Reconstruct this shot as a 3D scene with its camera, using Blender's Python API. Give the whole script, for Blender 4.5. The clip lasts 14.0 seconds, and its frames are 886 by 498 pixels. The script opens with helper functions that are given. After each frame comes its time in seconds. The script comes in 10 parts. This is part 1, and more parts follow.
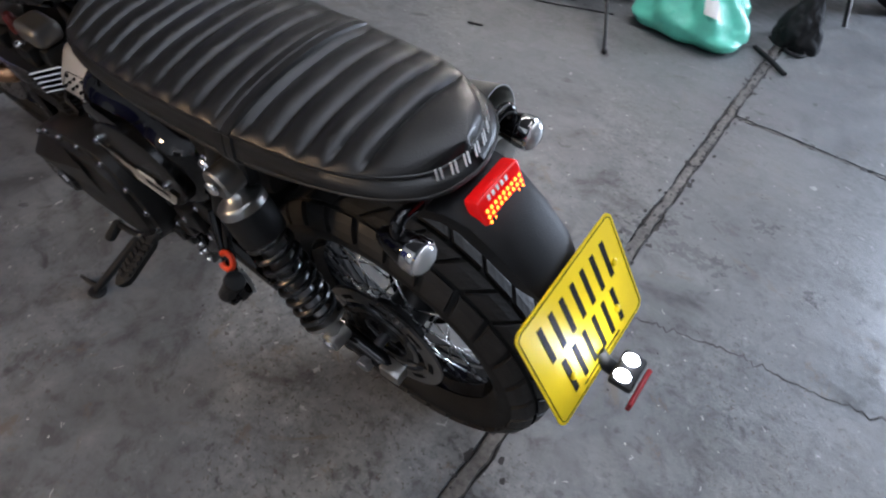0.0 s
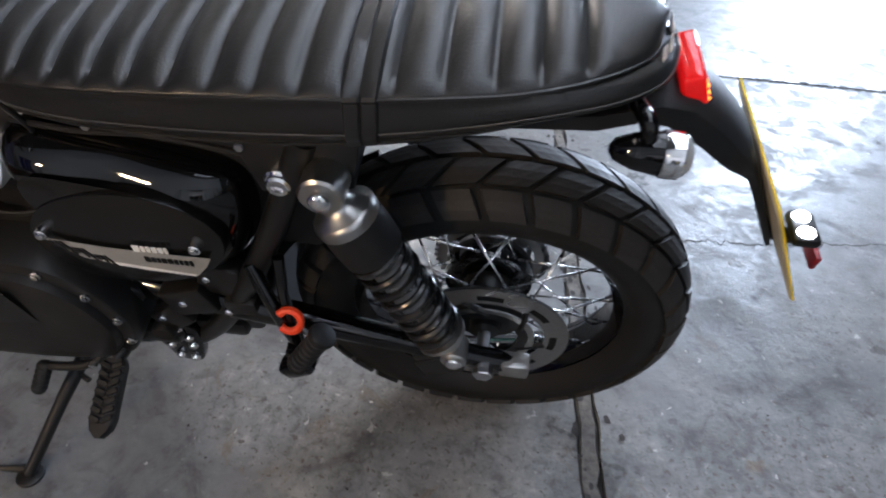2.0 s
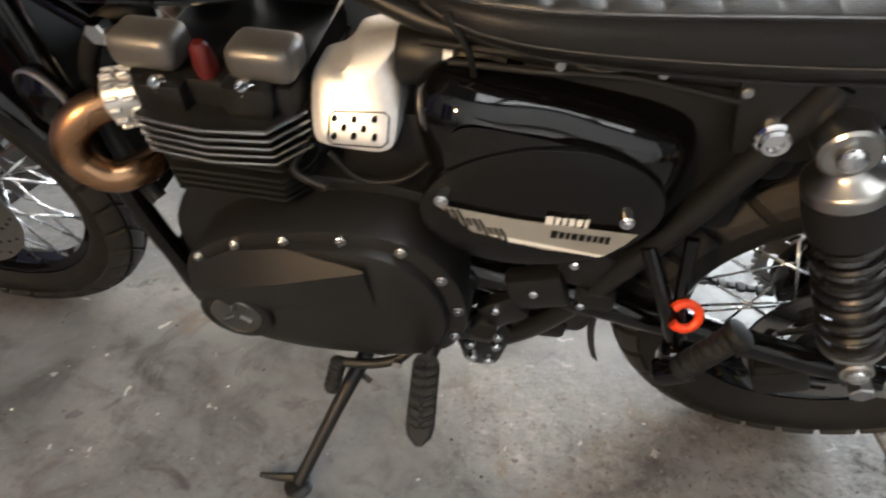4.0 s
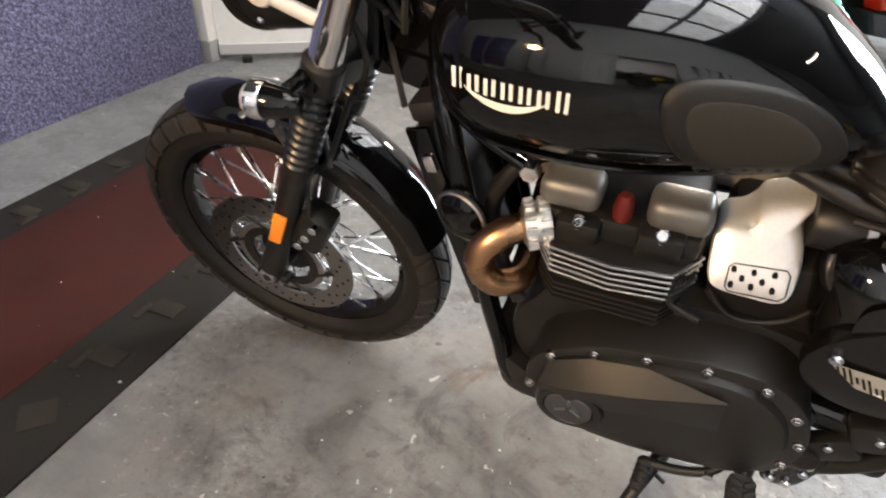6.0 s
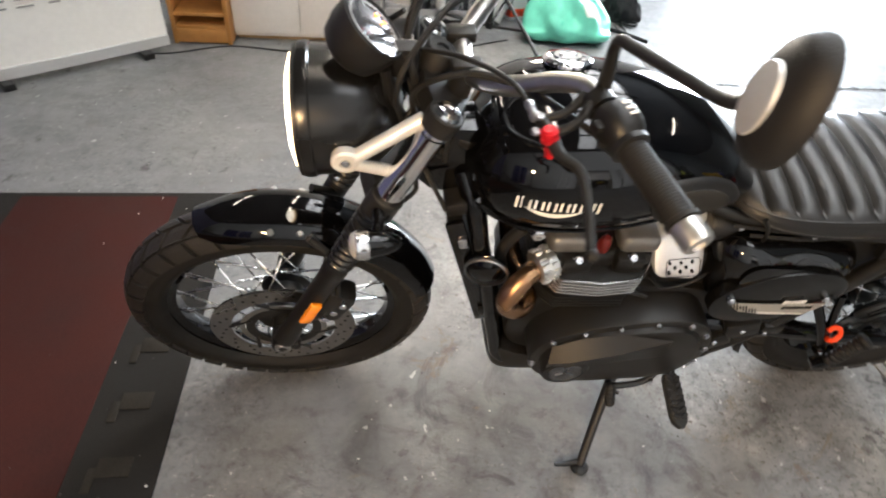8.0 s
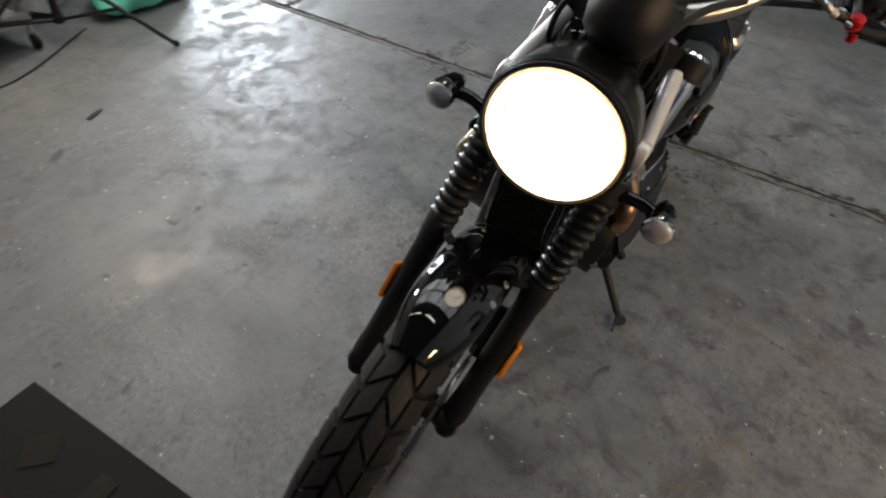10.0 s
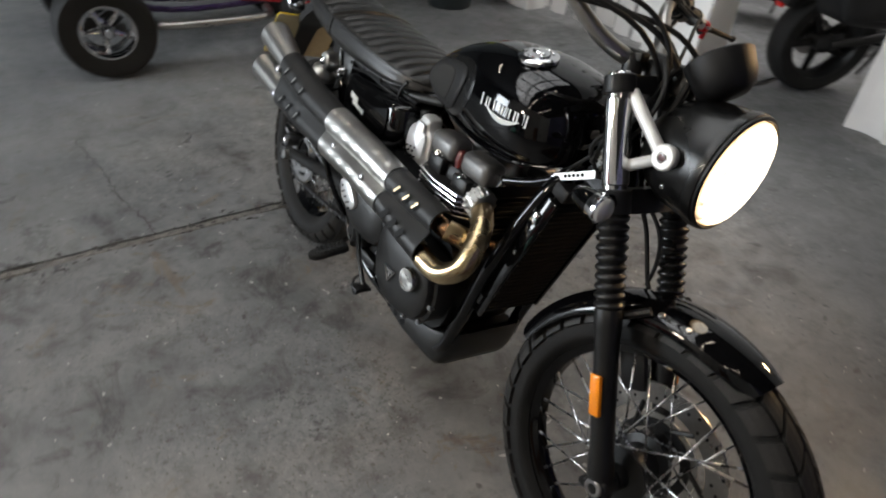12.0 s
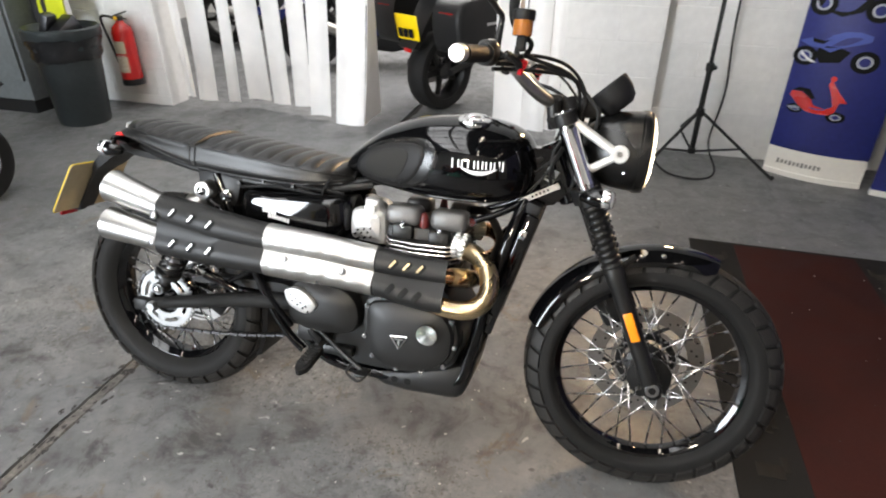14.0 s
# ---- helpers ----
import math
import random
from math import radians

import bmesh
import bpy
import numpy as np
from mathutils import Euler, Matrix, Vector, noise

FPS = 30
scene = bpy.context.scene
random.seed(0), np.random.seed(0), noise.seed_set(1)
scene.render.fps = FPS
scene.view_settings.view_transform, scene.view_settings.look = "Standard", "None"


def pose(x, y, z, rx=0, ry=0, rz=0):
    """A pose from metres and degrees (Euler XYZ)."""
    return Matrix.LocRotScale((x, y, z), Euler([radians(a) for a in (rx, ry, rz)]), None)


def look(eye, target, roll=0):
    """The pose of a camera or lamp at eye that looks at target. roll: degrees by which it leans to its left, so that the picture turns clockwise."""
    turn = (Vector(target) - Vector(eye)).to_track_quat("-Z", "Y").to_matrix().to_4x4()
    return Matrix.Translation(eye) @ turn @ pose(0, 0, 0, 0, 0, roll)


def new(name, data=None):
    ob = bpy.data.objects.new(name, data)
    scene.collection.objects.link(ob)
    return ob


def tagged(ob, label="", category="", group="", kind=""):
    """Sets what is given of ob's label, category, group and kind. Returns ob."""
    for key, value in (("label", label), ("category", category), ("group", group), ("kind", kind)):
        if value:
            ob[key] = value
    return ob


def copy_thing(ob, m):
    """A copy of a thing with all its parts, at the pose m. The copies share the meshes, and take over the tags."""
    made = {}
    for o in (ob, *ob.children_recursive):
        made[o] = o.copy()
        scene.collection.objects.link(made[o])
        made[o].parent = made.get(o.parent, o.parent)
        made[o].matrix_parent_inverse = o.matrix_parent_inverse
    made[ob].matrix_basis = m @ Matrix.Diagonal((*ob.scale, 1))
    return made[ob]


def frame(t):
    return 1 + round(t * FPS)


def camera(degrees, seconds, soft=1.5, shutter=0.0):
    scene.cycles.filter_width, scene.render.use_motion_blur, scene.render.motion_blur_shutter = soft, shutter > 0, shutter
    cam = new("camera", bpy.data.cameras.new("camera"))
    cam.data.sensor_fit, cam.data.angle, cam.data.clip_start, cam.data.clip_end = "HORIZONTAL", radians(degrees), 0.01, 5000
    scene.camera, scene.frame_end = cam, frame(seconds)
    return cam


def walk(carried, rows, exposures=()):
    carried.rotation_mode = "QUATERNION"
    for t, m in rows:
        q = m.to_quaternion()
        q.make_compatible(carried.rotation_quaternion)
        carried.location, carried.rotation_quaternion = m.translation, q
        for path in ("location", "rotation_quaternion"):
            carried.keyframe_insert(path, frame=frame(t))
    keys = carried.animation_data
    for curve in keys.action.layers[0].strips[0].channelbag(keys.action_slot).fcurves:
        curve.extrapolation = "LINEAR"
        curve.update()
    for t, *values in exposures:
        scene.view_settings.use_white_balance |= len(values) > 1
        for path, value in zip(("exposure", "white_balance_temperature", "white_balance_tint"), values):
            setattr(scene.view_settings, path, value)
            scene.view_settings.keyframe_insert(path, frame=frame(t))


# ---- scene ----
EXPOSURES = [(0.0, -0.10, 6000, 16), (1.0, -0.22, 5850, 16), (2.0, 0.19, 5950, 15), (3.0, 0.60, 6700, 16), (4.2, 0.96, 6900, 11), (6.5, 1.30, 7000, 14), (8.5, 0.83, 6800, 12), (10.8, -0.55, 6900, 12), (12.0, -0.34, 6950, 12), (12.5, 0.13, 6950, 12), (13.0, 0.38, 6950, 13), (14.0, 0.55, 7000, 13)]
# the camera and its walk round the motorcycle
cam = camera(72.70, 14.0, soft=2.0, shutter=0.4)
PATH = [
    (0, pose(-1.1267, 0.7019, 1.2271, 44.683, -6.406, -144.227)),
    (0.5, pose(-0.9724, 0.7443, 1.2236, 43.859, -6.592, -155.494)),
    (1, pose(-0.8306, 0.8451, 1.2119, 45.725, -7.077, -170.092)),
    (1.5, pose(-0.7693, 0.8462, 1.1349, 46.695, -3.795, -171.318)),
    (2, pose(-0.6844, 0.8215, 1.0138, 50.565, -3.339, -174.016)),
    (2.5, pose(-0.5799, 0.8125, 0.9417, 52.823, -4.868, -175.870)),
    (3, pose(-0.4582, 0.7976, 0.8992, 53.658, -4.427, -172.696)),
    (3.5, pose(-0.3480, 0.7976, 0.8840, 53.909, -4.291, -171.106)),
    (4, pose(-0.2434, 0.8328, 0.8712, 53.572, -2.775, -170.118)),
    (4.2, pose(-0.2057, 0.8484, 0.8626, 52.921, -2.739, -169.018)),
    (6.3, pose(0.0859, 0.9611, 1.0318, 56.515, -2.439, -156.800)),
    (6.5, pose(0.0720, 0.9832, 1.0480, 59.016, -3.141, -157.064)),
    (7, pose(0.0930, 0.9868, 1.1902, 54.472, -3.433, -163.158)),
    (7.5, pose(0.2284, 1.0175, 1.2968, 48.107, -4.050, -171.828)),
    (8, pose(0.5023, 1.0600, 1.3283, 49.187, -3.822, 175.826)),
    (8.5, pose(0.7618, 1.0319, 1.3282, 48.819, -4.423, 164.661)),
    (8.7, pose(0.8551, 0.9701, 1.3096, 49.122, -3.265, 158.282)),
    (10.8, pose(1.3345, -0.0207, 1.2867, 48.044, -4.432, 94.673)),
    (11, pose(1.3399, -0.1403, 1.3048, 49.437, -3.399, 86.502)),
    (11.5, pose(1.2356, -0.3953, 1.3051, 52.430, -3.038, 72.067)),
    (12, pose(1.0703, -0.6428, 1.3222, 53.502, -3.357, 57.562)),
    (12.5, pose(0.9438, -0.8977, 1.3371, 55.705, -1.587, 41.716)),
    (13, pose(0.7443, -1.0470, 1.3296, 56.974, -0.895, 29.303)),
    (13.5, pose(0.6017, -1.1420, 1.3670, 58.996, -0.075, 21.151)),
    (14, pose(0.5254, -1.2762, 1.3958, 60.589, -0.454, 15.751)),
]
walk(cam, PATH, EXPOSURES)

# ---- world and lights ----
world = bpy.data.worlds.new("daylight")
scene.world = world
world.use_nodes = True
wn = world.node_tree.nodes
sky = wn.new("ShaderNodeTexSky")
sky.sky_type, sky.sun_disc, sky.sun_elevation, sky.sun_rotation = "NISHITA", False, radians(40), radians(215)
wn["Background"].inputs["Strength"].default_value = 0.12
world.node_tree.links.new(sky.outputs["Color"], wn["Background"].inputs["Color"])


def area(name, m, sx, sy, power, colour):
    data = bpy.data.lights.new(name, "AREA")
    data.shape, data.size, data.size_y, data.energy, data.color = "RECTANGLE", sx, sy, power, colour
    ob = new(name, data)
    ob.matrix_basis = m
    return ob


ROOF = 4.3
# daylight through the roof lights and the roller door, plus an added next-room fill lamp
area("skylight_lamp", pose(-1.275, -2.45, ROOF + 0.16), 1.8, 5.4, 275, (0.90, 0.96, 1.0))
area("skylight_lamp_north", pose(-1.275, 1.40, ROOF + 0.16), 1.8, 2.28, 75, (0.90, 0.96, 1.0))
area("door_daylight", look((-3.85, -5.45, 1.55), (-3.0, 0, 0.6)), 1.40, 2.7, 420, (0.76, 0.88, 1.0))
area("back_room_fill", pose(-1.2, 5.2, 3.2), 3.5, 2.0, 200, (0.95, 0.97, 1.0))

LEAN = pose(0, 0, 0, -13.402, 0, 0)          # the bike rests on its side stand
RAKE = radians(25.6)
HEAD = Vector((0.723 - 0.0447 * math.cos(RAKE), 0, 0.331 - 0.0447 * math.sin(RAKE)))
AXIS = Vector((-math.sin(RAKE), 0, math.cos(RAKE)))
STEER = Matrix.Translation(HEAD) @ Matrix.Rotation(radians(2.47), 4, AXIS) @ Matrix.Translation(-HEAD)


# ---- materials ----
def material(name, colour, rough=0.5, metal=0.0, grain=40.0, vary=0.12, bump=0.0, coat=0.0, rough_vary=0.1, stain=0.0, stain_scale=3.0, spec=0.5):
    """A principled material with variation of colour and gloss at two scales."""
    mat = bpy.data.materials.new(name)
    mat.use_nodes = True
    n, l = mat.node_tree.nodes, mat.node_tree.links
    b = n["Principled BSDF"]
    b.inputs["Metallic"].default_value, b.inputs["Coat Weight"].default_value = metal, coat
    b.inputs["Coat Roughness"].default_value = 0.03
    b.inputs["Specular IOR Level"].default_value = spec
    co = n.new("ShaderNodeTexCoord")
    fine, wide = n.new("ShaderNodeTexNoise"), n.new("ShaderNodeTexNoise")
    fine.inputs["Scale"].default_value, fine.inputs["Detail"].default_value = grain, 6
    wide.inputs["Scale"].default_value, wide.inputs["Detail"].default_value = stain_scale, 5
    for t in (fine, wide):
        l.new(co.outputs["Object"], t.inputs["Vector"])
    add = n.new("ShaderNodeMath")
    add.operation = "ADD"
    l.new(fine.outputs["Fac"], add.inputs[0])
    l.new(wide.outputs["Fac"], add.inputs[1])
    ramp = n.new("ShaderNodeMapRange")
    ramp.inputs["From Min"].default_value, ramp.inputs["From Max"].default_value = 0.6, 1.4
    ramp.inputs["To Min"].default_value, ramp.inputs["To Max"].default_value = 1 - vary - stain, 1 + vary
    l.new(add.outputs[0], ramp.inputs["Value"])
    mix = n.new("ShaderNodeVectorMath")
    mix.operation = "SCALE"
    mix.inputs[0].default_value = colour
    l.new(ramp.outputs[0], mix.inputs["Scale"])
    l.new(mix.outputs[0], b.inputs["Base Color"])
    rr = n.new("ShaderNodeMapRange")
    rr.inputs["From Min"].default_value, rr.inputs["From Max"].default_value = 0.3, 0.7
    rr.inputs["To Min"].default_value, rr.inputs["To Max"].default_value = max(0.02, rough - rough_vary), min(1, rough + rough_vary)
    l.new(wide.outputs["Fac"], rr.inputs["Value"])
    l.new(rr.outputs[0], b.inputs["Roughness"])
    if bump:
        bp = n.new("ShaderNodeBump")
        bp.inputs["Strength"].default_value, bp.inputs["Distance"].default_value = 1.0, bump
        l.new(fine.outputs["Fac"], bp.inputs["Height"])
        l.new(bp.outputs[0], b.inputs["Normal"])
    return mat


def turned_material(name, colour, rough):
    """Metal turned on a lathe: its gloss is drawn out round the centre."""
    mat = material(name, colour, rough, 1.0, grain=160, rough_vary=0.04, vary=0.06)
    n, l = mat.node_tree.nodes, mat.node_tree.links
    tan = n.new("ShaderNodeTangent")
    tan.direction_type, tan.axis = "RADIAL", "Y"
    b = n["Principled BSDF"]
    b.inputs["Anisotropic"].default_value = 0.85
    l.new(tan.outputs[0], b.inputs["Tangent"])
    return mat


def glowing(name, colour, strength, rough=0.3):
    mat = material(name, colour, rough)
    b = mat.node_tree.nodes["Principled BSDF"]
    b.inputs["Emission Color"].default_value, b.inputs["Emission Strength"].default_value = (*colour, 1), strength
    return mat


GLOSS = material("gloss_black_paint", (0.002, 0.002, 0.0024), 0.05, rough_vary=0.02, vary=0.05, spec=0.42)
CORE = material("black_radiator_core", (0.004, 0.004, 0.004), 0.7, grain=300, spec=0.2)
INLAY = material("textured_pad_rubber", (0.020, 0.020, 0.019), 0.75, grain=600, bump=0.0004, spec=0.3)
NUMBER = material("dark_number_panel", (0.004, 0.004, 0.004), 0.24, grain=120, spec=0.36)
PANEL_GLOSS = material("gloss_black_moulding", (0.003, 0.003, 0.0033), 0.05, rough_vary=0.02, vary=0.05, spec=0.5)
SATIN = material("satin_black_metal", (0.008, 0.008, 0.008), 0.40, grain=160, bump=0.0002, spec=0.38)
MATT = material("matt_black_powder_coat", (0.011, 0.011, 0.011), 0.46, grain=300, bump=0.0003, spec=0.36)
PLASTIC = material("textured_black_plastic", (0.008, 0.008, 0.0085), 0.55, grain=500, bump=0.0004, spec=0.35)
LEATHER = material("black_seat_vinyl", (0.0095, 0.0094, 0.0093), 0.36, grain=420, bump=0.0005, rough_vary=0.07, spec=0.50)
TREAD = material("dusty_tread_rubber", (0.020, 0.0185, 0.017), 0.6, grain=220, bump=0.0005, stain=0.3, stain_scale=14, spec=0.35)
GAITER = material("gloss_rubber_gaiter", (0.008, 0.008, 0.008), 0.28, grain=200)
RUBBER = material("tyre_rubber", (0.009, 0.0088, 0.0085), 0.70, grain=220, bump=0.0004, stain=0.2, stain_scale=9, spec=0.28)
SWITCH = material("moulded_switch_plastic", (0.006, 0.006, 0.006), 0.38, grain=300, bump=0.0002, spec=0.40)
GRIP = material("grip_rubber", (0.008, 0.008, 0.008), 0.6, grain=260, bump=0.0004, spec=0.35)
CHROME = material("polished_chrome", (0.75, 0.75, 0.76), 0.08, 1.0, rough_vary=0.03, vary=0.03)
BRUSHED = material("brushed_stainless", (0.43, 0.42, 0.40), 0.31, 1.0, grain=90, rough_vary=0.08)
SPOKE = material("bright_spoke_steel", (0.82, 0.82, 0.82), 0.27, 1.0, grain=120)
ALLOY = material("satin_aluminium", (0.66, 0.65, 0.63), 0.36, 1.0, grain=200, bump=0.0002)
CASTING = material("silver_painted_casting", (0.61, 0.615, 0.62), 0.36, 0.6, grain=200, vary=0.08)
STEEL = material("plain_steel", (0.45, 0.45, 0.46), 0.3, 1.0, grain=120)
SHELL = material("satin_lamp_shell", (0.006, 0.006, 0.006), 0.27, grain=160, spec=0.45)
TURNED = turned_material("turned_cover_plate", (0.60, 0.59, 0.57), 0.26)
TURNED_DARK = turned_material("dark_turned_cover_plate", (0.20, 0.20, 0.20), 0.24)
SLOTSTEEL = material("slot_glint_steel", (0.40, 0.39, 0.37), 0.32, 1.0, grain=120)
SPROCKET = material("worn_sprocket_steel", (0.30, 0.30, 0.30), 0.36, 0.9, grain=120)
DARKSTEEL = material("dark_steel", (0.12, 0.12, 0.125), 0.36, 1.0, grain=120)
DISC = material("brake_disc_steel", (0.32, 0.31, 0.30), 0.3, 1.0, grain=140)
CAMGREY = material("grey_cam_cover_paint", (0.15, 0.148, 0.145), 0.40, 0.55, grain=160, bump=0.0002, vary=0.08)
GOLD = material("heat_tinted_header", (0.60, 0.46, 0.28), 0.30, 1.0, grain=14, vary=0.25, stain=0.15)
COPPER = material("heat_tinted_elbow", (0.48, 0.27, 0.15), 0.27, 1.0, grain=14, vary=0.3, stain=0.2)
RED = material("red_anodised", (0.55, 0.01, 0.02), 0.3, 0.4)
DARKRED = material("dark_red_cap", (0.10, 0.010, 0.009), 0.35)
ORANGE_TAG = material("orange_red_plastic", (0.8, 0.06, 0.01), 0.45)
AMBER = material("amber_reflector", (0.95, 0.28, 0.01), 0.2, coat=0.6)
WHITE_DECAL = material("white_decal", (0.78, 0.78, 0.76), 0.4)
BRACKET = material("silver_bracket_paint", (0.72, 0.71, 0.69), 0.34, 0.35, grain=200, vary=0.06)
GREY_DECAL = material("grey_decal", (0.27, 0.27, 0.26), 0.4)
YELLOW = material("yellow_plate", (0.95, 0.68, 0.002), 0.4, vary=0.04)
BLACK_INK = material("black_ink", (0.006, 0.006, 0.006), 0.6, spec=0.15)
PLATE_BACK = material("plate_back", (0.42, 0.36, 0.24), 0.6)
CLEAR = material("clear_indicator_lens", (0.6, 0.6, 0.6), 0.12, 0.5, coat=0.5)


def lamp_lens_material():
    """A lit headlamp: the reflector's facets glow unevenly, hottest in the middle and warm at the rim."""
    mat = material("lit_headlamp_lens", (0.9, 0.88, 0.82), 0.12)
    n, l = mat.node_tree.nodes, mat.node_tree.links
    b = n["Principled BSDF"]
    co = n.new("ShaderNodeTexCoord")
    flat = n.new("ShaderNodeVectorMath")
    flat.operation = "SUBTRACT"
    flat.inputs[1].default_value = (0.5, 0.5, 0.5)
    side = n.new("ShaderNodeVectorMath")
    side.operation = "MULTIPLY"
    side.inputs[1].default_value = (0, 1, 1)
    l.new(co.outputs["Generated"], flat.inputs[0])
    l.new(flat.outputs[0], side.inputs[0])
    far = n.new("ShaderNodeVectorMath")
    far.operation = "LENGTH"
    l.new(side.outputs[0], far.inputs[0])
    cells = n.new("ShaderNodeTexNoise")
    cells.inputs["Scale"].default_value, cells.inputs["Detail"].default_value = 9.0, 1
    l.new(side.outputs[0], cells.inputs["Vector"])
    heat = n.new("ShaderNodeValToRGB")
    for e, (p, c) in zip(heat.color_ramp.elements, ((0.0, (1.0, 0.96, 0.88, 1)), (0.5, (1.0, 0.66, 0.34, 1)))):
        e.position, e.color = p, c
    mid = heat.color_ramp.elements.new(0.44)
    mid.color = (1.0, 0.90, 0.72, 1)
    l.new(far.outputs["Value"], heat.inputs["Fac"])
    fall = n.new("ShaderNodeMapRange")
    for k, v in (("From Min", 0.42), ("From Max", 0.50), ("To Min", 11.0), ("To Max", 1.8)):
        fall.inputs[k].default_value = v
    l.new(far.outputs["Value"], fall.inputs["Value"])
    facet = n.new("ShaderNodeMapRange")
    for k, v in (("From Min", 0.55), ("From Max", 0.78), ("To Min", 1.0), ("To Max", 0.06)):
        facet.inputs[k].default_value = v
    l.new(cells.outputs["Fac"], facet.inputs["Value"])
    power = n.new("ShaderNodeMath")
    power.operation = "MULTIPLY"
    l.new(fall.outputs[0], power.inputs[0])
    l.new(facet.outputs[0], power.inputs[1])
    l.new(heat.outputs["Color"], b.inputs["Emission Color"])
    l.new(power.outputs[0], b.inputs["Emission Strength"])
    return mat


LENS_ON = lamp_lens_material()
TAIL_ON = glowing("lit_tail_lens", (0.60, 0.006, 0.005), 0.42, 0.10)
TAIL_HOT = glowing("lit_tail_leds", (1.0, 0.14, 0.01), 9)
PLATE_ON = glowing("lit_plate_lamp", (0.95, 0.98, 1.0), 45)
MIRROR = material("mirror_glass", (0.9, 0.9, 0.9), 0.02, 1.0, rough_vary=0.0, vary=0.0)
DIAL = material("dial_face", (0.03, 0.03, 0.035), 0.2, coat=0.8)
FLUID = material("brake_fluid_pot", (0.35, 0.12, 0.02), 0.25, coat=0.4)
WALLWHITE = material("white_painted_block", (0.74, 0.73, 0.71), 0.5, grain=22, vary=0.05, bump=0.0012, stain=0.06, stain_scale=1.4)
WALLGREY = material("dark_grey_wall", (0.11, 0.12, 0.12), 0.6, grain=30, stain=0.2)
ROOFING = material("dark_roof_sheet", (0.06, 0.06, 0.06), 0.7)
PVC = material("white_pvc_strip", (0.77, 0.75, 0.73), 0.4, grain=9, vary=0.04, stain=0.06, stain_scale=2.5)
CABWHITE = material("white_laminate", (0.84, 0.825, 0.78), 0.38, vary=0.03, stain=0.04)
WOOD = material("orange_pine", (0.48, 0.22, 0.06), 0.45, grain=18, vary=0.25)
PALLETWOOD = material("pallet_wood", (0.38, 0.25, 0.12), 0.7, grain=25, vary=0.3)
BAG = material("green_plastic_bag", (0.15, 0.66, 0.48), 0.35, grain=30, bump=0.002)
BINPLASTIC = material("dark_bin_plastic", (0.025, 0.032, 0.034), 0.45, stain=0.2)
BAGFILM = material("black_bin_liner", (0.012, 0.012, 0.013), 0.22, grain=45, bump=0.004)
EXTRED = material("red_extinguisher_paint", (0.55, 0.012, 0.01), 0.3, coat=0.4)
BLUEPRINT = material("blue_banner_print", (0.012, 0.02, 0.16), 0.45, vary=0.1, stain=0.15, stain_scale=1.0)
PURPLE_DECAL = material("purple_paint", (0.03, 0.014, 0.07), 0.3, coat=0.5)
REDPAINT = material("red_fairing_paint", (0.62, 0.03, 0.015), 0.16, coat=0.8)
BLUEPAINT = material("blue_fairing_paint", (0.01, 0.02, 0.16), 0.16, coat=0.8)
BLACKCLOTH = material("black_cloth", (0.012, 0.012, 0.013), 0.85, grain=200, bump=0.002)
TEAL = material("teal_print", (0.02, 0.25, 0.25), 0.5)
YELLOWPAINT = material("yellow_paint", (0.75, 0.42, 0.01), 0.45)


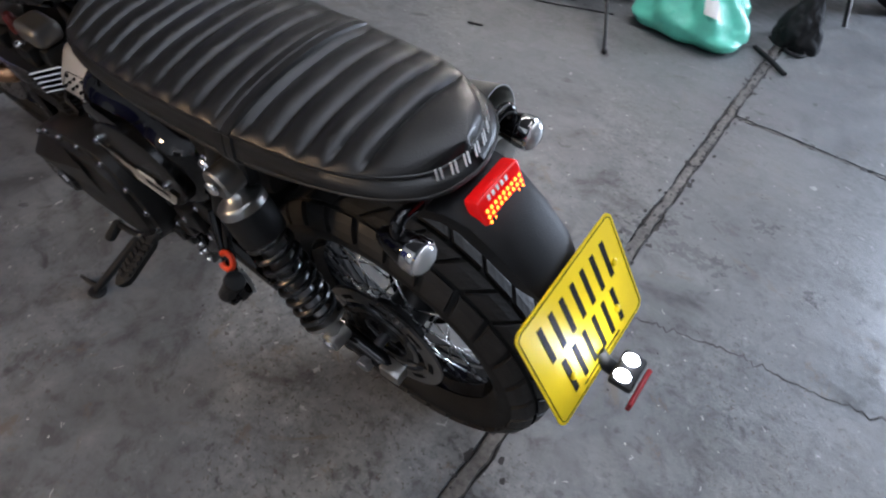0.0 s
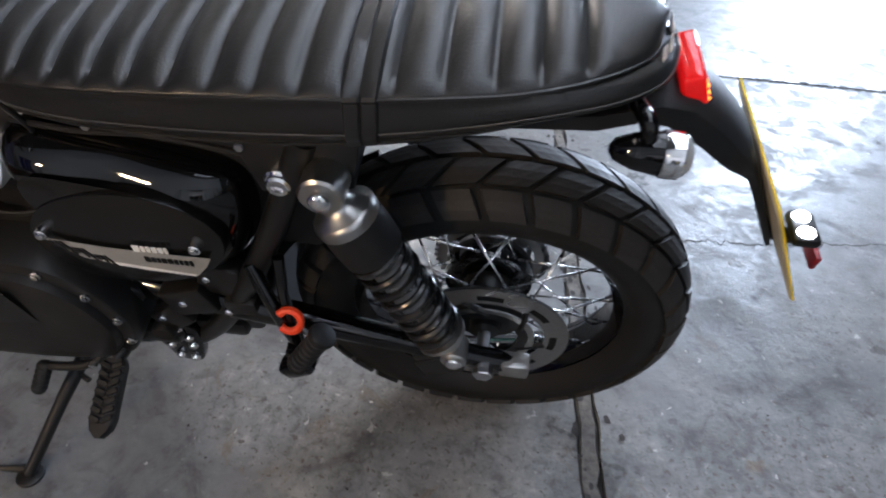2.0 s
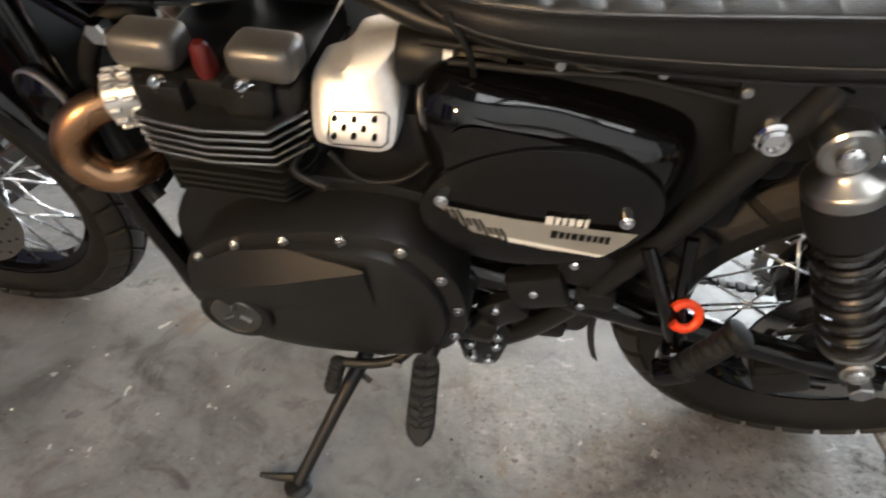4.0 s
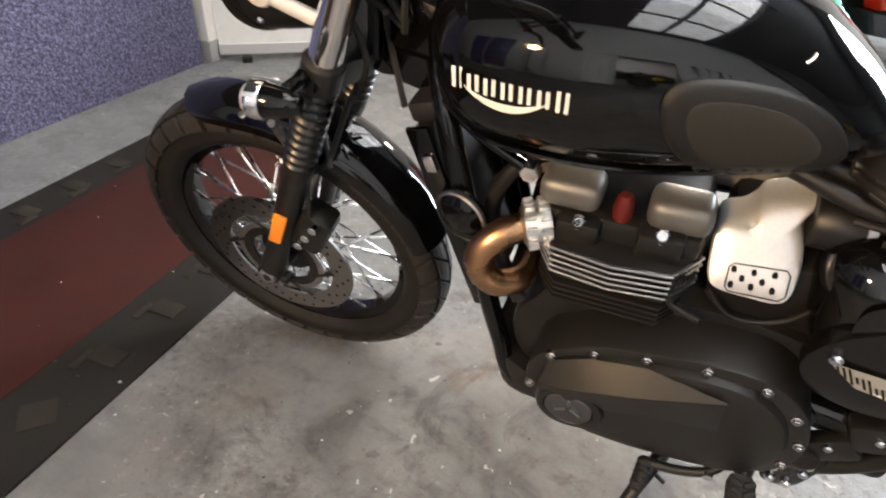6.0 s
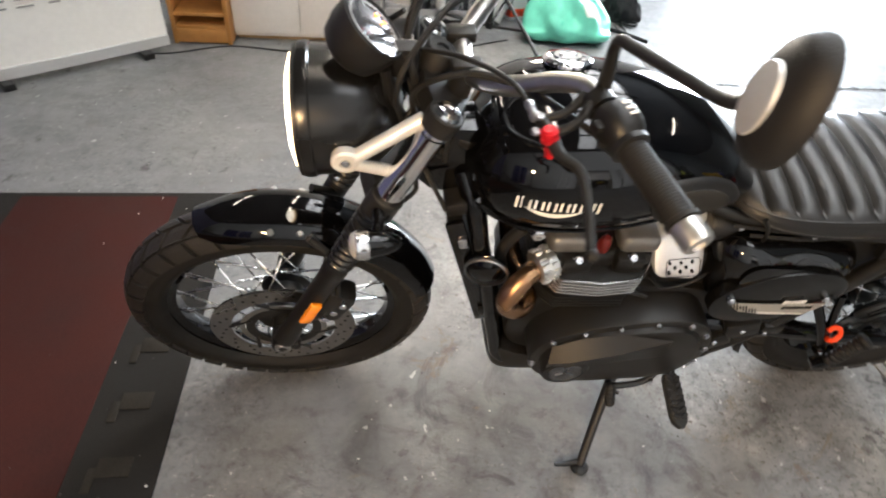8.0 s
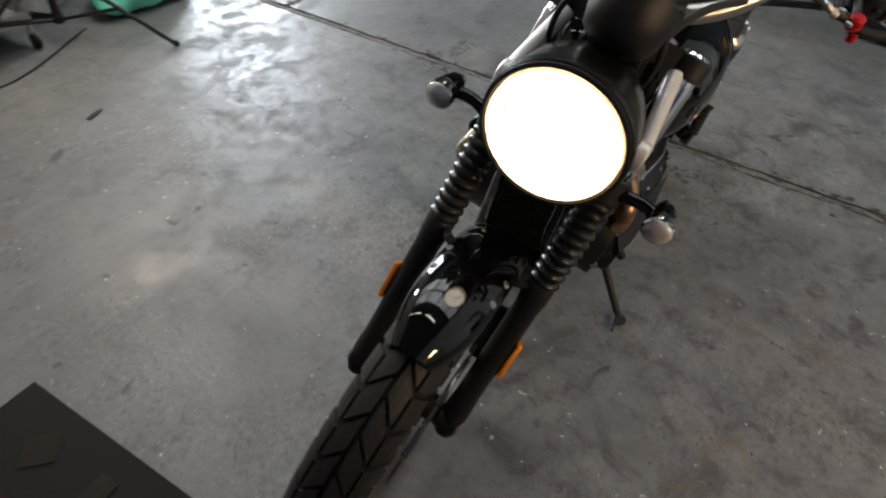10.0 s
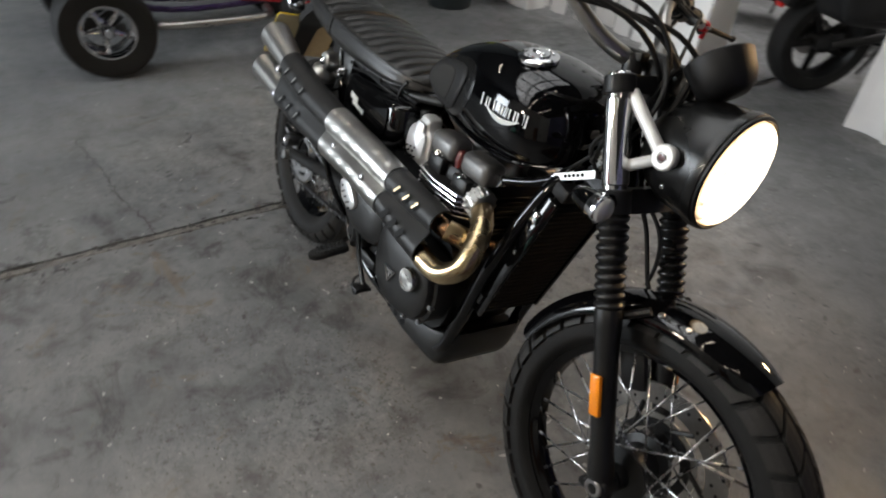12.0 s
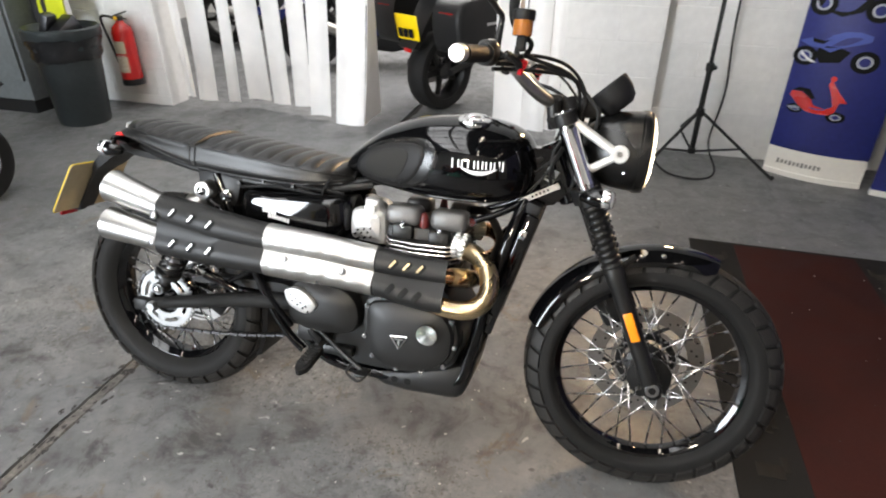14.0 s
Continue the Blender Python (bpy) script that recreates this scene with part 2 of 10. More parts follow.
def floor_material():
    """Worn grey floor paint over concrete: scuffs, dark oil spots and bare patches."""
    mat = material("worn_floor_paint", (0.20, 0.205, 0.21), 0.46, spec=0.47)
    n, l = mat.node_tree.nodes, mat.node_tree.links
    b = n["Principled BSDF"]
    co = n.new("ShaderNodeNewGeometry")

    def tex(scale, detail, rough=0.6, distort=0.0):
        t = n.new("ShaderNodeTexNoise")
        t.inputs["Scale"].default_value, t.inputs["Detail"].default_value = scale, detail
        t.inputs["Roughness"].default_value, t.inputs["Distortion"].default_value = rough, distort
        l.new(co.outputs["Position"], t.inputs["Vector"])
        return t

    def ramp(src, stops):
        r = n.new("ShaderNodeValToRGB")
        r.color_ramp.elements[0].position, r.color_ramp.elements[0].color = stops[0][0], (*stops[0][1], 1)
        r.color_ramp.elements[1].position, r.color_ramp.elements[1].color = stops[-1][0], (*stops[-1][1], 1)
        for p, c in stops[1:-1]:
            e = r.color_ramp.elements.new(p)
            e.color = (*c, 1)
        l.new(src, r.inputs["Fac"])
        return r

    def mixed(kind, a, c, fac=1.0):
        m = n.new("ShaderNodeMix")
        m.data_type, m.blend_type = "RGBA", kind
        l.new(a, m.inputs["A"])
        l.new(c, m.inputs["B"])
        if isinstance(fac, float):
            m.inputs["Factor"].default_value = fac
        else:
            l.new(fac, m.inputs["Factor"])
        return m.outputs["Result"]
    def scaled(src, lo, hi, t0, t1):
        r = n.new("ShaderNodeMapRange")
        for k, v in (("From Min", lo), ("From Max", hi), ("To Min", t0), ("To Max", t1)):
            r.inputs[k].default_value = v
        l.new(src, r.inputs["Value"])
        return r.outputs[0]

    def maths(kind, a, c):
        m = n.new("ShaderNodeMath")
        m.operation = kind
        for i, v in enumerate((a, c)):
            if isinstance(v, float):
                m.inputs[i].default_value = v
            else:
                l.new(v, m.inputs[i])
        return m.outputs[0]

    def flat(c):
        rgb = n.new("ShaderNodeRGB")
        rgb.outputs[0].default_value = (*c, 1)
        return rgb.outputs[0]
    paint = ramp(tex(1.1, 5, 0.55, 0.3).outputs["Fac"], [(0.30, (0.128, 0.132, 0.136)), (0.5, (0.158, 0.161, 0.164)), (0.72, (0.190, 0.191, 0.190))])
    # the service bay is trodden and stained; further out the paint is whole
    apart = n.new("ShaderNodeVectorMath")
    apart.operation = "DISTANCE"
    apart.inputs[1].default_value = (-0.7, 0.35, 0.0)
    l.new(co.outputs["Position"], apart.inputs[0])
    bay = scaled(maths("ADD", apart.outputs["Value"], maths("MULTIPLY", tex(1.3, 5, 0.6).outputs["Fac"], 1.2)), 1.6, 2.4, 1.0, 0.28)
    grit = tex(48, 5, 0.65, 0.4).outputs["Fac"]
    fine = tex(130, 4, 0.6, 0.2).outputs["Fac"]
    # worn areas, where the paint has gone from the high grains of the concrete
    wear = scaled(tex(1.7, 9, 0.68, 0.5).outputs["Fac"], 0.46, 0.56, 0.10, 1.0)
    grains = ramp(grit, [(0.34, (0.50, 0.49, 0.48)), (0.45, (0.90, 0.90, 0.90)), (0.56, (1.06, 1.06, 1.05)), (0.68, (1.36, 1.35, 1.32))])
    col = mixed("MIX", paint.outputs["Color"], mixed("MULTIPLY", paint.outputs["Color"], grains.outputs["Color"]), maths("MULTIPLY", wear, 0.85))
    mottle = ramp(tex(3.0, 6, 0.6, 0.4).outputs["Fac"], [(0.36, (0.78, 0.785, 0.79)), (0.48, (0.96, 0.965, 0.97)), (0.66, (1.14, 1.135, 1.12))])
    col = mixed("MULTIPLY", col, mottle.outputs["Color"], bay)
    smudge = ramp(tex(5.5, 6, 0.6, 0.8).outputs["Fac"], [(0.32, (0.46, 0.45, 0.44)), (0.45, (0.90, 0.90, 0.90)), (0.58, (1.04, 1.04, 1.03)), (0.72, (1.18, 1.17, 1.14))])
    col = mixed("MULTIPLY", col, smudge.outputs["Color"], bay)
    # flaked film a few centimetres across, and long drag marks
    flake = ramp(tex(15, 7, 0.66, 0.5).outputs["Fac"], [(0.34, (0.62, 0.61, 0.60)), (0.46, (0.95, 0.95, 0.95)), (0.60, (1.05, 1.05, 1.04)), (0.70, (1.22, 1.21, 1.18))])
    col = mixed("MULTIPLY", col, flake.outputs["Color"], bay)
    along = n.new("ShaderNodeMapping")
    along.inputs["Rotation"].default_value, along.inputs["Scale"].default_value = (0, 0, 0.6), (1.0, 9.0, 1.0)
    l.new(co.outputs["Position"], along.inputs["Vector"])
    drag = n.new("ShaderNodeTexNoise")
    drag.inputs["Scale"].default_value, drag.inputs["Detail"].default_value = 2.2, 7
    l.new(along.outputs["Vector"], drag.inputs["Vector"])
    streak = ramp(drag.outputs["Fac"], [(0.36, (0.89, 0.89, 0.89)), (0.50, (1.0, 1.0, 1.0)), (0.70, (1.07, 1.07, 1.06))])
    col = mixed("MULTIPLY", col, streak.outputs["Color"], 0.6)
    # fine specks of rust, dirt and bare grains
    speck = scaled(tex(85, 3, 0.55, 0.3).outputs["Fac"], 0.41, 0.34, 0.0, 0.85)
    zone = scaled(tex(1.5, 7, 0.65, 0.3).outputs["Fac"], 0.45, 0.55, 0.10, 1.0)
    col = mixed("MIX", col, flat((0.075, 0.062, 0.052)), maths("MULTIPLY", speck, maths("MULTIPLY", zone, bay)))
    bare = scaled(tex(60, 3, 0.55, 0.3).outputs["Fac"], 0.62, 0.70, 0.0, 0.40)
    col = mixed("MIX", col, flat((0.33, 0.325, 0.31)), maths("MULTIPLY", bare, zone))
    # brown dirt trodden in, and dark oil
    brown = scaled(tex(4.6, 9, 0.75, 1.0).outputs["Fac"], 0.585, 0.64, 0.0, 0.60)
    col = mixed("MIX", col, flat((0.135, 0.098, 0.062)), maths("MULTIPLY", brown, bay))
    oil = scaled(tex(2.4, 8, 0.7, 0.9).outputs["Fac"], 0.41, 0.34, 0.0, 0.8)
    col = mixed("MIX", col, flat((0.035, 0.034, 0.033)), maths("MULTIPLY", oil, bay))
    drops = scaled(tex(10, 3, 0.55, 0.5).outputs["Fac"], 0.335, 0.27, 0.0, 0.8)
    col = mixed("MIX", col, flat((0.040, 0.038, 0.036)), drops)
    # pits and paint flecks with sharp edges
    pits = scaled(tex(34, 5, 0.6, 0.4).outputs["Fac"], 0.30, 0.28, 0.0, 0.7)
    col = mixed("MIX", col, flat((0.030, 0.029, 0.028)), maths("MULTIPLY", maths("MULTIPLY", pits, bay), scaled(tex(2.0, 4, 0.6).outputs["Fac"], 0.46, 0.58, 0.0, 1.0)))
    fleck = scaled(tex(30, 3, 0.5, 0.6).outputs["Fac"], 0.705, 0.72, 0.0, 0.7)
    col = mixed("MIX", col, flat((0.42, 0.42, 0.40)), fleck)
    l.new(col, b.inputs["Base Color"])
    sheen = scaled(tex(3.8, 8, 0.7, 0.6).outputs["Fac"], 0.36, 0.60, 0.34, 0.50)
    chip = scaled(tex(9, 8, 0.68, 0.7).outputs["Fac"], 0.47, 0.59, 0.0, 0.22)
    # polished spots where the paint is whole and damp
    shine = maths("MULTIPLY", scaled(tex(2.6, 7, 0.62, 0.9).outputs["Fac"], 0.585, 0.635, 0.0, -0.24), bay)
    l.new(maths("ADD", maths("ADD", maths("ADD", sheen, chip), shine), scaled(grit, 0.35, 0.65, -0.09, 0.13)), b.inputs["Roughness"])
    height = maths("ADD", maths("MULTIPLY", grit, 1.0), maths("MULTIPLY", fine, 0.45))
    height = maths("MULTIPLY", height, scaled(wear, 0.0, 1.0, 0.45, 1.0))
    height = maths("ADD", height, maths("MULTIPLY", tex(7, 4, 0.5).outputs["Fac"], 0.5))
    bp = n.new("ShaderNodeBump")
    bp.inputs["Strength"].default_value, bp.inputs["Distance"].default_value = 1.0, 0.0012
    l.new(height, bp.inputs["Height"])
    l.new(bp.outputs[0], b.inputs["Normal"])
    return mat


def speckle_material(name, dark, light, scale, rough=0.7):
    mat = material(name, light, rough)
    n, l = mat.node_tree.nodes, mat.node_tree.links
    co = n.new("ShaderNodeTexCoord")
    v = n.new("ShaderNodeTexVoronoi")
    v.inputs["Scale"].default_value = scale
    l.new(co.outputs["Object"], v.inputs["Vector"])
    r = n.new("ShaderNodeValToRGB")
    r.color_ramp.elements[0].position, r.color_ramp.elements[0].color = 0.05, (*light, 1)
    r.color_ramp.elements[1].position, r.color_ramp.elements[1].color = 0.75, (*dark, 1)
    mid = n.new("ShaderNodeVectorMath")
    mid.operation = "SCALE"
    ns = n.new("ShaderNodeTexNoise")
    ns.inputs["Scale"].default_value, ns.inputs["Detail"].default_value = scale * 0.5, 6
    l.new(co.outputs["Object"], ns.inputs["Vector"])
    mr = n.new("ShaderNodeMapRange")
    mr.inputs["From Min"].default_value, mr.inputs["From Max"].default_value = 0.35, 0.68
    mr.inputs["To Min"].default_value, mr.inputs["To Max"].default_value = 0.45, 1.5
    l.new(ns.outputs["Fac"], mr.inputs["Value"])
    l.new(v.outputs["Distance"], r.inputs["Fac"])
    l.new(r.outputs["Color"], mid.inputs[0])
    l.new(mr.outputs[0], mid.inputs["Scale"])
    l.new(mid.outputs[0], n["Principled BSDF"].inputs["Base Color"])
    return mat


FLOOR = floor_material()
JOINTFILL = material("brown_joint_filler", (0.150, 0.140, 0.128), 0.8, grain=70, vary=0.35, bump=0.003, stain=0.35, stain_scale=14)
CHIP = material("pale_paint_chip", (0.55, 0.54, 0.50), 0.5, grain=60)
JOINT = material("dirty_joint", (0.035, 0.032, 0.03), 0.85, grain=60, bump=0.002)
SPECKLE = speckle_material("purple_speckled_print", (0.035, 0.035, 0.085), (0.20, 0.19, 0.30), 140)
MATRED = material("dark_red_carpet", (0.044, 0.0115, 0.0088), 0.9, grain=350, bump=0.001, stain=0.4, stain_scale=6, spec=0.15)
MATBLACK = material("charcoal_carpet", (0.0170, 0.0155, 0.0140), 0.9, grain=350, bump=0.001, stain=0.3, stain_scale=6, spec=0.15)
MATTEXT = material("faded_carpet_print", (0.030, 0.026, 0.021), 0.9, grain=300, stain=0.4, stain_scale=9, spec=0.15)


# ---- mesh helpers ----
def curve(pts, n=6, closed=False):
    """Points of a smooth curve through pts."""
    pts = [Vector(p) for p in pts]
    out, m = [], len(pts)
    for i in range(m if closed else m - 1):
        if closed:
            p0, p1, p2, p3 = (pts[(i + k) % m] for k in (-1, 0, 1, 2))
        else:
            p1, p2 = pts[i], pts[i + 1]
            p0, p3 = pts[i - 1] if i else p1 * 2 - p2, pts[i + 2] if i + 2 < m else p2 * 2 - p1
        for k in range(n):
            t = k / n
            out.append(0.5 * (2 * p1 + (p2 - p0) * t + (2 * p0 - 5 * p1 + 4 * p2 - p3) * t * t + (3 * p1 - p0 - 3 * p2 + p3) * t ** 3))
    if not closed:
        out.append(pts[-1])
    return out


def loft(bm, loops, caps=True, closed=True):
    """Skin over loops of equal length."""
    rings = [[bm.verts.new(p) for p in loop] for loop in loops]
    m = len(rings[0])
    for a, b in zip(rings, rings[1:]):
        for i in range(m if closed else m - 1):
            j = (i + 1) % m
            try:
                bm.faces.new((a[i], a[j], b[j], b[i]))
            except ValueError:
                pass
    if caps and closed:
        for r in (rings[0], rings[-1]):
            try:
                bm.faces.new(r)
            except ValueError:
                pass
    return rings


def tube(bm, pts, r, seg=12, n=5, caps=True, smooth=True):
    """A pipe through pts; r is one radius or one per point."""
    radii = list(r) if isinstance(r, (list, tuple)) else [r] * len(pts)
    if smooth and len(pts) > 2:
        path = curve(pts, n)
        rr = [radii[min(i // n, len(radii) - 1)] * (1 - (i % n) / n) + radii[min(i // n + 1, len(radii) - 1)] * (i % n) / n for i in range(len(path))]
    else:
        path, rr = [Vector(p) for p in pts], radii
    up, loops = None, []
    for i, p in enumerate(path):
        d = (path[min(i + 1, len(path) - 1)] - path[max(i - 1, 0)]).normalized()
        if up is None:
            up = d.orthogonal().normalized()
        up = (up - d * up.dot(d)).normalized()
        side = d.cross(up)
        loops.append([p + (up * math.cos(a) + side * math.sin(a)) * rr[i] for a in (2 * math.pi * k / seg for k in range(seg))])
    loft(bm, loops, caps)


def lathe(bm, profile, origin=(0, 0, 0), axis=(0, 1, 0), seg=32, caps=True, closed=False):
    """Turns (radius, height) pairs round an axis."""
    m = Matrix.Translation(origin) @ Vector(axis).to_track_quat("Z", "Y").to_matrix().to_4x4()
    prof = list(profile) + ([profile[0]] if closed else [])
    loops = [[m @ Vector((r * math.cos(a), r * math.sin(a), h)) for a in (2 * math.pi * k / seg for k in range(seg))] for r, h in prof]
    loft(bm, loops, caps and not closed)


def box(bm, centre, size, bevel=0.0, m=None, seg=2):
    made = bmesh.ops.create_cube(bm, size=1.0)["verts"]
    bmesh.ops.scale(bm, vec=size, verts=made)
    if bevel:
        edges = list({e for v in made for e in v.link_edges})
        made = bmesh.ops.bevel(bm, geom=edges, offset=bevel, segments=seg, affect="EDGES", profile=0.5)["verts"]
    mm = Matrix.Translation(centre) @ (m or Matrix())
    bmesh.ops.transform(bm, matrix=mm, verts=list(set(made)))


def prism(bm, outline, y0, y1, bevel=0.004, dome=0.0, n=4, smooth=True):
    """A plate with an outline in x and z, from y0 to y1, its outer edge rounded; dome swells its face."""
    pts = [Vector((x, 0, z)) for x, z in outline]
    loop = curve(pts, n, True) if smooth else pts
    c = sum(loop, Vector()) / len(loop)
    s = 1 if y1 > y0 else -1
    size = sum((p - c).length for p in loop) / len(loop)
    rows = [(0, y0), (0, y1 - s * bevel), (bevel * 0.3, y1 - s * bevel * 0.3), (bevel, y1)]
    if bevel > 0.02:
        rows = [(0, y0)] + [(bevel * (1 - math.cos(math.pi / 2 * k / 7)), y1 - s * bevel * (1 - math.sin(math.pi / 2 * k / 7))) for k in range(8)]
    loops = [[Vector((p.x, y, p.z)) + (c - p).normalized() * inset for p in loop] for inset, y in rows]
    if dome:
        for k in (0.3, 0.55, 0.8, 0.97):
            loops.append([Vector((p.x, y1 + s * dome * (1 - (1 - k) ** 2), p.z)) + (c - p) * k for p in loop])
    loft(bm, loops)
    return size


def ball(bm, centre, r, seg=16, scale=(1, 1, 1)):
    made = bmesh.ops.create_uvsphere(bm, u_segments=seg, v_segments=max(6, seg // 2), radius=r)["verts"]
    bmesh.ops.scale(bm, vec=scale, verts=made)
    bmesh.ops.translate(bm, vec=centre, verts=made)


def cyl(bm, a, b, r0, r1=None, seg=16, edge=0.0):
    """A round bar from a to b with slightly broken edges."""
    a, b = Vector(a), Vector(b)
    r1 = r0 if r1 is None else r1
    h, e = (b - a).length, edge or min(r0, r1) * 0.12
    lathe(bm, [(r0 - e, 0), (r0, e), (r1, h - e), (r1 - e, h)], a, b - a, seg)


def part(name, bm, mat, parent=None, label="", m=None, angle=38):
    """Links a bmesh as one mesh object under a thing or a part."""
    bmesh.ops.remove_doubles(bm, verts=bm.verts, dist=1e-6)
    bmesh.ops.recalc_face_normals(bm, faces=bm.faces)
    for f in bm.faces:
        f.smooth = True
    lim = radians(angle)
    for e in bm.edges:
        if len(e.link_faces) == 2 and e.calc_face_angle(0) > lim:
            e.smooth = False
    me = bpy.data.meshes.new(name)
    bm.to_mesh(me)
    bm.free()
    me.materials.append(mat)
    ob = new(name, me)
    if parent:
        ob.parent = parent
    if m is not None:
        ob.matrix_basis = m
    if label:
        tagged(ob, label)
    return ob


def pieces(name, bm, mat, parent=None, label="", m=None):
    """Links every loose piece of a bmesh as a part of its own."""
    bm.verts.index_update()
    seen, groups = set(), []
    for v in bm.verts:
        if v in seen:
            continue
        stack, island = [v], []
        seen.add(v)
        while stack:
            w = stack.pop()
            island.append(w)
            for e in w.link_edges:
                o = e.other_vert(w)
                if o not in seen:
                    seen.add(o)
                    stack.append(o)
        groups.append(island)
    out = []
    for island in groups:
        one, at = bmesh.new(), {}
        for v in island:
            at[v] = one.verts.new(v.co)
        for f in {f for v in island for f in v.link_faces}:
            one.faces.new([at[v] for v in f.verts])
        out.append(part(name, one, mat, parent, label, m))
    bm.free()
    return out


def B():
    return bmesh.new()


def shared(name, me, parent, m):
    ob = new(name, me)
    ob.parent = parent
    ob.matrix_basis = m
    return ob


def thing(name, label, category, m=None, group="", kind=""):
    ob = new(name)
    if m is not None:
        ob.matrix_basis = m
    return tagged(ob, label, category, group, kind)


# ---- the room ----
def wobble(a, b, n, amp, seed):
    """Points from a to b with a ragged line."""
    a, b = Vector(a), Vector(b)
    d = (b - a).normalized()
    s = Vector((-d.y, d.x, 0))
    return [a.lerp(b, i / n) + s * amp * (noise.noise(Vector((i * 0.55, seed, 0))) + 0.5 * noise.noise(Vector((i * 2.1, seed, 5)))) for i in range(n + 1)]


JX, JY, GAP = -0.955, -1.80, 0.024
floor_thing = thing("floor", "worn grey painted concrete floor with cracked joints", "floor", kind="structure")


def slab(corners, edges):
    """A slab with ragged edges where edges says so, and broken rims."""
    bm = B()
    loop = []
    for i, (a, rag) in enumerate(zip(corners, edges)):
        b = corners[(i + 1) % len(corners)]
        loop += (wobble((*a, 0), (*b, 0), 220, 0.010, i + sum(a)) if rag else [Vector((*a, 0)), Vector((*b, 0))])[:-1]
    top = [bm.verts.new(p) for p in loop]
    low = [bm.verts.new(p - Vector((0, 0, 0.03))) for p in loop]
    bm.faces.new(top)
    for i in range(len(top)):
        j = (i + 1) % len(top)
        bm.faces.new((top[i], low[i], low[j], top[j]))
    bmesh.ops.triangulate(bm, faces=[f for f in bm.faces if len(f.verts) > 4])
    part("slab", bm, FLOOR, floor_thing)


slab([(JX + GAP, -7.5), (6.5, -7.5), (6.5, 7.5), (JX + GAP, 7.5)], [0, 0, 0, 1])
slab([(-9, JY + GAP * 0.6), (JX - GAP, JY + GAP * 0.6), (JX - GAP, 7.5), (-9, 7.5)], [1, 1, 0, 0])
slab([(-9, -7.5), (JX - GAP, -7.5), (JX - GAP, JY - GAP * 0.6), (-9, JY - GAP * 0.6)], [0, 1, 1, 0])
bm = B()
box(bm, (-1.2, 0, -0.012 - 0.05), (16, 15.4, 0.1))
part("joint_bed", bm, JOINT, floor_thing)


def filler(a, b, half, seed):
    """The broken strip of old filler between the two cracks of a joint."""
    bm = B()
    u = wobble((*a, -0.0025), (*b, -0.0025), 260, 0.012, seed)
    d = (Vector(b) - Vector(a)).normalized()
    side = Vector((-d.y, d.x, 0))
    rows = []
    for i, p in enumerate(u):
        w = half * (0.85 + 0.7 * abs(noise.noise(Vector((i * 0.37, seed, 3)))))
        z = Vector((0, 0, 0.003 * noise.noise(Vector((i * 0.9, seed, 8)))))
        rows.append([p - side * w + z - Vector((0, 0, 0.006)), p - side * w * 0.8 + z, p + side * w * 0.8 + z, p + side * w + z - Vector((0, 0, 0.006))])
    loft(bm, rows, closed=False)
    part("joint_filler", bm, JOINTFILL, floor_thing, "crumbling brown filler in the joint")


filler((JX, -5.5), (JX, 2.7), 0.0175, 4)
filler((JX - 0.03, JY), (-8.8, JY), 0.0095, 9)


def hairline(pts, width, seed):
    """A fine crack, as a thin ragged dark line lying in the floor."""
    bm = B()
    line = []
    for a, b in zip(pts, pts[1:]):
        line += wobble((*a, 0.0006), (*b, 0.0006), 24, 0.02, seed)[:-1]
    rows = []
    for i, p in enumerate(line):
        q = line[min(i + 1, len(line) - 1)] - line[max(i - 1, 0)]
        side = Vector((-q.y, q.x, 0)).normalized() * width * (0.4 + abs(noise.noise(p * 9)))
        rows.append([p - side, p + side])
    loft(bm, rows, closed=False)
    part("hairline_crack", bm, JOINT, floor_thing, "fine dark crack in the floor")


hairline([(-0.97, -0.50), (-1.08, -0.51), (-1.30, -0.57), (-1.54, -0.59), (-1.9, -0.66)], 0.0035, 6)


def crumbs(a, b, count, spread, seed):
    """Broken paint and dirt along a joint, as thin flakes."""
    rnd = random.Random(seed)
    bm = B()
    a, b = Vector((*a, 0)), Vector((*b, 0))
    d = (b - a).normalized()
    s = Vector((-d.y, d.x, 0))
    for _ in range(count):
        c = a.lerp(b, rnd.random()) + s * rnd.gauss(0, spread) + Vector((0, 0, 0.0012 + rnd.random() * 0.0008))
        r, k = rnd.uniform(0.002, 0.009) * (1 + 1.4 * max(0, noise.noise(c * 3))), rnd.randint(6, 9)
        turn = rnd.random() * 6
        bm.faces.new([bm.verts.new(c + (d * math.cos(t) * 1.8 + s * math.sin(t)) * r * rnd.uniform(0.5, 1.2)) for t in (turn + 2 * math.pi * i / k for i in range(k))])
    part("joint_dirt", bm, JOINT, floor_thing, "dark dirt and broken paint along the joint")["kind"] = "stuff"


crumbs((JX, -5), (JX, 3), 520, 0.026, 1)
crumbs((JX, JY), (-5, JY), 220, 0.013, 2)


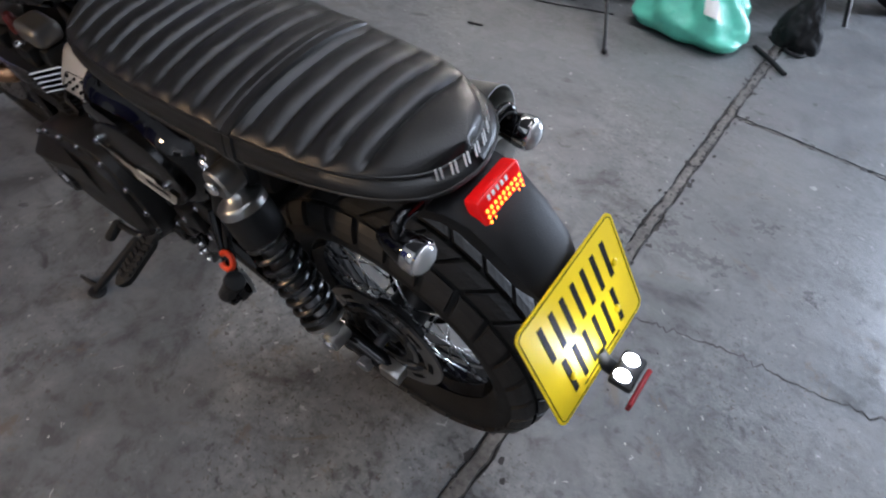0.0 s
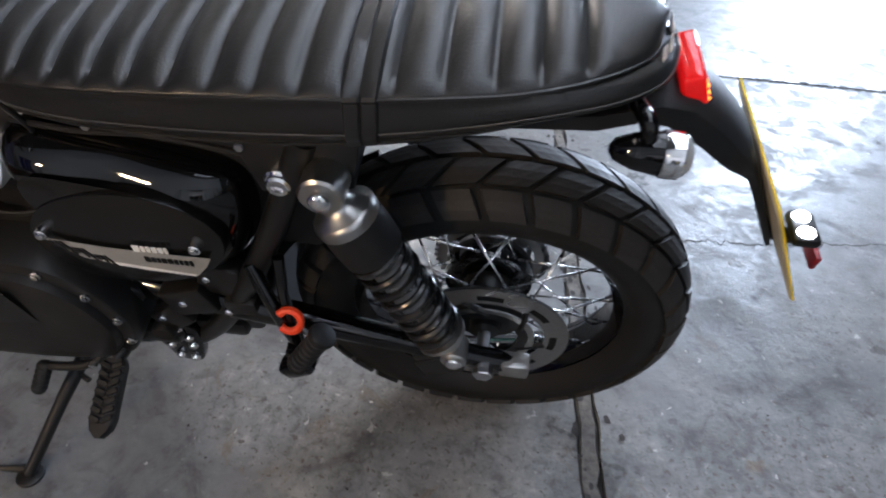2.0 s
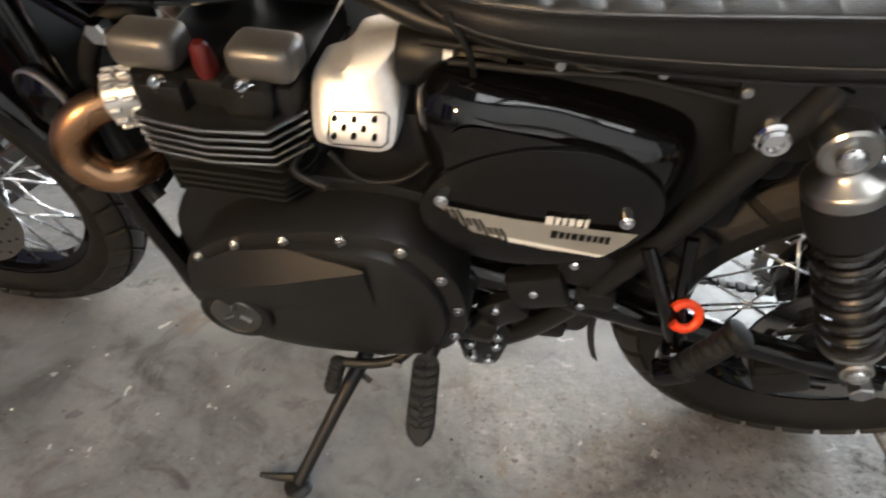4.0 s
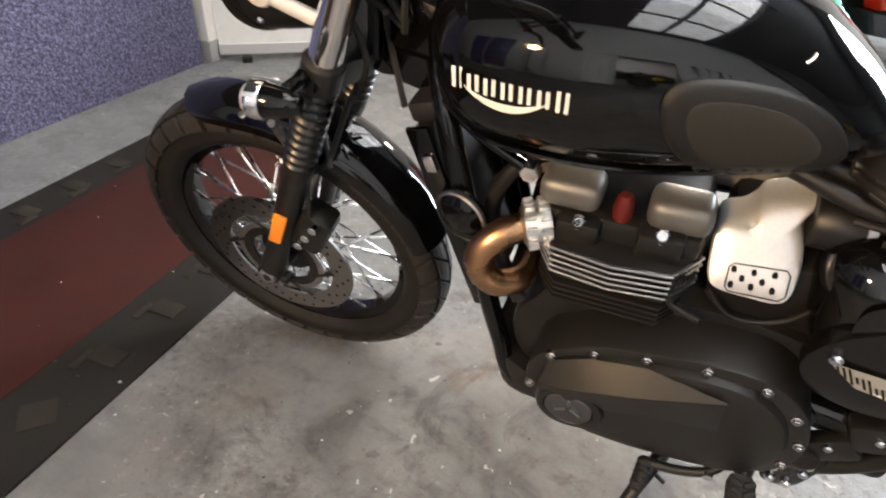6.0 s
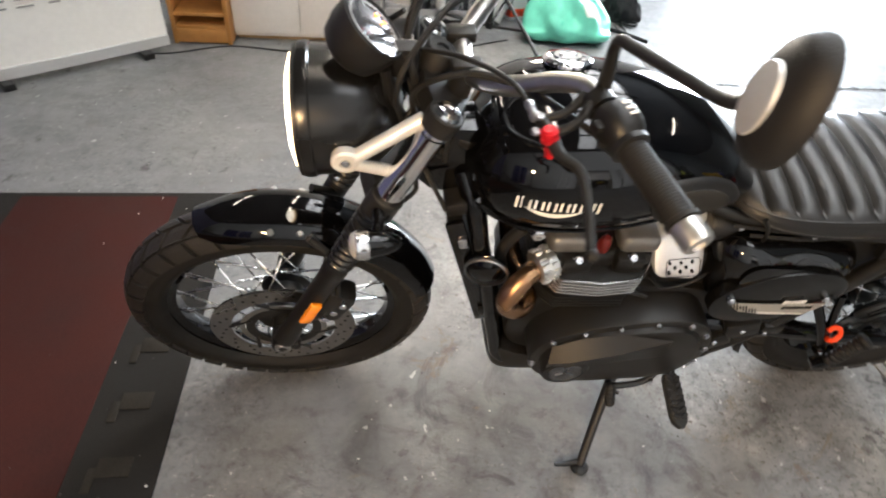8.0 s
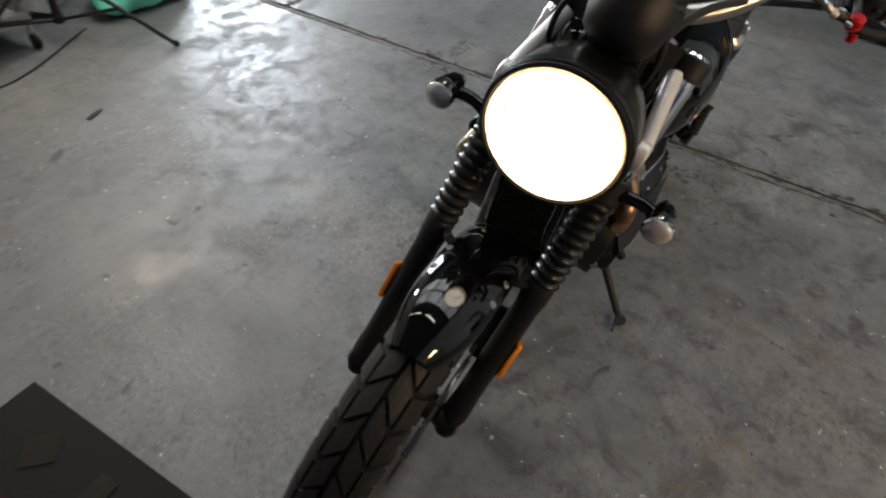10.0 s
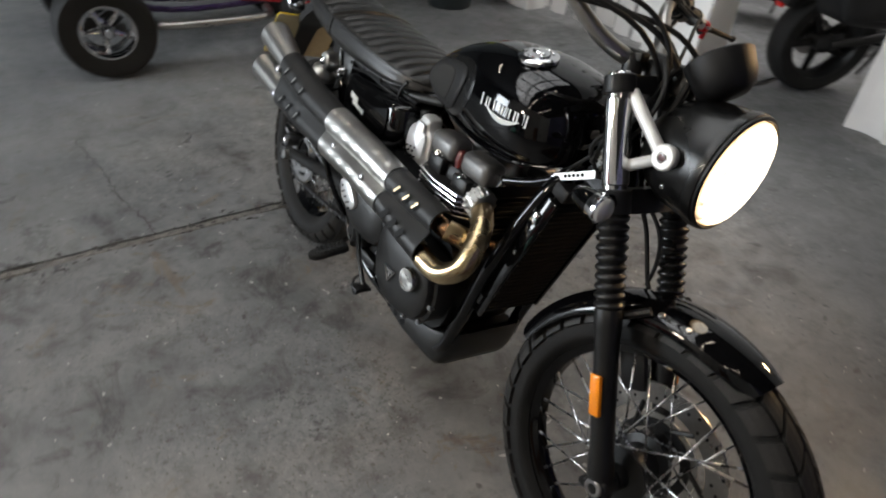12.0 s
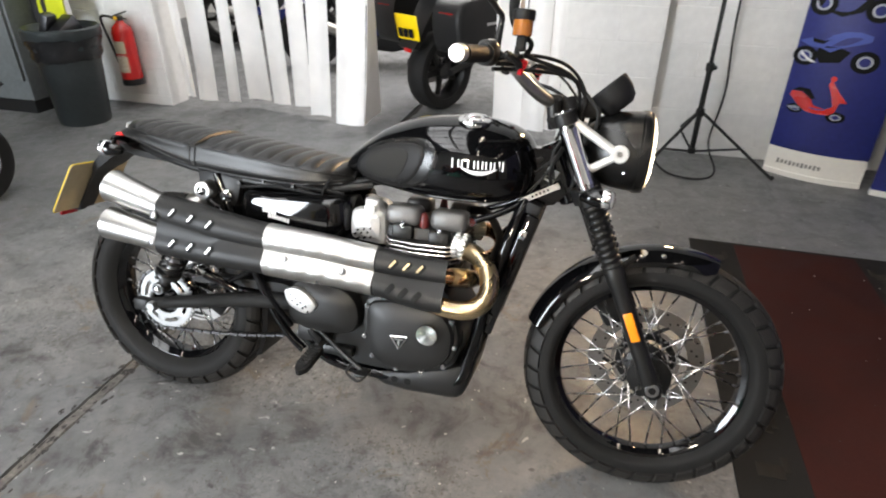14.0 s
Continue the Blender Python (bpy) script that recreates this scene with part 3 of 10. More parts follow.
def litter(count, seed):
    """Small pale paint chips and dark grit scattered on the floor and the mat."""
    rnd = random.Random(seed)
    for nm, mat, n in (("paint_chips", CHIP, count), ("grit", JOINT, count)):
        bm = B()
        for _ in range(n):
            x, y = rnd.uniform(-1.5, 1.8), rnd.uniform(-1.6, 1.4)
            z = 0.0112 if x > 1.02 else 0.0006
            r, k, turn = rnd.uniform(0.0012, 0.0034), rnd.randint(4, 6), rnd.random() * 6
            ring = [bm.verts.new((x + r * rnd.uniform(0.6, 1.5) * math.cos(turn + 2 * math.pi * i / k), y + r * rnd.uniform(0.6, 1.3) * math.sin(turn + 2 * math.pi * i / k), z)) for i in range(k)]
            top = bm.verts.new((x, y, z + r * rnd.uniform(0.4, 0.9)))
            for i in range(k):
                bm.faces.new((ring[i], ring[(i + 1) % k], top))
        part(nm, bm, mat, floor_thing)["kind"] = "stuff"


litter(170, 8)

BLOCKW, BLOCKH, MORTAR = 0.44, 0.208, 0.0065


def block_wall(name, x0, x1, y, z1, label):
    """A painted block wall that faces -y: recessed mortar and blocks proud of it."""
    w = thing(name, label, "wall", kind="structure")
    bm = B()
    box(bm, ((x0 + x1) / 2, y + 0.115, z1 / 2), (x1 - x0, 0.20, z1))
    part("wall_core", bm, WALLWHITE, w)
    rnd = random.Random(name)
    cache = {}
    z, r = -0.131, 0
    while z < z1 - 0.02:
        lo, hi = max(z, 0.0), min(z + BLOCKH, z1)
        x = x0 - (BLOCKW / 2 if r % 2 else 0.12)
        while x < x1 - 0.01:
            a, b = max(x, x0), min(x + BLOCKW, x1)
            if b - a > 0.03:
                k = (round(b - a, 3), round(hi - lo, 3))
                if k not in cache:
                    bm = B()
                    box(bm, (0, 0, 0), (k[0] - MORTAR, 0.03, k[1] - MORTAR), 0.004)
                    cache[k] = bpy.data.meshes.new("block")
                    bm.to_mesh(cache[k])
                    bm.free()
                    cache[k].materials.append(WALLWHITE)
                shared("block", cache[k], w, Matrix.Translation(((a + b) / 2, y + 0.0272 + rnd.uniform(-0.0008, 0.0006), (lo + hi) / 2)))
            x += BLOCKW
        z += BLOCKH
        r += 1
    return w


block_wall("wall_north_east", 0.79, 2.62, 2.82, 1.8, "white painted concrete block wall, scuffed at its foot")
block_wall("wall_north_pier", 0.20, 0.785, 2.72, 1.8, "white painted block pier beside the curtain opening")
block_wall("wall_north_west", -3.62, -2.86, 2.74, 1.8, "white painted block wall end by the bin")


def plain_wall(name, centre, size, mat, label):
    bm = B()
    box(bm, centre, size)
    return tagged(part(name, bm, mat), label, "wall", kind="structure")


plain_wall("wall_north_upper", (-0.5, 2.94, 3.06), (6.3, 0.2, 2.5), WALLWHITE, "white painted wall above the curtain opening")
plain_wall("wall_north_far_east", (4.6, 2.94, 2.15), (3.9, 0.2, 4.3), WALLWHITE, "white painted wall past the banners")
plain_wall("wall_grey", (-6.3, 2.62, 2.15), (5.3, 0.16, 4.3), WALLGREY, "dark grey painted workshop wall")
plain_wall("wall_east", (6.4, -1.0, 2.15), (0.2, 13, 4.3), WALLWHITE, "white painted far wall")
plain_wall("wall_west", (-8.9, -1.0, 2.15), (0.2, 13, 4.3), WALLGREY, "grey painted far wall")
plain_wall("wall_south_east", (1.88, -5.6, 2.15), (10.04, 0.2, 4.3), WALLWHITE, "white wall beside the roller door")
plain_wall("wall_south_west", (-6.75, -5.6, 2.15), (4.4, 0.2, 4.3), WALLGREY, "grey wall beside the roller door")
plain_wall("wall_south_lintel", (-3.845, -5.6, 3.6), (1.41, 0.2, 1.4), WALLGREY, "grey lintel over the open roller door")
plain_wall("wall_back_room", (-1.2, 7.3, 2.15), (9, 0.2, 4.3), WALLWHITE, "white far wall of the next room")
plain_wall("wall_back_room_east", (3.3, 5.1, 2.15), (0.2, 4.2, 4.3), WALLWHITE, "white side wall of the next room")
plain_wall("wall_back_room_west", (-5.7, 5.1, 2.15), (0.2, 4.2, 4.3), WALLWHITE, "white side wall of the next room")


def corrugated(x0, x1, y0, y1, z, mat, name, label, step=0.10):
    """Ribs of a profiled sheet, running along x."""
    bm = B()
    k = int((y1 - y0) / step)
    for i in range(k):
        box(bm, ((x0 + x1) / 2, y0 + (i + 0.5) * step, z), (x1 - x0, step * 0.42, 0.03))
    return tagged(part(name, bm, mat), label, "roof light", kind="structure")


# one long roof light over the bay
LX0, LX1, LY0, LY1 = -2.2, -0.35, -5.2, 2.6
bm = B()
for x0, x1, y0, y1 in [(-9, LX0, -7, 7.4), (LX1, 6.5, -7, 7.4), (LX0, LX1, -7, LY0), (LX0, LX1, LY1, 7.4)]:
    box(bm, ((x0 + x1) / 2, (y0 + y1) / 2, ROOF + 0.1), (x1 - x0, y1 - y0, 0.2))
tagged(part("ceiling", bm, ROOFING), "dark sheeted workshop roof with a long roof light", "ceiling", kind="structure")
corrugated(LX0, LX1, LY0, LY1, ROOF + 0.05, STEEL, "roof_light_ribs", "profiled ribs of the roof light", 0.15)
bm = B()
for y in (-3.6, -2.0, -0.4, 1.2):
    box(bm, ((LX0 + LX1) / 2, y, ROOF - 0.06), (LX1 - LX0 + 0.3, 0.09, 0.12))
box(bm, (-1.05, (LY0 + LY1) / 2, ROOF - 0.13), (0.10, LY1 - LY0 + 0.2, 0.02))
tagged(part("roof_purlin", bm, ROOFING), "dark steel purlins under the roof light", "beam", kind="structure")


def batten(m):
    t = thing("ceiling_light", "white fluorescent batten under the roof", "lamp", m, "fluorescent battens")
    bm = B()
    box(bm, (0, 0, 0.05), (1.5, 0.09, 0.05), 0.006)
    part("housing", bm, CABWHITE, t)
    bm = B()
    for x in (-0.5, 0.5):
        cyl(bm, (x, 0, 0.07), (x, 0, 0.36), 0.006)
    pieces("hanger_rod", bm, STEEL, t)
    bm = B()
    cyl(bm, (-0.73, 0, 0.0), (0.73, 0, 0.0), 0.019)
    part("light_tube", bm, glowing("lit_tube", (1.0, 0.93, 0.82), 32), t)
    return t


first_batten = batten(pose(0.3, 0.0, ROOF - 0.35, 0, 0, 90))
copy_thing(first_batten, pose(0.3, -2.4, ROOF - 0.35, 0, 0, 90))
copy_thing(first_batten, pose(0.3, -4.4, ROOF - 0.35, 0, 0, 90))
copy_thing(first_batten, pose(2.6, -2.4, ROOF - 0.35, 0, 0, 90))
copy_thing(first_batten, pose(2.6, -4.4, ROOF - 0.35, 0, 0, 90))
copy_thing(first_batten, pose(-3.6, -0.4, ROOF - 0.35, 0, 0, 90))


# a floor mat with printed border
def display_mat():
    """Red carpet mat with a charcoal border and faded block marks along both long sides."""
    t = thing("display_mat", "dark red carpet mat with charcoal border and faded print", "mat", pose(1.03, -0.77, 0.0, 0, 0, 1.0))
    wx, wy = 0.88, 2.32
    bm = B()
    box(bm, (wx / 2, wy / 2, 0.004), (wx, wy, 0.008), 0.002)
    part("border", bm, MATBLACK, t)
    bm = B()
    box(bm, (wx / 2 + 0.02, wy / 2, 0.0085), (wx - 0.36, wy - 0.05, 0.003), 0.001)
    part("field", bm, MATRED, t)
    for x, turn in ((0.10, 1), (wx - 0.08, -1)):
        for i in range(12):
            bm = B()
            y = 0.17 + i * 0.18
            if i % 6 == 0:
                bmesh.ops.create_circle(bm, cap_ends=True, segments=4, radius=0.05, matrix=Matrix.Translation((x, y, 0.0105)))
            else:
                box(bm, (x, y, 0.0095), (0.075, 0.05, 0.003), 0.001)
                box(bm, (x + 0.045 * turn, y + 0.03, 0.0095), (0.02, 0.06, 0.003), 0.001)
            part("print_mark", bm, MATTEXT, t)
    return t


display_mat()


# ---- the motorcycle ----
bike = thing("motorcycle", "gloss black scrambler motorcycle leaning on its side stand", "motorcycle", LEAN)
RW, FW = Vector((-0.723, 0, 0.321)), Vector((0.723, 0, 0.331))


def tyre_point(c, R, w, rb, theta, a, lift=0.0):
    """A point of the tyre's skin: theta round the axle, a round the section (degrees from the crown)."""
    Rm = R - 0.058
    ar = radians(abs(a))
    s = 1 if a >= 0 else -1
    y = w * math.sin(min(ar, math.pi / 2)) ** 0.9 if ar <= math.pi / 2 else w * (1 - 0.42 * ((ar - math.pi / 2) / radians(40)) ** 2)
    r = Rm + (R - Rm) * math.cos(ar) ** 0.9 if ar < math.pi / 2 else Rm - (Rm - rb) * (ar - math.pi / 2) / radians(40)
    r += lift * max(0.0, math.cos(ar))
    y += lift * math.sin(min(ar, math.pi / 2))
    return c + Vector((r * math.sin(theta), y * s, r * math.cos(theta)))


def make_tyre(c, R, w, rb, parent, m, pitch, label):
    bm = B()
    steps = list(range(-130, 131, 10))
    seg = 96
    loops = [[tyre_point(c, R - 0.007, w - 0.004, rb, 2 * math.pi * k / seg, a) for k in range(seg)] for a in steps]
    loft(bm, loops, caps=False)
    tyre = part("tyre", bm, RUBBER, parent, label, m)
    dt = 2 * math.pi / pitch
    for sd in (1, -1):
        off = 0.5 * dt if sd < 0 else 0
        # a slanted centre block and a shoulder block, repeated round the tyre
        for a0, a1, sk0, sk1, g in ((3, 31, 0.0, 0.55, 0.085), (37, 72, 0.62, 0.40, 0.11)):
            bm = B()
            top, bot = [], []
            for i in range(4):
                a = a0 + (a1 - a0) * i / 3
                sk = (sk0 + (sk1 - sk0) * i / 3) * dt
                top.append([bm.verts.new(tyre_point(Vector(), R - 0.007, w - 0.004, rb, off + sk + dt * (g + (1 - 2 * g) * j / 3), a * sd, 0.0074)) for j in range(4)])
                bot.append([bm.verts.new(tyre_point(Vector(), R - 0.007, w - 0.004, rb, off + sk + dt * (g * 0.7 + (1 - 1.4 * g) * j / 3), a * sd, -0.002)) for j in range(4)])
            for i in range(3):
                for j in range(3):
                    bm.faces.new((top[i][j], top[i][j + 1], top[i + 1][j + 1], top[i + 1][j]))
                bm.faces.new((top[i][0], top[i + 1][0], bot[i + 1][0], bot[i][0]))
                bm.faces.new((top[i][3], bot[i][3], bot[i + 1][3], top[i + 1][3]))
                bm.faces.new((top[0][i], bot[0][i], bot[0][i + 1], top[0][i + 1]))
                bm.faces.new((top[3][i], top[3][i + 1], bot[3][i + 1], bot[3][i]))
            bmesh.ops.recalc_face_normals(bm, faces=bm.faces)
            me = bpy.data.meshes.new("tread_block")
            bm.to_mesh(me)
            bm.free()
            me.materials.append(TREAD)
            for k in range(pitch):
                shared("tread_block", me, parent, Matrix.Translation(c) @ Matrix.Rotation(k * dt, 4, "Y"))
    return tyre


def make_wheel(name, c, R, w, rr, hub, spokes, pitch, m, label):
    """A wire-spoked wheel: hub body > rim, tyre > tread, spokes."""
    rwid = w * 0.62
    bm = B()
    lathe(bm, [(0.012, -0.075), (0.024, -0.072), (0.026, -0.05), (hub, -0.045), (hub, -0.035), (hub * 0.72, -0.028), (hub * 0.66, 0), (hub * 0.72, 0.028),
               (hub, 0.035), (hub, 0.045), (0.026, 0.05), (0.024, 0.072), (0.012, 0.075)], c, (0, 1, 0), 36)
    wheel = part(name, bm, SATIN, bike, label, m)
    bm = B()
    prof = [(rr + 0.016, -rwid), (rr + 0.017, -rwid + 0.004), (rr + 0.003, -rwid + 0.008), (rr - 0.004, -rwid * 0.6), (rr - 0.012, -rwid * 0.45), (rr - 0.014, 0)]
    prof += [(r, -y) for r, y in prof[-2::-1]]
    prof += [(rr + 0.012, rwid - 0.002), (rr - 0.001, rwid * 0.5), (rr - 0.006, 0), (rr - 0.001, -rwid * 0.5), (rr + 0.012, -rwid + 0.002)]
    lathe(bm, prof, c, (0, 1, 0), 96, closed=True)
    part("rim", bm, GLOSS, wheel, "gloss black wheel rim")
    make_tyre(c, R, w, rr + 0.004, wheel, None, pitch, "black rubber tyre with block tread")
    bm = B()
    cyl(bm, (0, 0, 0), (0, 0, 1), 0.0022, seg=6, edge=0.0004)
    for f in bm.faces:
        f.smooth = True
    me = bpy.data.meshes.new("spoke")
    bm.to_mesh(me)
    bm.free()
    me.materials.append(SPOKE)
    bm = B()
    lathe(bm, [(0.0032, 0), (0.0032, 0.010), (0.0024, 0.012)], (0, 0, 0), (0, 0, 1), 6)
    nip = bpy.data.meshes.new("nipple")
    bm.to_mesh(nip)
    bm.free()
    nip.materials.append(DARKSTEEL)
    for k in range(spokes):
        th = 2 * math.pi * (k + 0.25) / spokes
        side = 1 if k % 2 else -1
        lead = radians(76 if (k // 2) % 2 else -76)
        a = c + Vector((hub * 0.93 * math.sin(th + lead), side * 0.04, hub * 0.93 * math.cos(th + lead)))
        b = c + Vector(((rr - 0.012) * math.sin(th), side * 0.008, (rr - 0.012) * math.cos(th)))
        q = (b - a).to_track_quat("Z", "Y").to_matrix().to_4x4()
        shared("spoke", me, wheel, Matrix.Translation(a) @ q @ Matrix.Diagonal((1, 1, (b - a).length, 1)))
        shared("nipple", nip, wheel, Matrix.Translation(b) @ (a - b).to_track_quat("Z", "Y").to_matrix().to_4x4())
    return wheel


def disc(bm, c, y, r0, r1, thick=0.005, holes=0):
    lathe(bm, [(r0, y - thick / 2), (r1, y - thick / 2), (r1, y + thick / 2), (r0, y + thick / 2)], c, (0, 1, 0), 64, closed=True)


rear_wheel = make_wheel("rear_wheel", RW, 0.321, 0.074, 0.216, 0.062, 32, 30, None, "black wire-spoked rear wheel with chunky tyre")
front_wheel = make_wheel("front_wheel", FW, 0.331, 0.051, 0.2413, 0.056, 36, 34, STEER, "black wire-spoked front wheel with block-tread tyre")


def slotted_disc(name, c, y, r, wheel, label):
    """A brake disc: friction ring with vents and an inner carrier of spokes."""
    bm = B()
    disc(bm, c, y, r * 0.72, r)
    ring = part(name, bm, DISC, wheel, label)
    bm = B()
    disc(bm, c, y, r * 0.40, r * 0.52, 0.006)
    for k in range(6):
        t = 2 * math.pi * k / 6
        u = Vector((math.sin(t), 0, math.cos(t)))
        v = Vector((math.sin(t + 0.42), 0, math.cos(t + 0.42)))
        tube(bm, [c + u * r * 0.47 + Vector((0, y, 0)), c + v * r * 0.74 + Vector((0, y, 0))], 0.0055, 8)
    pieces("disc_carrier", bm, SATIN, wheel)
    bm = B()
    disc(bm, c, y + 0.002, r * 0.53, r * 0.60, 0.003)
    part("sensor_ring", bm, BRUSHED, wheel, "thin steel sensor ring")
    if r < 0.15:
        for k in range(8):
            bm = B()
            for q in (0.79, 0.81, 0.83, 0.85):
                arc = [c + Vector((math.sin(t), 0, math.cos(t))) * r * q + Vector((0, y, 0)) for t in (2 * math.pi * k / 8 + 0.06 * j for j in range(-3, 4))]
                tube(bm, arc, 0.0034, 6, smooth=False)
            part("vent_slot", bm, BLACK_INK, wheel)
        return ring
    bm = B()
    for k in range(48):
        t = 2 * math.pi * k / 48
        q = c + Vector((math.sin(t), 0, math.cos(t))) * r * (0.80 + 0.07 * (k % 3))
        cyl(bm, q + Vector((0, y - 0.0032, 0)), q + Vector((0, y + 0.0032, 0)), 0.0035, seg=8)
    part("vent_holes", bm, BLACK_INK, wheel)["kind"] = "stuff"
    return ring


slotted_disc("rear_brake_disc", RW, 0.078, 0.134, rear_wheel, "steel rear brake disc with vents")
slotted_disc("front_brake_disc", FW, 0.066, 0.155, front_wheel, "drilled steel front brake disc")

# rear drum, sprocket and chain
bm = B()
lathe(bm, [(0.030, -0.018), (0.066, -0.018), (0.074, -0.024), (0.076, -0.034), (0.076, -0.062), (0.070, -0.070), (0.050, -0.074), (0.030, -0.074)], RW, (0, 1, 0), 48)
part("cush_drum", bm, GLOSS, rear_wheel, "gloss black cush drive drum")
bm = B()
lathe(bm, [(0.077, -0.083), (0.094, -0.083), (0.094, -0.077), (0.077, -0.077)], RW, (0, 1, 0), 64, closed=True)
for k in range(42):
    t = 2 * math.pi * k / 42
    box(bm, RW + Vector((0.095 * math.sin(t), -0.080, 0.095 * math.cos(t))), (0.006, 0.006, 0.010), m=Matrix.Rotation(t, 4, "Y"))
for k in range(6):
    t = 2 * math.pi * k / 6 + 0.3
    box(bm, RW + Vector((0.071 * math.sin(t), -0.080, 0.071 * math.cos(t))), (0.030, 0.0056, 0.020), 0.002, Matrix.Rotation(t, 4, "Y"))
lathe(bm, [(0.048, -0.083), (0.065, -0.083), (0.065, -0.077), (0.048, -0.077)], RW, (0, 1, 0), 48, closed=True)
part("sprocket", bm, SPROCKET, rear_wheel, "silver rear sprocket")
bm = B()
FS = Vector((-0.20, 0, 0.335))
front = [FS + Vector((0.038 * math.sin(t), -0.080, 0.038 * math.cos(t))) for t in (math.pi * k / 10 for k in range(11))]
loop = front + [Vector((-0.20 - 0.523 * k / 34, -0.080, 0.297 - 0.073 * k / 34 - 0.012 * math.sin(math.pi * k / 34))) for k in range(1, 34)]
loop += [RW + Vector((0.099 * math.sin(t), -0.080, 0.099 * math.cos(t))) for t in (math.pi + math.pi * k / 18 for k in range(19))]
loop += [Vector((-0.723 + 0.523 * k / 34, -0.080, 0.420 - 0.047 * k / 34)) for k in range(1, 34)]
total = [0.0]
for a, b in zip(loop, loop[1:] + loop[:1]):
    total.append(total[-1] + (b - a).length)
links = int(total[-1] / 0.0159)
for i in range(links):
    s = total[-1] * i / links
    j = max(k for k in range(len(loop)) if total[k] <= s)
    a, b = loop[j], loop[(j + 1) % len(loop)]
    p = a.lerp(b, (s - total[j]) / max(1e-6, total[j + 1] - total[j]))
    d = (b - a).normalized()
    q = Matrix.Rotation(-math.atan2(d.z, d.x), 4, "Y")
    box(bm, p, (0.0145, 0.018 if i % 2 else 0.012, 0.009), 0.002, q, 1)
part("drive_chain", bm, DARKSTEEL, bike, "dark steel drive chain")["kind"] = "stuff"

# swingarm, axle and adjusters
# duller, darker materials on the right side stand in for the exhaust's shade
for s in (1, -1):
    bm = B()
    tube(bm, [(-0.19, 0.10 * s, 0.405), (-0.40, 0.115 * s, 0.385), (-0.60, 0.118 * s, 0.345), (-0.77, 0.118 * s, 0.312)], [0.026, 0.023, 0.019, 0.017], 14)
    arm = part("swingarm_tube", bm, GLOSS if s > 0 else RUBBER, bike, "black swingarm tube")
    bm = B()
    box(bm, (-0.775, 0.120 * s, 0.311), (0.045, 0.030, 0.036), 0.004)
    part("axle_adjuster", bm, BRUSHED if s > 0 else SATIN, arm, "axle adjuster block")
    bm = B()
    cyl(bm, (-0.726, 0.108 * s, 0.316), (-0.726, 0.150 * s, 0.316), 0.016, seg=6)
    part("axle_nut", bm, STEEL if s > 0 else SPROCKET, arm, "bright axle nut")
bm = B()
cyl(bm, (-0.25, -0.12, 0.395), (-0.25, 0.12, 0.395), 0.026)
cyl(bm, (-0.19, -0.13, 0.405), (-0.19, 0.13, 0.405), 0.02)
part("swingarm_pivot", bm, SATIN, bike)
bm = B()
cyl(bm, RW + Vector((0, -0.14, 0)), RW + Vector((0, 0.14, 0)), 0.010)
part("rear_axle", bm, STEEL, bike)
bm = B()
box(bm, (-0.655, 0.092, 0.255), (0.075, 0.045, 0.055), 0.008, Matrix.Rotation(0.5, 4, "Y"))
box(bm, (-0.66, 0.10, 0.285), (0.10, 0.02, 0.022), 0.004, Matrix.Rotation(0.3, 4, "Y"))
part("rear_caliper", bm, SATIN, bike, "black rear brake caliper")
bm = B()
prism(bm, [(-0.30, 0.445), (-0.45, 0.437), (-0.58, 0.425), (-0.60, 0.405), (-0.45, 0.415), (-0.30, 0.42)], -0.105, -0.06, 0.006)
part("chain_guard", bm, PLASTIC, bike, "black plastic chain guard")


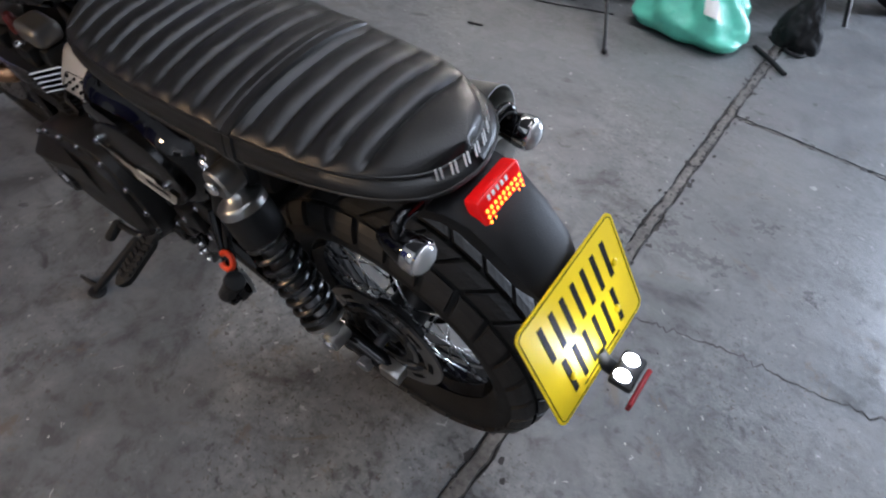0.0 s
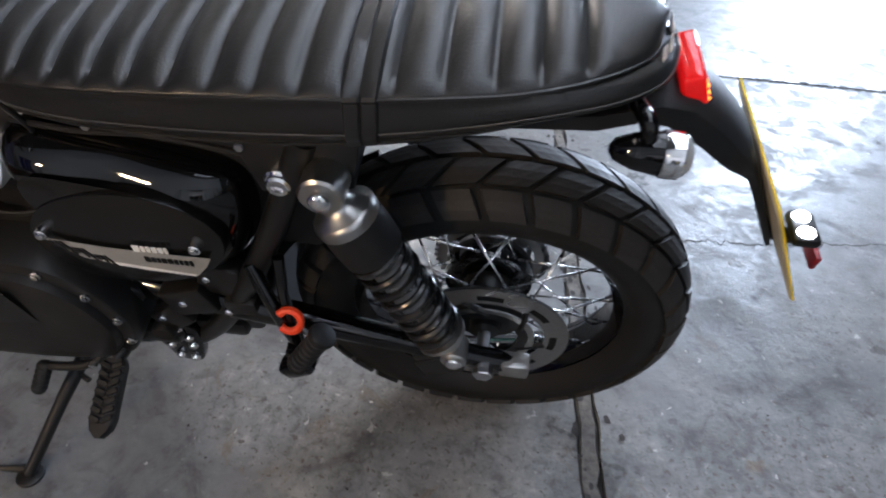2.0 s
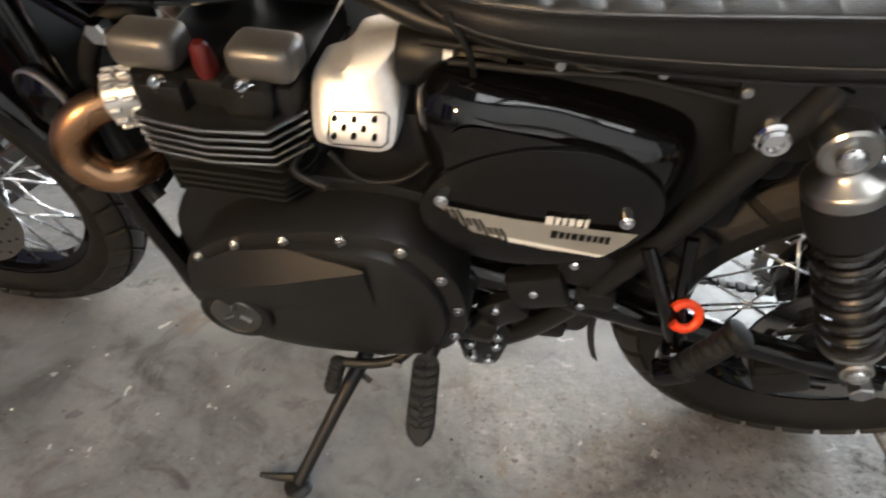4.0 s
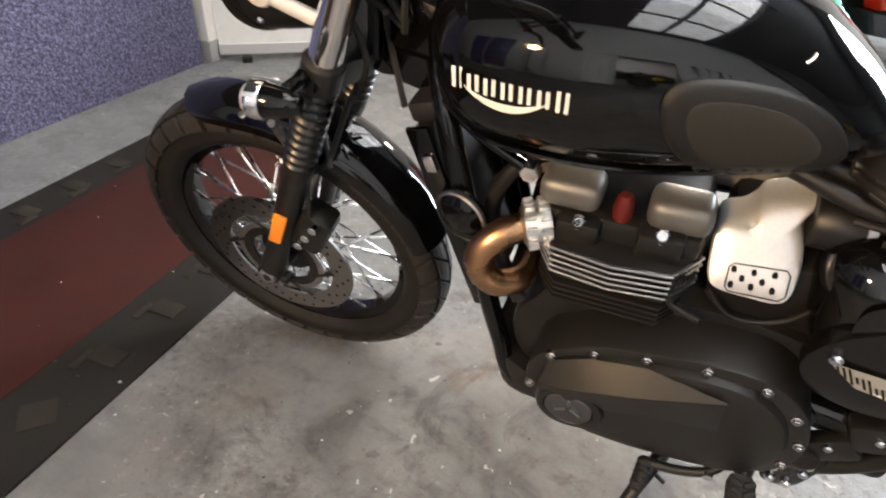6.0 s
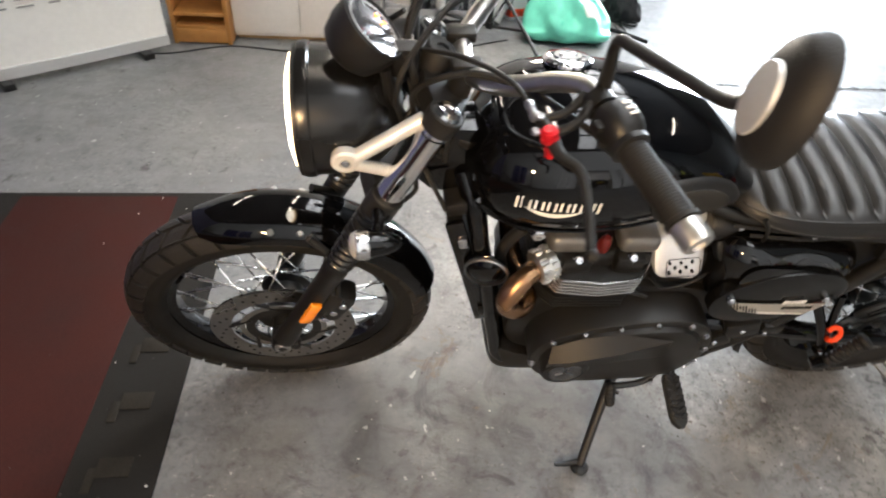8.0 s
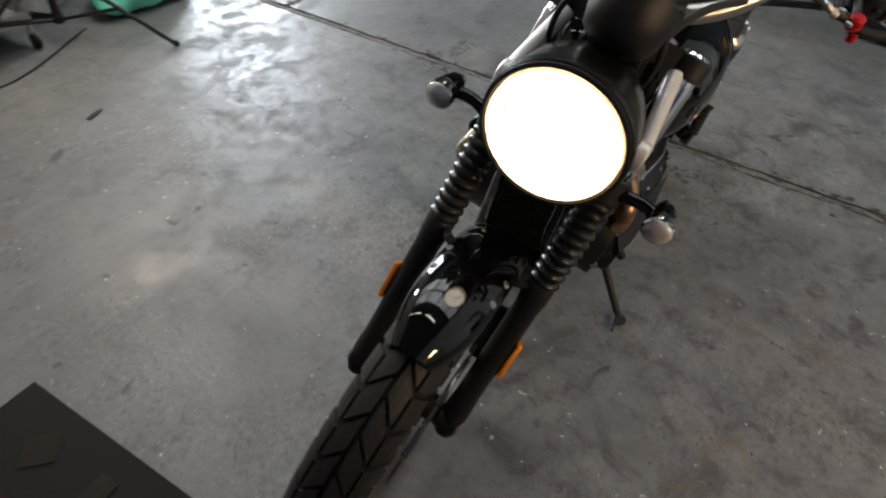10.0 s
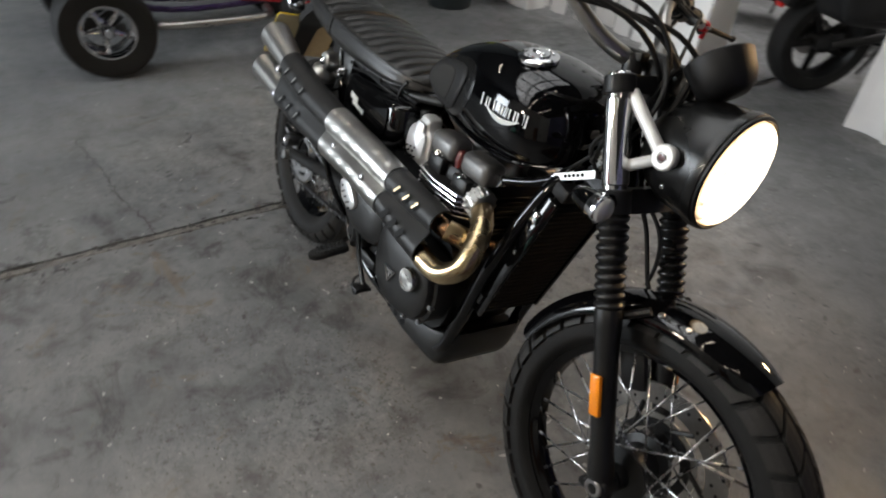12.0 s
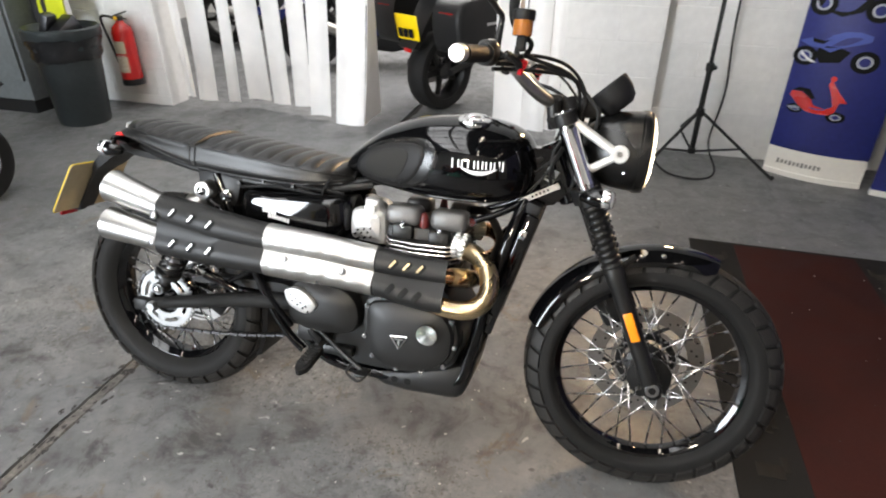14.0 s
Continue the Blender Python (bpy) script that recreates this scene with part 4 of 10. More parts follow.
def shock(s):
    """A twin shock: top eye, cap, black sleeve, spring over a body, lower eye."""
    a, b = Vector((-0.522, 0.136 * s, 0.699)), Vector((-0.679, 0.148 * s, 0.388))
    d = (b - a).normalized()
    L = (b - a).length
    bm = B()
    lathe(bm, [(0.016, 0.075), (0.022, 0.08), (0.022, 0.22), (0.016, 0.225), (0.012, L - 0.03)], a, d, 20)
    body = part("rear_shock", bm, STEEL, bike, "black rear shock absorber with coil spring")
    bm = B()
    cyl(bm, a - Vector((0, 0.021, 0)), a + Vector((0, 0.019, 0)), 0.026, seg=24)
    lathe(bm, [(0.012, 0.0), (0.017, 0.022), (0.022, 0.030), (0.035, 0.0355), (0.0385, 0.039), (0.0390, 0.043), (0.0390, 0.052), (0.034, 0.056)], a, d, 32)
    part("top_mount", bm, BRUSHED, body, "bright alloy top eye and cap")
    bm = B()
    ball(bm, a + Vector((0, 0.024 * s, 0)), 0.013, 16, (1, 0.5, 1))
    part("domed_nut", bm, CHROME, body)
    bm = B()
    lathe(bm, [(0.033, 0.050), (0.0388, 0.053), (0.0395, 0.080), (0.0385, 0.106), (0.033, 0.110)], a, d, 28)
    part("sleeve", bm, PLASTIC, body)
    bm = B()
    side = d.orthogonal().normalized()
    up = d.cross(side)
    turns, n = 8.0, 190
    pts = [a + d * (0.108 + (L - 0.108 - 0.052) * k / n) + (side * math.cos(2 * math.pi * turns * k / n) + up * math.sin(2 * math.pi * turns * k / n)) * 0.0325 for k in range(n + 1)]
    tube(bm, pts, 0.0056, 8, smooth=False)
    part("coil_spring", bm, GAITER, body, "black coil spring")
    bm = B()
    lathe(bm, [(0.037, L - 0.055), (0.037, L - 0.047), (0.020, L - 0.04), (0.014, L - 0.012)], a, d, 24)
    cyl(bm, b - Vector((0, 0.02, 0)), b + Vector((0, 0.02, 0)), 0.019, seg=20)
    # right mount in darker steel, for the shade on that side
    part("lower_mount", bm, BRUSHED if s > 0 else DARKSTEEL, body)
    bm = B()
    ball(bm, b + Vector((0, 0.022 * s, 0)), 0.013, 14, (1, 0.5, 1))
    part("lower_bolt", bm, CHROME, body)


shock(1)
shock(-1)

# ---- frame tubes ----
for s in (1, -1):
    bm = B()
    tube(bm, [(0.37, 0.03 * s, 0.80), (0.342, 0.07 * s, 0.72), (0.294, 0.097 * s, 0.53), (0.256, 0.10 * s, 0.34), (0.21, 0.105 * s, 0.235), (0.0, 0.105 * s, 0.225), (-0.15, 0.105 * s, 0.24), (-0.24, 0.11 * s, 0.31)], 0.0165, 12)
    part("cradle_tube", bm, GLOSS, bike, "gloss black frame cradle tube")
    bm = B()
    tube(bm, [(-0.235, 0.11 * s, 0.255), (-0.29, 0.112 * s, 0.308), (-0.345, 0.115 * s, 0.395), (-0.41, 0.116 * s, 0.525), (-0.472, 0.115 * s, 0.67), (-0.50, 0.113 * s, 0.745)], 0.017 if s > 0 else 0.0125, 12)
    part("rear_down_tube", bm, SATIN if s > 0 else GLOSS, bike, "black frame tube behind the side panel")
    bm = B()
    tube(bm, [(-0.06, 0.055 * s, 0.755), (-0.15, 0.08 * s, 0.738), (-0.30, 0.098 * s, 0.728), (-0.50, 0.105 * s, 0.742), (-0.66, 0.09 * s, 0.762), (-0.80, 0.05 * s, 0.785)], 0.011, 12)
    part("seat_rail", bm, SATIN, bike, "satin black seat rail")
    bm = B()
    tube(bm, [(0.40, 0.018 * s, 0.88), (0.30, 0.03 * s, 0.83), (0.0, 0.035 * s, 0.775), (-0.15, 0.045 * s, 0.745)], 0.014, 10)
    part("backbone_tube", bm, SATIN, bike)
    bm = B()
    cyl(bm, (-0.468, 0.108 * s, 0.686), (-0.468, 0.128 * s, 0.686), 0.018, seg=20)
    lathe(bm, [(0.0145, 0.0), (0.0145, 0.005), (0.012, 0.008), (0.008, 0.008), (0.007, 0.004), (0.0005, 0.004)], (-0.468, 0.127 * s, 0.686), (0, s, 0), 20)
    part("frame_bolt", bm, CHROME, bike, "bright frame bolt")
    bm = B()
    prism(bm, [(-0.42, 0.74), (-0.56, 0.75), (-0.55, 0.68), (-0.50, 0.655), (-0.44, 0.66)], 0.10 * s, 0.118 * s, 0.003, smooth=False)
    part("frame_gusset", bm, SATIN, bike)
bm = B()
cyl(bm, HEAD + AXIS * 0.50, HEAD + AXIS * 0.66, 0.030)
part("steering_head", bm, GLOSS, bike)
bm = B()
prism(bm, [(0.31, 0.89), (0.405, 0.895), (0.452, 0.785), (0.425, 0.755), (0.375, 0.742), (0.31, 0.775)], -0.034, 0.034, 0.006, smooth=False)
part("head_gusset", bm, GLOSS, bike, "gloss black headstock gusset with a label")
bm = B()
box(bm, (0.408, -0.0350, 0.829), (0.031, 0.002, 0.034), m=Matrix.Rotation(0.38, 4, "Y"))
id_label = part("id_label", bm, GREY_DECAL, bike, "small grey data label")
bm = B()
for k in range(3):
    box(bm, (0.399 + 0.001 * k, -0.0362, 0.838 - 0.008 * k), (0.008, 0.0012, 0.005), m=Matrix.Rotation(0.38, 4, "Y"))
    box(bm, (0.413 + 0.001 * k, -0.0362, 0.833 - 0.006 * k), (0.011, 0.0012, 0.0022), m=Matrix.Rotation(0.38, 4, "Y"))
part("label_marks", bm, BLACK_INK, id_label)["kind"] = "stuff"
bm = B()
prism(bm, [(0.343, 0.768), (0.351, 0.757), (0.437, 0.804), (0.430, 0.817)], -0.068, -0.056, 0.003, smooth=False)
bracket = part("fork_lock_bracket", bm, BRUSHED, bike, "silver head bracket")
bm = B()
for k in range(5):
    box(bm, (0.372 + 0.009 * k, -0.0690, 0.777 + 0.005 * k), (0.005, 0.002, 0.006), m=Matrix.Rotation(-0.5, 4, "Y"))
part("bracket_marks", bm, BLACK_INK, bracket)["kind"] = "stuff"
bm = B()
tube(bm, [(0.226, -0.082, 0.695), (0.30, -0.07, 0.727), (0.347, -0.06, 0.758)], 0.009, 10)
tube(bm, [(0.226, 0.082, 0.695), (0.30, 0.07, 0.727), (0.347, 0.06, 0.758)], 0.009, 10)
pieces("engine_stay", bm, GLOSS, bike)
bm = B()
for s in (1, -1):
    cyl(bm, (0.226, 0.072 * s, 0.695), (0.226, 0.092 * s, 0.695), 0.014, seg=6)
    cyl(bm, (0.347, 0.05 * s, 0.758), (0.347, 0.068 * s, 0.758), 0.010, seg=6)
pieces("stay_bolt", bm, CHROME, bike)

# ---- seat ----
STITCH = material("grey_thread", (0.07, 0.068, 0.065), 0.7)
SEAT_TOP = [(-0.115, 0.800), (-0.16, 0.806), (-0.27, 0.817), (-0.36, 0.827), (-0.45, 0.836), (-0.55, 0.843), (-0.64, 0.851), (-0.74, 0.860), (-0.80, 0.863), (-0.84, 0.862), (-0.872, 0.858)]
SEAT_HALF = [(-0.115, 0.060), (-0.135, 0.088), (-0.165, 0.110), (-0.20, 0.124), (-0.27, 0.134), (-0.36, 0.139), (-0.45, 0.140), (-0.55, 0.138), (-0.64, 0.134), (-0.74, 0.124), (-0.80, 0.107), (-0.84, 0.081), (-0.862, 0.050), (-0.872, 0.010)]
SEAT_EDGE = [(-0.115, 0.054), (-0.135, 0.080), (-0.165, 0.102), (-0.20, 0.116), (-0.27, 0.127), (-0.36, 0.133), (-0.45, 0.134), (-0.55, 0.131), (-0.64, 0.125), (-0.74, 0.113), (-0.80, 0.093), (-0.84, 0.067), (-0.862, 0.040), (-0.872, 0.007)]
SEAT_LOW = [(-0.115, 0.757), (-0.20, 0.746), (-0.26, 0.742), (-0.37, 0.744), (-0.47, 0.749), (-0.57, 0.760), (-0.66, 0.780), (-0.74, 0.802), (-0.80, 0.812), (-0.872, 0.818)]


def table(rows, x):
    """Straight-line reading of (x, value) rows, falling x."""
    for (a, u), (b, v) in zip(rows, rows[1:]):
        if b <= x <= a or a <= x <= b:
            return u + (v - u) * (x - a) / (b - a)
    return rows[0][1] if abs(x - rows[0][0]) < abs(x - rows[-1][0]) else rows[-1][1]


def eased(rows, n=5):
    """The same rows read along a smooth curve."""
    return [(p.x, p.z) for p in curve([(x, 0, v) for x, v in rows], n)]


SEAT_TOP, SEAT_HALF, SEAT_EDGE, SEAT_LOW = eased(SEAT_TOP), eased(SEAT_HALF), eased(SEAT_EDGE), eased(SEAT_LOW)


def seat_edge(x):
    """Forward shift of the top panel's outline and its height: the tail leans forward."""
    return 0.020 * max(0.0, min(1.0, (-0.70 - x) / 0.17)), table(SEAT_TOP, x) - 0.026 + 0.008 * max(0.0, (-0.70 - x) / 0.17)


def seat_section(x, rib):
    """Right half to left half of the seat at x: base edge, wall, piping, ribbed crown."""
    h, e, zt, zl = table(SEAT_HALF, x), table(SEAT_EDGE, x), table(SEAT_TOP, x), table(SEAT_LOW, x)
    sh, ze = seat_edge(x)
    half = [(0, h * 0.88, zl), (0, h * 0.95, zl + 0.003), (0, h * 0.988, zl + (ze - zl) * 0.24), (0.05, h * 1.0, zl + (ze - zl) * 0.35), (0.5, h * 0.55 + e * 0.45, zl + (ze - zl) * 0.72), (0.9, e + 0.001, ze - 0.005), (1, e + 0.003, ze - 0.001), (1, e + 0.001, ze + 0.003)]
    for k in range(1, 11):
        u = k / 10
        y = e * (1 - u)
        z = ze + 0.004 + (zt - ze - 0.004) * (1 - (1 - u) ** 2.6)
        half.append((1, y, z + rib * min(1.0, 0.45 + u * 4)))
    return [Vector((x + q * sh, -y, z)) for q, y, z in half] + [Vector((x + q * sh, y, z)) for q, y, z in half[-2::-1]]


def seat_piece(name, x0, x1, first, pitch, last, label):
    """Ribs of even pitch with narrow creases, from first to last; smooth beyond."""
    bm = B()
    xs = [x0 - 0.0036 * i for i in range(int((x0 - max(x1, -0.80)) / 0.0036))]
    if x1 < -0.85:
        xs += [-0.80 - 0.072 * math.sin(radians(3 * k)) for k in range(1, 31)]
    else:
        xs.append(x1)
    loops = []
    for x in xs:
        ph = ((first - x) / pitch) % 1.0
        fade = 1.0 if x > last else max(0.0, 1 - (last - x) / 0.01)
        loops.append(seat_section(x, 0.0115 * (abs(math.sin(math.pi * ph)) ** 0.45 - 1.0) * fade))
    loft(bm, loops)
    return part(name, bm, LEATHER, bike, label, angle=70)


seat_front = seat_piece("rider_seat", -0.112, -0.552, -0.119, 0.0434, -0.56, "black ribbed vinyl rider seat")
seat_back = seat_piece("pillion_seat", -0.574, -0.872, -0.5985, 0.0462, -0.79, "black ribbed vinyl pillion seat")


def seat_band(name, x0, x1, out, mat, parent, label=""):
    bm = B()
    loops = []
    for x in (x0, x0 * 0.9 + x1 * 0.1, x0 * 0.55 + x1 * 0.45, x0 * 0.5 + x1 * 0.5, x0 * 0.45 + x1 * 0.55, x0 * 0.1 + x1 * 0.9, x1):
        o = (out if x0 > x > x1 else -0.004) - (0.002 if abs(x - (x0 + x1) / 2) < 1e-4 else 0)
        c = Vector((x, 0, 0.79))
        loops.append([p + (p - c).normalized() * o for p in seat_section(x, 0.0)])
    loft(bm, loops, caps=False, closed=False)
    return part(name, bm, mat, parent, label)


seat_band("seat_strap", -0.550, -0.588, 0.0035, LEATHER, seat_front, "black strap across the seat")
rim = [-0.13 - 0.0185 * k for k in range(37)] + [-0.80 - 0.072 * math.sin(radians(6 * k)) for k in range(1, 16)]
for off, rad, name in ((0.0, 0.0022, "piping"), (0.014, 0.0008, "stitched_seam"), (-1, 0.0020, "lower_piping")):
    bm = B()
    line = []
    for x in rim:
        sh, ze = seat_edge(x)
        if off >= 0:
            line.append((x + sh, table(SEAT_EDGE, x) + 0.003 + off * 0.25, ze - 0.001) if off == 0 else (x, table(SEAT_HALF, x) + 0.0008, table(SEAT_LOW, x) * 0.65 + ze * 0.35))
        else:
            line.append((x, table(SEAT_HALF, x) * 0.955, table(SEAT_LOW, x) + 0.003))
    full = [Vector(p) for p in line] + [Vector((x, -y, z)) for x, y, z in line[::-1]]
    tube(bm, full, rad, 6, smooth=False)
    part(name, bm, LEATHER if off <= 0 else STITCH, seat_back, "black piping round the seat" if off <= 0 else "fine grey stitching round the seat")


def marks(bm, origin, along, up, normal, widths, h, gap=0.004, bow=0.0, thick=0.0012):
    """A row of plain upright bars as wide as given, bowed down at the ends."""
    o, a, u, nn = Vector(origin), Vector(along).normalized(), Vector(up).normalized(), Vector(normal).normalized()
    total = sum(widths) + gap * (len(widths) - 1)
    s = -total / 2
    for i, w in enumerate(widths):
        c = s + w / 2
        hh = h * (1.15 if i in (0, len(widths) - 1) else 1.0)
        zc = -bow * (2 * c / total) ** 2
        p = [o + a * (c + dx * w / 2) + u * (zc + dz * hh / 2) for dx, dz in ((-1, -1), (1, -1), (1, 1), (-1, 1))]
        lo, hi = [bm.verts.new(q) for q in p], [bm.verts.new(q + nn * thick) for q in p]
        bm.faces.new(hi)
        for k in range(4):
            bm.faces.new((lo[k], lo[(k + 1) % 4], hi[(k + 1) % 4], hi[k]))
        s += w + gap


bm = B()
for k in range(7):
    t = radians(-40 + 70 * k / 6)
    x, y = -0.768 - 0.087 * math.cos(t), 0.092 * math.sin(t)
    nn = Vector((-math.cos(t), math.sin(t) * 0.9, 0.45)).normalized()
    marks(bm, Vector((x, y, 0.838)) + nn * 0.006, (math.sin(t), math.cos(t), 0), (0.25, 0, 1), nn, [0.0027, 0.0027], 0.016, 0.0034)
pieces("seat_badge", bm, WHITE_DECAL, seat_back, "pale stitched maker mark on the seat tail")

# ---- tank ----
TANK_TOP = [(-0.142, 0.800), (-0.125, 0.832), (-0.10, 0.858), (-0.06, 0.890), (-0.02, 0.915), (0.055, 0.944), (0.13, 0.957), (0.207, 0.959), (0.28, 0.948), (0.32, 0.934), (0.345, 0.914), (0.362, 0.885), (0.372, 0.85)]
TANK_HALF = [(-0.142, 0.045), (-0.125, 0.070), (-0.10, 0.088), (-0.06, 0.104), (-0.02, 0.115), (0.055, 0.135), (0.13, 0.150), (0.207, 0.155), (0.28, 0.147), (0.32, 0.128), (0.345, 0.102), (0.362, 0.072), (0.372, 0.03)]
TANK_LOW = [(-0.142, 0.790), (-0.10, 0.783), (-0.05, 0.774), (0.03, 0.763), (0.10, 0.757), (0.20, 0.756), (0.28, 0.762), (0.32, 0.770), (0.345, 0.782), (0.362, 0.80), (0.372, 0.83)]


TANK_TOP, TANK_HALF, TANK_LOW = eased(TANK_TOP, 4), eased(TANK_HALF, 4), eased(TANK_LOW, 4)


def tank_half(x, z):
    """Half-width of the tank at x and height z."""
    h, zt, zl = table(TANK_HALF, x), table(TANK_TOP, x), table(TANK_LOW, x)
    zm = zl + (zt - zl) * 0.44
    if z > zm:
        u = min(1, (z - zm) / (zt - zm))
        return h * max(0, 1 - u ** 2.5) ** (1 / 2.1)
    u = min(1, (zm - z) / (zm - zl))
    return h * (1 - 0.20 * u ** 2.2)


bm = B()
loops = []
xs = [r[0] for r in TANK_TOP]
for x in xs:
    h, zt, zl = table(TANK_HALF, x), table(TANK_TOP, x), table(TANK_LOW, x)
    zm = zl + (zt - zl) * 0.44
    half = [(0.0, zl), (h * 0.72, zl), (h * 0.80, zl + 0.004)]
    half += [(h * (1 - 0.20 * (1 - k / 6) ** 2.2), zl + 0.004 + (zm - zl - 0.004) * k / 6) for k in range(1, 7)]
    half += [(h * max(0, 1 - math.sin(math.pi / 2 * k / 12) ** 2.5) ** (1 / 2.1), zm + (zt - zm) * math.sin(math.pi / 2 * k / 12)) for k in range(1, 13)]
    loops.append([Vector((x, -y, z)) for y, z in half] + [Vector((x, y, z)) for y, z in half[-2:0:-1]])
loft(bm, loops)
tank = part("fuel_tank", bm, GLOSS, bike, "gloss black teardrop fuel tank", angle=70)
bm = B()
tube(bm, [Vector((x, s * table(TANK_HALF, x) * 0.80, table(TANK_LOW, x))) for s in (1,) for x in (0.34, 0.28, 0.2, 0.1, 0.0, -0.08)], 0.004, 8)
tube(bm, [Vector((x, -table(TANK_HALF, x) * 0.80, table(TANK_LOW, x))) for x in (0.34, 0.28, 0.2, 0.1, 0.0, -0.08)], 0.004, 8)
part("tank_seam", bm, GLOSS, tank)
CAPC = Vector((0.209, -0.066, 0.930))
CAPN = Vector((0.02, -0.30, 0.95)).normalized()
bm = B()
lathe(bm, [(0.042, 0.0), (0.042, 0.011), (0.039, 0.014), (0.036, 0.014), (0.036, 0.016), (0.0405, 0.018), (0.0405, 0.024), (0.036, 0.027), (0.029, 0.028), (0.028, 0.0255), (0.023, 0.0255), (0.022, 0.030), (0.008, 0.031), (0.0005, 0.031)], CAPC, CAPN, 40)
box(bm, CAPC + CAPN * 0.031, (0.03, 0.009, 0.006), 0.002, CAPN.to_track_quat("Z", "Y").to_matrix().to_4x4())
part("filler_cap", bm, CHROME, tank, "polished chrome filler cap")


def tank_patch(bm, outline, s, lift, n=5):
    """A pad that lies on the side of the tank: outline in x and z."""
    loop = curve([(x, 0, z) for x, z in outline], n, True)
    c = sum(loop, Vector()) / len(loop)
    loops = []
    for k, up in ((0.0, 0.0), (0.0, lift * 0.6), (0.05, lift * 0.95), (0.12, lift), (0.3, lift), (0.55, lift), (0.8, lift), (0.98, lift)):
        row = []
        for p in loop:
            q = p.lerp(c, k)
            row.append(Vector((q.x, s * (tank_half(q.x, q.z) + up - 0.001), q.z)))
        loops.append(row)
    loft(bm, loops)


PAD = [(-0.088, 0.815), (-0.072, 0.842), (-0.045, 0.862), (-0.005, 0.878), (0.050, 0.886), (0.082, 0.880), (0.088, 0.855), (0.072, 0.815), (0.045, 0.785), (0.0, 0.772), (-0.05, 0.776), (-0.08, 0.790)]
for s in (1, -1):
    if s < 0:
        # the scooped surround of the pad, its front edge well ahead of it
        bm = B()
        tank_patch(bm, [(-0.092, 0.812), (-0.076, 0.846), (-0.045, 0.869), (0.0, 0.888), (0.060, 0.899), (0.110, 0.896), (0.136, 0.872), (0.136, 0.836), (0.112, 0.800), (0.070, 0.774), (0.010, 0.763), (-0.05, 0.768), (-0.083, 0.785)], s, 0.003)
        part("pad_surround", bm, SHELL, tank, "smooth black surround of the knee pad")
    bm = B()
    tank_patch(bm, PAD if s > 0 else [(x + max(0.0, 0.016 * (x + 0.05) / 0.13), z) for x, z in PAD], s, 0.009)
    pad = part("knee_pad", bm, PLASTIC, tank, "black rubber knee pad")
    bm = B()
    cx, cz = sum(x for x, z in PAD) / len(PAD), sum(z for x, z in PAD) / len(PAD)
    tank_patch(bm, [(cx + (x - cx) * 0.74, cz + (z - cz) * 0.74) for x, z in PAD], s, 0.0108)
    part("pad_inlay", bm, INLAY, pad, "textured grey-black inlay of the knee pad")
    bm = B()
    for k in range(7):
        for r in range(2):
            x, z = -0.05 + k * 0.015 + r * 0.007, 0.788 + r * 0.012 - k * 0.001
            ball(bm, (x, s * (tank_half(x, z) + 0.005), z), 0.0045, 8)
    part("pad_studs", bm, PLASTIC, tank)["kind"] = "stuff"
    bm = B()
    for k in range(7):
        x = 0.180 + 0.0195 * k
        z = 0.852
        y = tank_half(x, z)
        nn = Vector(((tank_half(x - 0.01, z) - tank_half(x + 0.01, z)) / 0.02, s, (tank_half(x, z - 0.008) - tank_half(x, z + 0.008)) / 0.016)).normalized()
        stroke = [0.0040] if k in (2, 0) else [0.0040, 0.0040]
        if s < 0 and k in (4, 6) or s > 0 and k in (2, 0):
            stroke = [0.0040, 0.0040]
        marks(bm, Vector((x, s * (y + 0.0008), z)), (1, 0, 0), (0, -s * nn.z * s, 1), nn, stroke, 0.0165 + (0.004 if k in (0, 6) else 0), 0.0048, thick=0.0008)
    pieces("tank_badge", bm, WHITE_DECAL, tank, "white maker mark on the tank side")
    bm = B()
    top, low = [], []
    for k in range(25):
        u = -1 + k / 12
        x = 0.243 + 0.046 * u
        z = 0.846 - 0.014 * (1 - u * u)
        w = 0.0045 * (1 - u * u) + 0.0006
        top.append(Vector((x, s * (tank_half(x, z + w) + 0.0018), z + w)))
        low.append(Vector((x, s * (tank_half(x, z - w) + 0.0018), z - w)))
    loft(bm, [top, low], caps=False, closed=False)
    part("badge_swoosh", bm, WHITE_DECAL, tank)


# ---- engine ----
def bolts(bm, spots, y0, y1, r=0.007, seg=6):
    for x, z in spots:
        cyl(bm, (x, y0, z), (x, y1, z), r, seg=12)
        cyl(bm, (x, y1, z), (x, y1 + (0.003 if y1 > y0 else -0.003), z), r * 0.65, seg=seg)


bm = B()
prism(bm, [(0.20, 0.47), (0.235, 0.40), (0.22, 0.31), (0.15, 0.265), (0.0, 0.25), (-0.14, 0.265), (-0.22, 0.33), (-0.235, 0.42), (-0.20, 0.50), (-0.10, 0.535), (0.08, 0.535), (0.17, 0.51)], -0.118, 0.100, 0.012)
box(bm, (0.01, 0, 0.24), (0.25, 0.17, 0.07), 0.015)
engine = part("engine", bm, SATIN, bike, "black parallel-twin engine crankcase")
